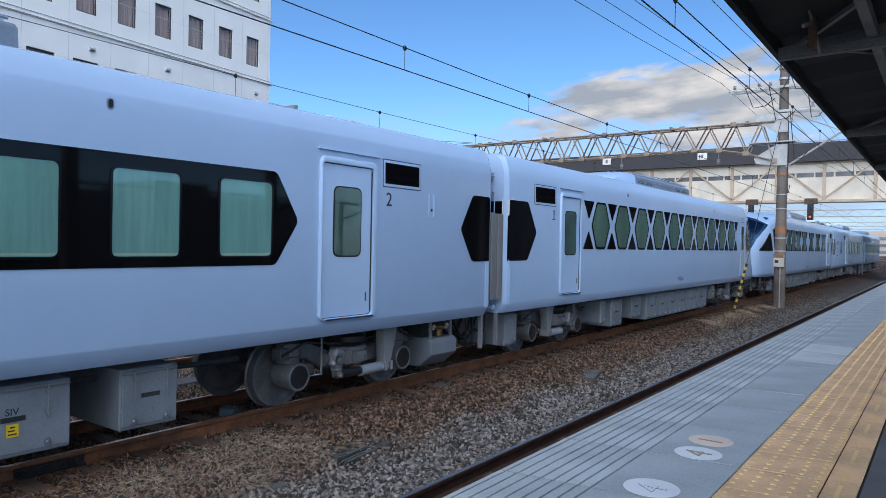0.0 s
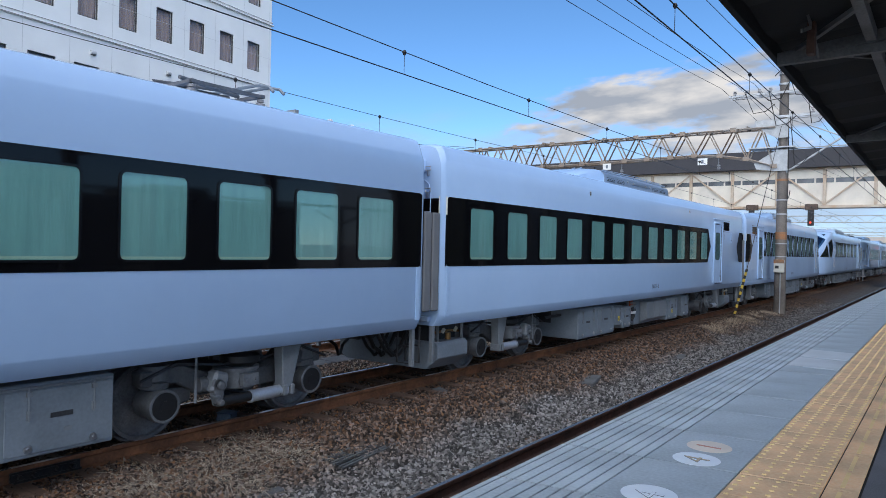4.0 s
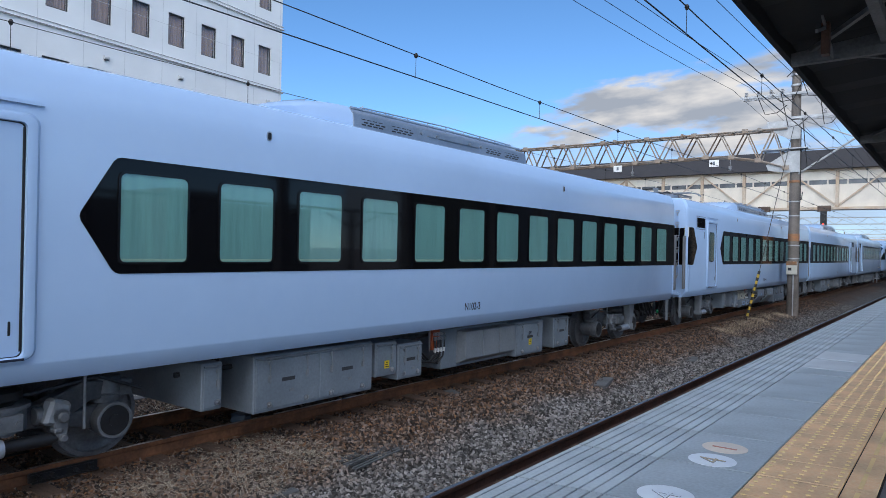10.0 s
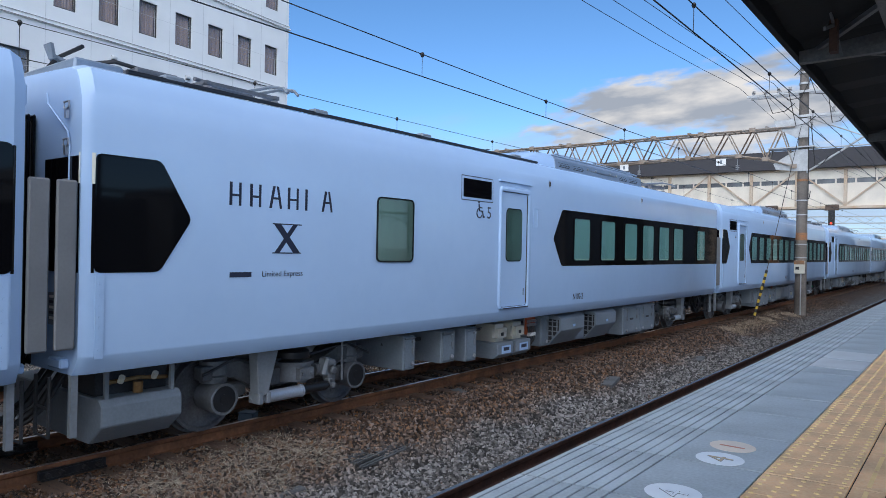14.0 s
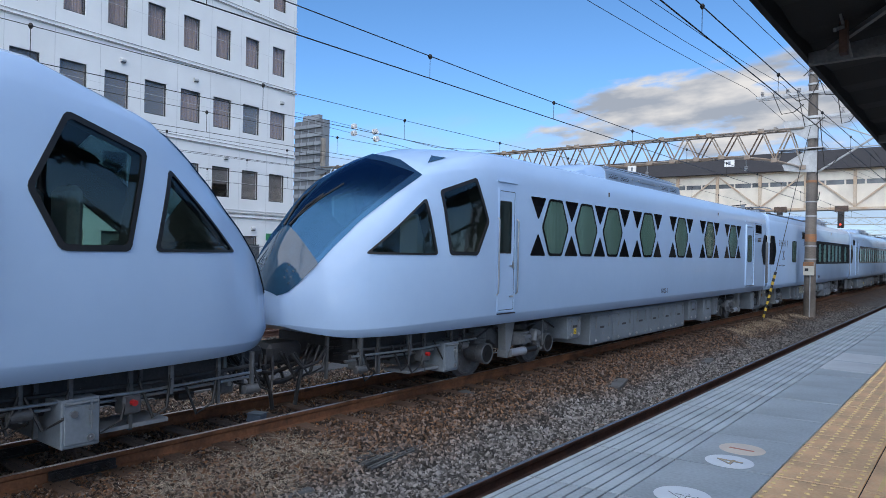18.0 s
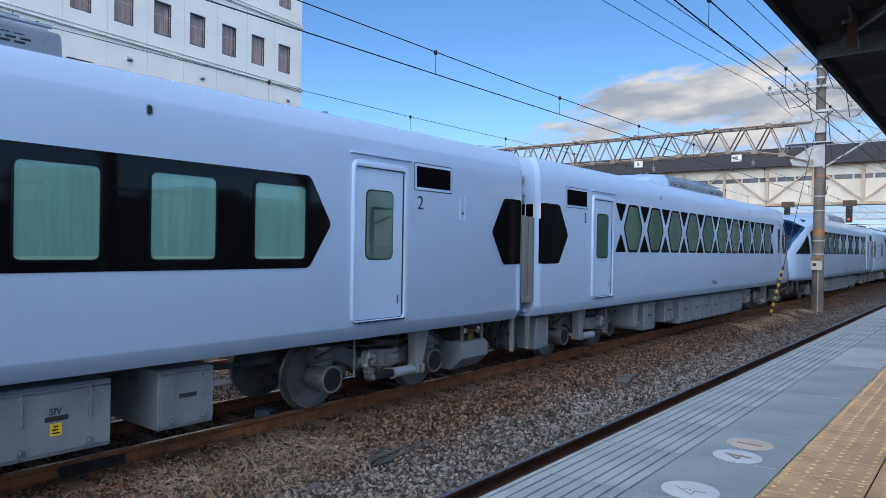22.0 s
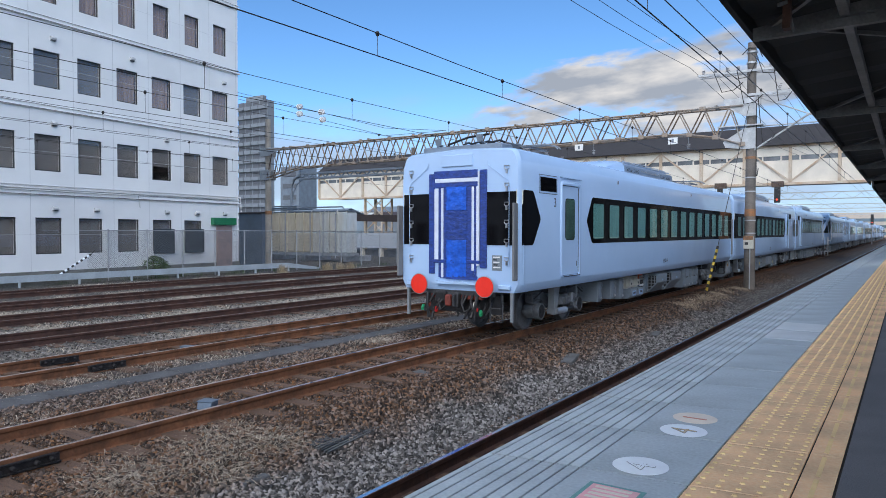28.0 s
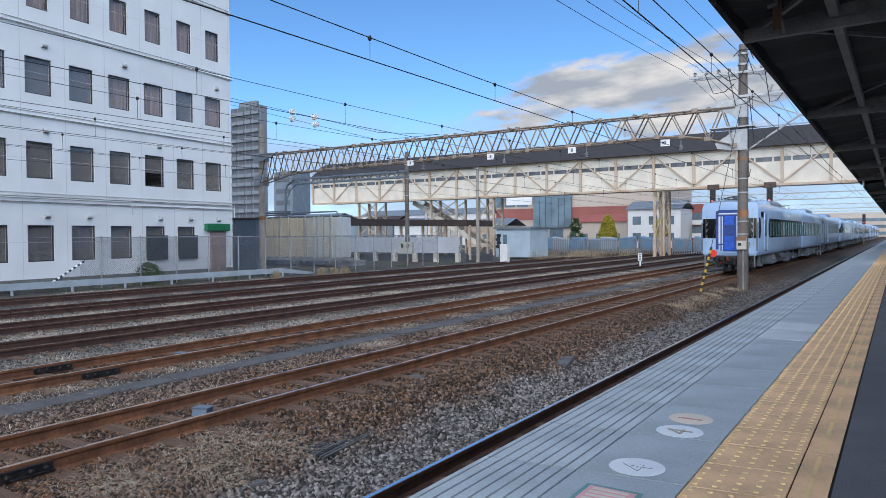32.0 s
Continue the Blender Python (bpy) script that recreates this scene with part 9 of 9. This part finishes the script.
for k in range(14):
    x_ = -44 + 2.2 * k
    tp = tagged(Shape().prism([(-1.0, 0, 0), (1.0, 0, 0), (0.9, 0, 1.5 + 0.5 * (k * 7 % 5) / 5), (-0.9, 0, 1.6 + 0.4 * (k * 3 % 5) / 5)], (0, 1.5, 0)).ob("covered_load", BLUETARP if k % 3 else PALEBLUE, bevel=0.15), "bundle of goods under a pale blue sheet", "bundle", "bundles under sheets")
    tp.matrix_basis = pose(x_, 84 + (k % 3), 0)
ff = thing("boundary_fence", "grey-green palisade fence behind the sidings", "fence", at=pose(0, 80, 0))
pal = Shape().box(-0.05, -0.02, 0, 0.05, 0.02, 1.75).mesh("pale", FENCEGREY)
for k in range(150):
    part("pale", pal, ff, at=pose(-45 + 0.26 * k, -0.04 * k, 0))
for z in (0.4, 1.4):
    Shape().beam((-45, 0.03, z), (-6, -5.97, z), 0.04, 0.07).ob("rail", FENCEGREY, ff)

# posts, signals and far gantries
p3 = thing("catenary_pole", "slim concrete pole beside the far platform", "catenary pole", at=pose(-34.6, 47, -0.1))
Shape().cyl((0, 0, 0), (0, 0, 9.3), 0.20, 14, 0.15).ob("shaft", POLECONC, p3, smooth=40)
rb = Shape().box(-0.7, -0.38, 0.75, 0.75, -0.1, 1.75).ob("relay_box", CREAM, p3, bevel=0.03)
for x in (-0.35, 0.2):
    Shape().box(x, -0.39, 1.25, x + 0.2, -0.38, 1.6).ob("nameplate", RUBBER, rb)
arm = Shape()
for z in (7.22, 7.68):
    arm.beam((-13.4, -0.1, z), (0, -0.1, z), 0.14, 0.16).beam((-13.4, 0.25, z), (0, 0.25, z), 0.14, 0.16)
for k in range(27):
    za, zb = (7.22, 7.68) if k % 2 else (7.68, 7.22)
    arm.beam((-13.4 + 0.496 * k, -0.1, za), (-13.4 + 0.496 * (k + 1), -0.1, zb), 0.07, 0.09)
arm.ob("lattice_arm", SLATEBLUE, p3, "slate-blue lattice beam")
Shape().tube([(-13.2, 0, 7.6), (-14.1, 0, 7.2), (-14.4, 0, 6.2), (-14.45, 0, -0.1)], 0.14, 10).tube([(-13.0, 0, 7.1), (-13.7, 0, 6.7), (-14.3, 0, 5.6)], 0.06, 8).ob("arm_leg", SLATEBLUE, p3)
for z in (8.2, 7.0, 5.6):
    Shape().cyl((0, 0, z), (0, 0, z + 0.06), 0.20, 14).ob("clamp", GALV, p3)
p4 = thing("steel_pole", "white-painted steel pole beside the footbridge stair", "pole", at=pose(-29.5, 50, -0.1))
Shape().cyl((0, 0, 0), (0, 0, 7.9), 0.16, 14, 0.13).ob("shaft", PALEPOLE, p4, smooth=40)
sgl = thing("ground_signal", "black trackside signal post with lamps", "signal", at=pose(-28.0, 51, -0.1))
Shape().cyl((0, 0, 0), (0, 0, 2.3), 0.05, 8).ob("post", STRIPEBLACK, sgl)
for k in range(4):
    Shape().cyl((-0.12 + 0.08 * (k % 2), -0.15, 1.3 + 0.3 * k), (-0.12 + 0.08 * (k % 2), 0.1, 1.3 + 0.3 * k), 0.16, 12).ob("lamp_hood", STRIPEBLACK, sgl)
Shape().box(0.2, -0.3, 0, 0.9, 0.1, 1.5).ob("cabinet", SIGNW, sgl)
post_w = thing("white_marker_post", "small white marker post between the sidings", "marker post", at=pose(-15.6, 49.4, -0.15))
Shape().box(-0.05, -0.03, 0, 0.05, 0.03, 0.5).ob("stake", SIGNW, post_w)
Shape().box(-0.15, -0.05, 0.36, 0.15, -0.02, 0.92).ob("plate", SIGNW, post_w)
for k in range(4):
    Shape().box(-0.06, -0.056, 0.42 + 0.12 * k, 0.06, -0.05, 0.49 + 0.12 * k).ob("mark", TOWERDARK, post_w)
REDGLOW = bpy.data.materials.new("red_signal_lamp")
REDGLOW.use_nodes = True
REDGLOW.node_tree.nodes["Principled BSDF"].inputs["Base Color"].default_value = (0.5, 0.01, 0.01, 1)
REDGLOW.node_tree.nodes["Principled BSDF"].inputs["Emission Color"].default_value = (1, 0.06, 0.02, 1)
REDGLOW.node_tree.nodes["Principled BSDF"].inputs["Emission Strength"].default_value = 2.5


def signal(x, y, z, h, lit, hang=0.0):
    s_ = thing("colour_light_signal", "dark colour-light railway signal" + (" showing red" if lit else ""), "signal", "signals", at=pose(x, y, z))
    Shape().box(-0.26, 0, 0, 0.26, 0.12, h).ob("backboard", STRIPEBLACK, s_, bevel=0.03)
    for k in range(3):
        Shape().cyl((0, -0.16, h * (0.2 + 0.3 * k)), (0, 0, h * (0.2 + 0.3 * k)), 0.11, 12).ob("hood", STRIPEBLACK, s_)
        if lit and k == 0:
            Shape().cyl((0, -0.175, h * 0.2), (0, -0.165, h * 0.2), 0.08, 12).ob("lamp", REDGLOW, s_)
    if hang:
        Shape().box(-0.5, 0.05, h, 0.5, 0.5, h + hang).ob("hanger", RUSTDARK, s_)
    else:
        Shape().cyl((0, 0.06, -z), (0, 0.06, 0), 0.07, 10).ob("post", FENCEGREY, s_)
    return s_


signal(-14.9, 69.2, 4.95, 1.35, True, 0.5)
signal(-9.95, 69.2, 4.85, 1.45, True, 0.5)
signal(-5.6, 150, 3.6, 1.9, True)
for gy, xa, xb, z in ((108, -30, -1, 6.8), (160, -30, 2, 7.0), (215, -26, 2, 7.0)):
    fg = thing("overhead_gantry", "far pale lattice gantry over the tracks", "gantry", "far gantries", at=pose(0, gy, 0))
    for x in (xa, xb):
        Shape().cyl((x, 0, 0), (x, 0, z + 2.2), 0.2, 10, 0.16).ob("pole", POLECONC, fg)
    for zz in (z, z + 0.9):
        Shape().beam((xa, 0, zz), (xb, 0, zz), 0.14, 0.14).ob("chord", GALV, fg)
    n_ = 22
    for i in range(n_):
        a, b = xa + (xb - xa) * i / n_, xa + (xb - xa) * (i + 1) / n_
        Shape().beam((a, 0, z + (0.9 if i % 2 else 0)), (b, 0, z + (0 if i % 2 else 0.9)), 0.07, 0.07).ob("lattice_bar", GALV, fg)
for k, (x, y, w, h) in enumerate(((-60, 330, 50, 9), (-15, 360, 40, 11), (25, 320, 36, 10), (-110, 300, 60, 14), (-190, 260, 80, 12), (60, 420, 60, 16), (-260, 230, 60, 9))):
    tb = thing("distant_building", "pale distant town building", "building", "distant buildings", at=pose(x, y, 0))
    Shape().box(-w / 2, 0, 0, w / 2, 15, h).ob("wall", (HOUSEWHITE, SHOPBEIGE, TOWERGREY)[k % 3], tb)
    for f in range(int(h / 3)):
        Shape().box(-w / 2 + 1, -0.1, 1 + 3 * f, w / 2 - 1, 0, 2.4 + 3 * f).ob("window_band", HAZEGLASS, tb)


# ---- movement ----
def run(t):
    """Where the train's trailing end stands at t seconds."""
    u = t / 32.0
    sway = eased(t, [0, 1, 3, 6, 9, 11, 13, 17, 22, 25, 28, 29.5, 32], [0.12, 0.03, 0.08, 0.05, 0.05, 0.12, 0.0, 0.0, -0.04, 0.0, 0.05, -0.08, 0.0])
    return ((((-6.9575 * u - 12.4814) * u + 76.6263) * u + 133.1522) * u) - 150.7803 + sway


def motions():
    for key, ob in CARS.items():
        walk(ob, [(t, pose(TRAIN_X, run(t) + OFFSET[key], 0)) for t in range(0, 33)])
    steps = [i / 10 for i in range(321)]
    for o in AXLES:
        at = o.matrix_basis.translation.copy()
        walk(o, [(t, Matrix.Translation(at) @ Matrix.Rotation(-(run(t) - run(0)) / 0.43, 4, "X")) for t in steps])


motions()
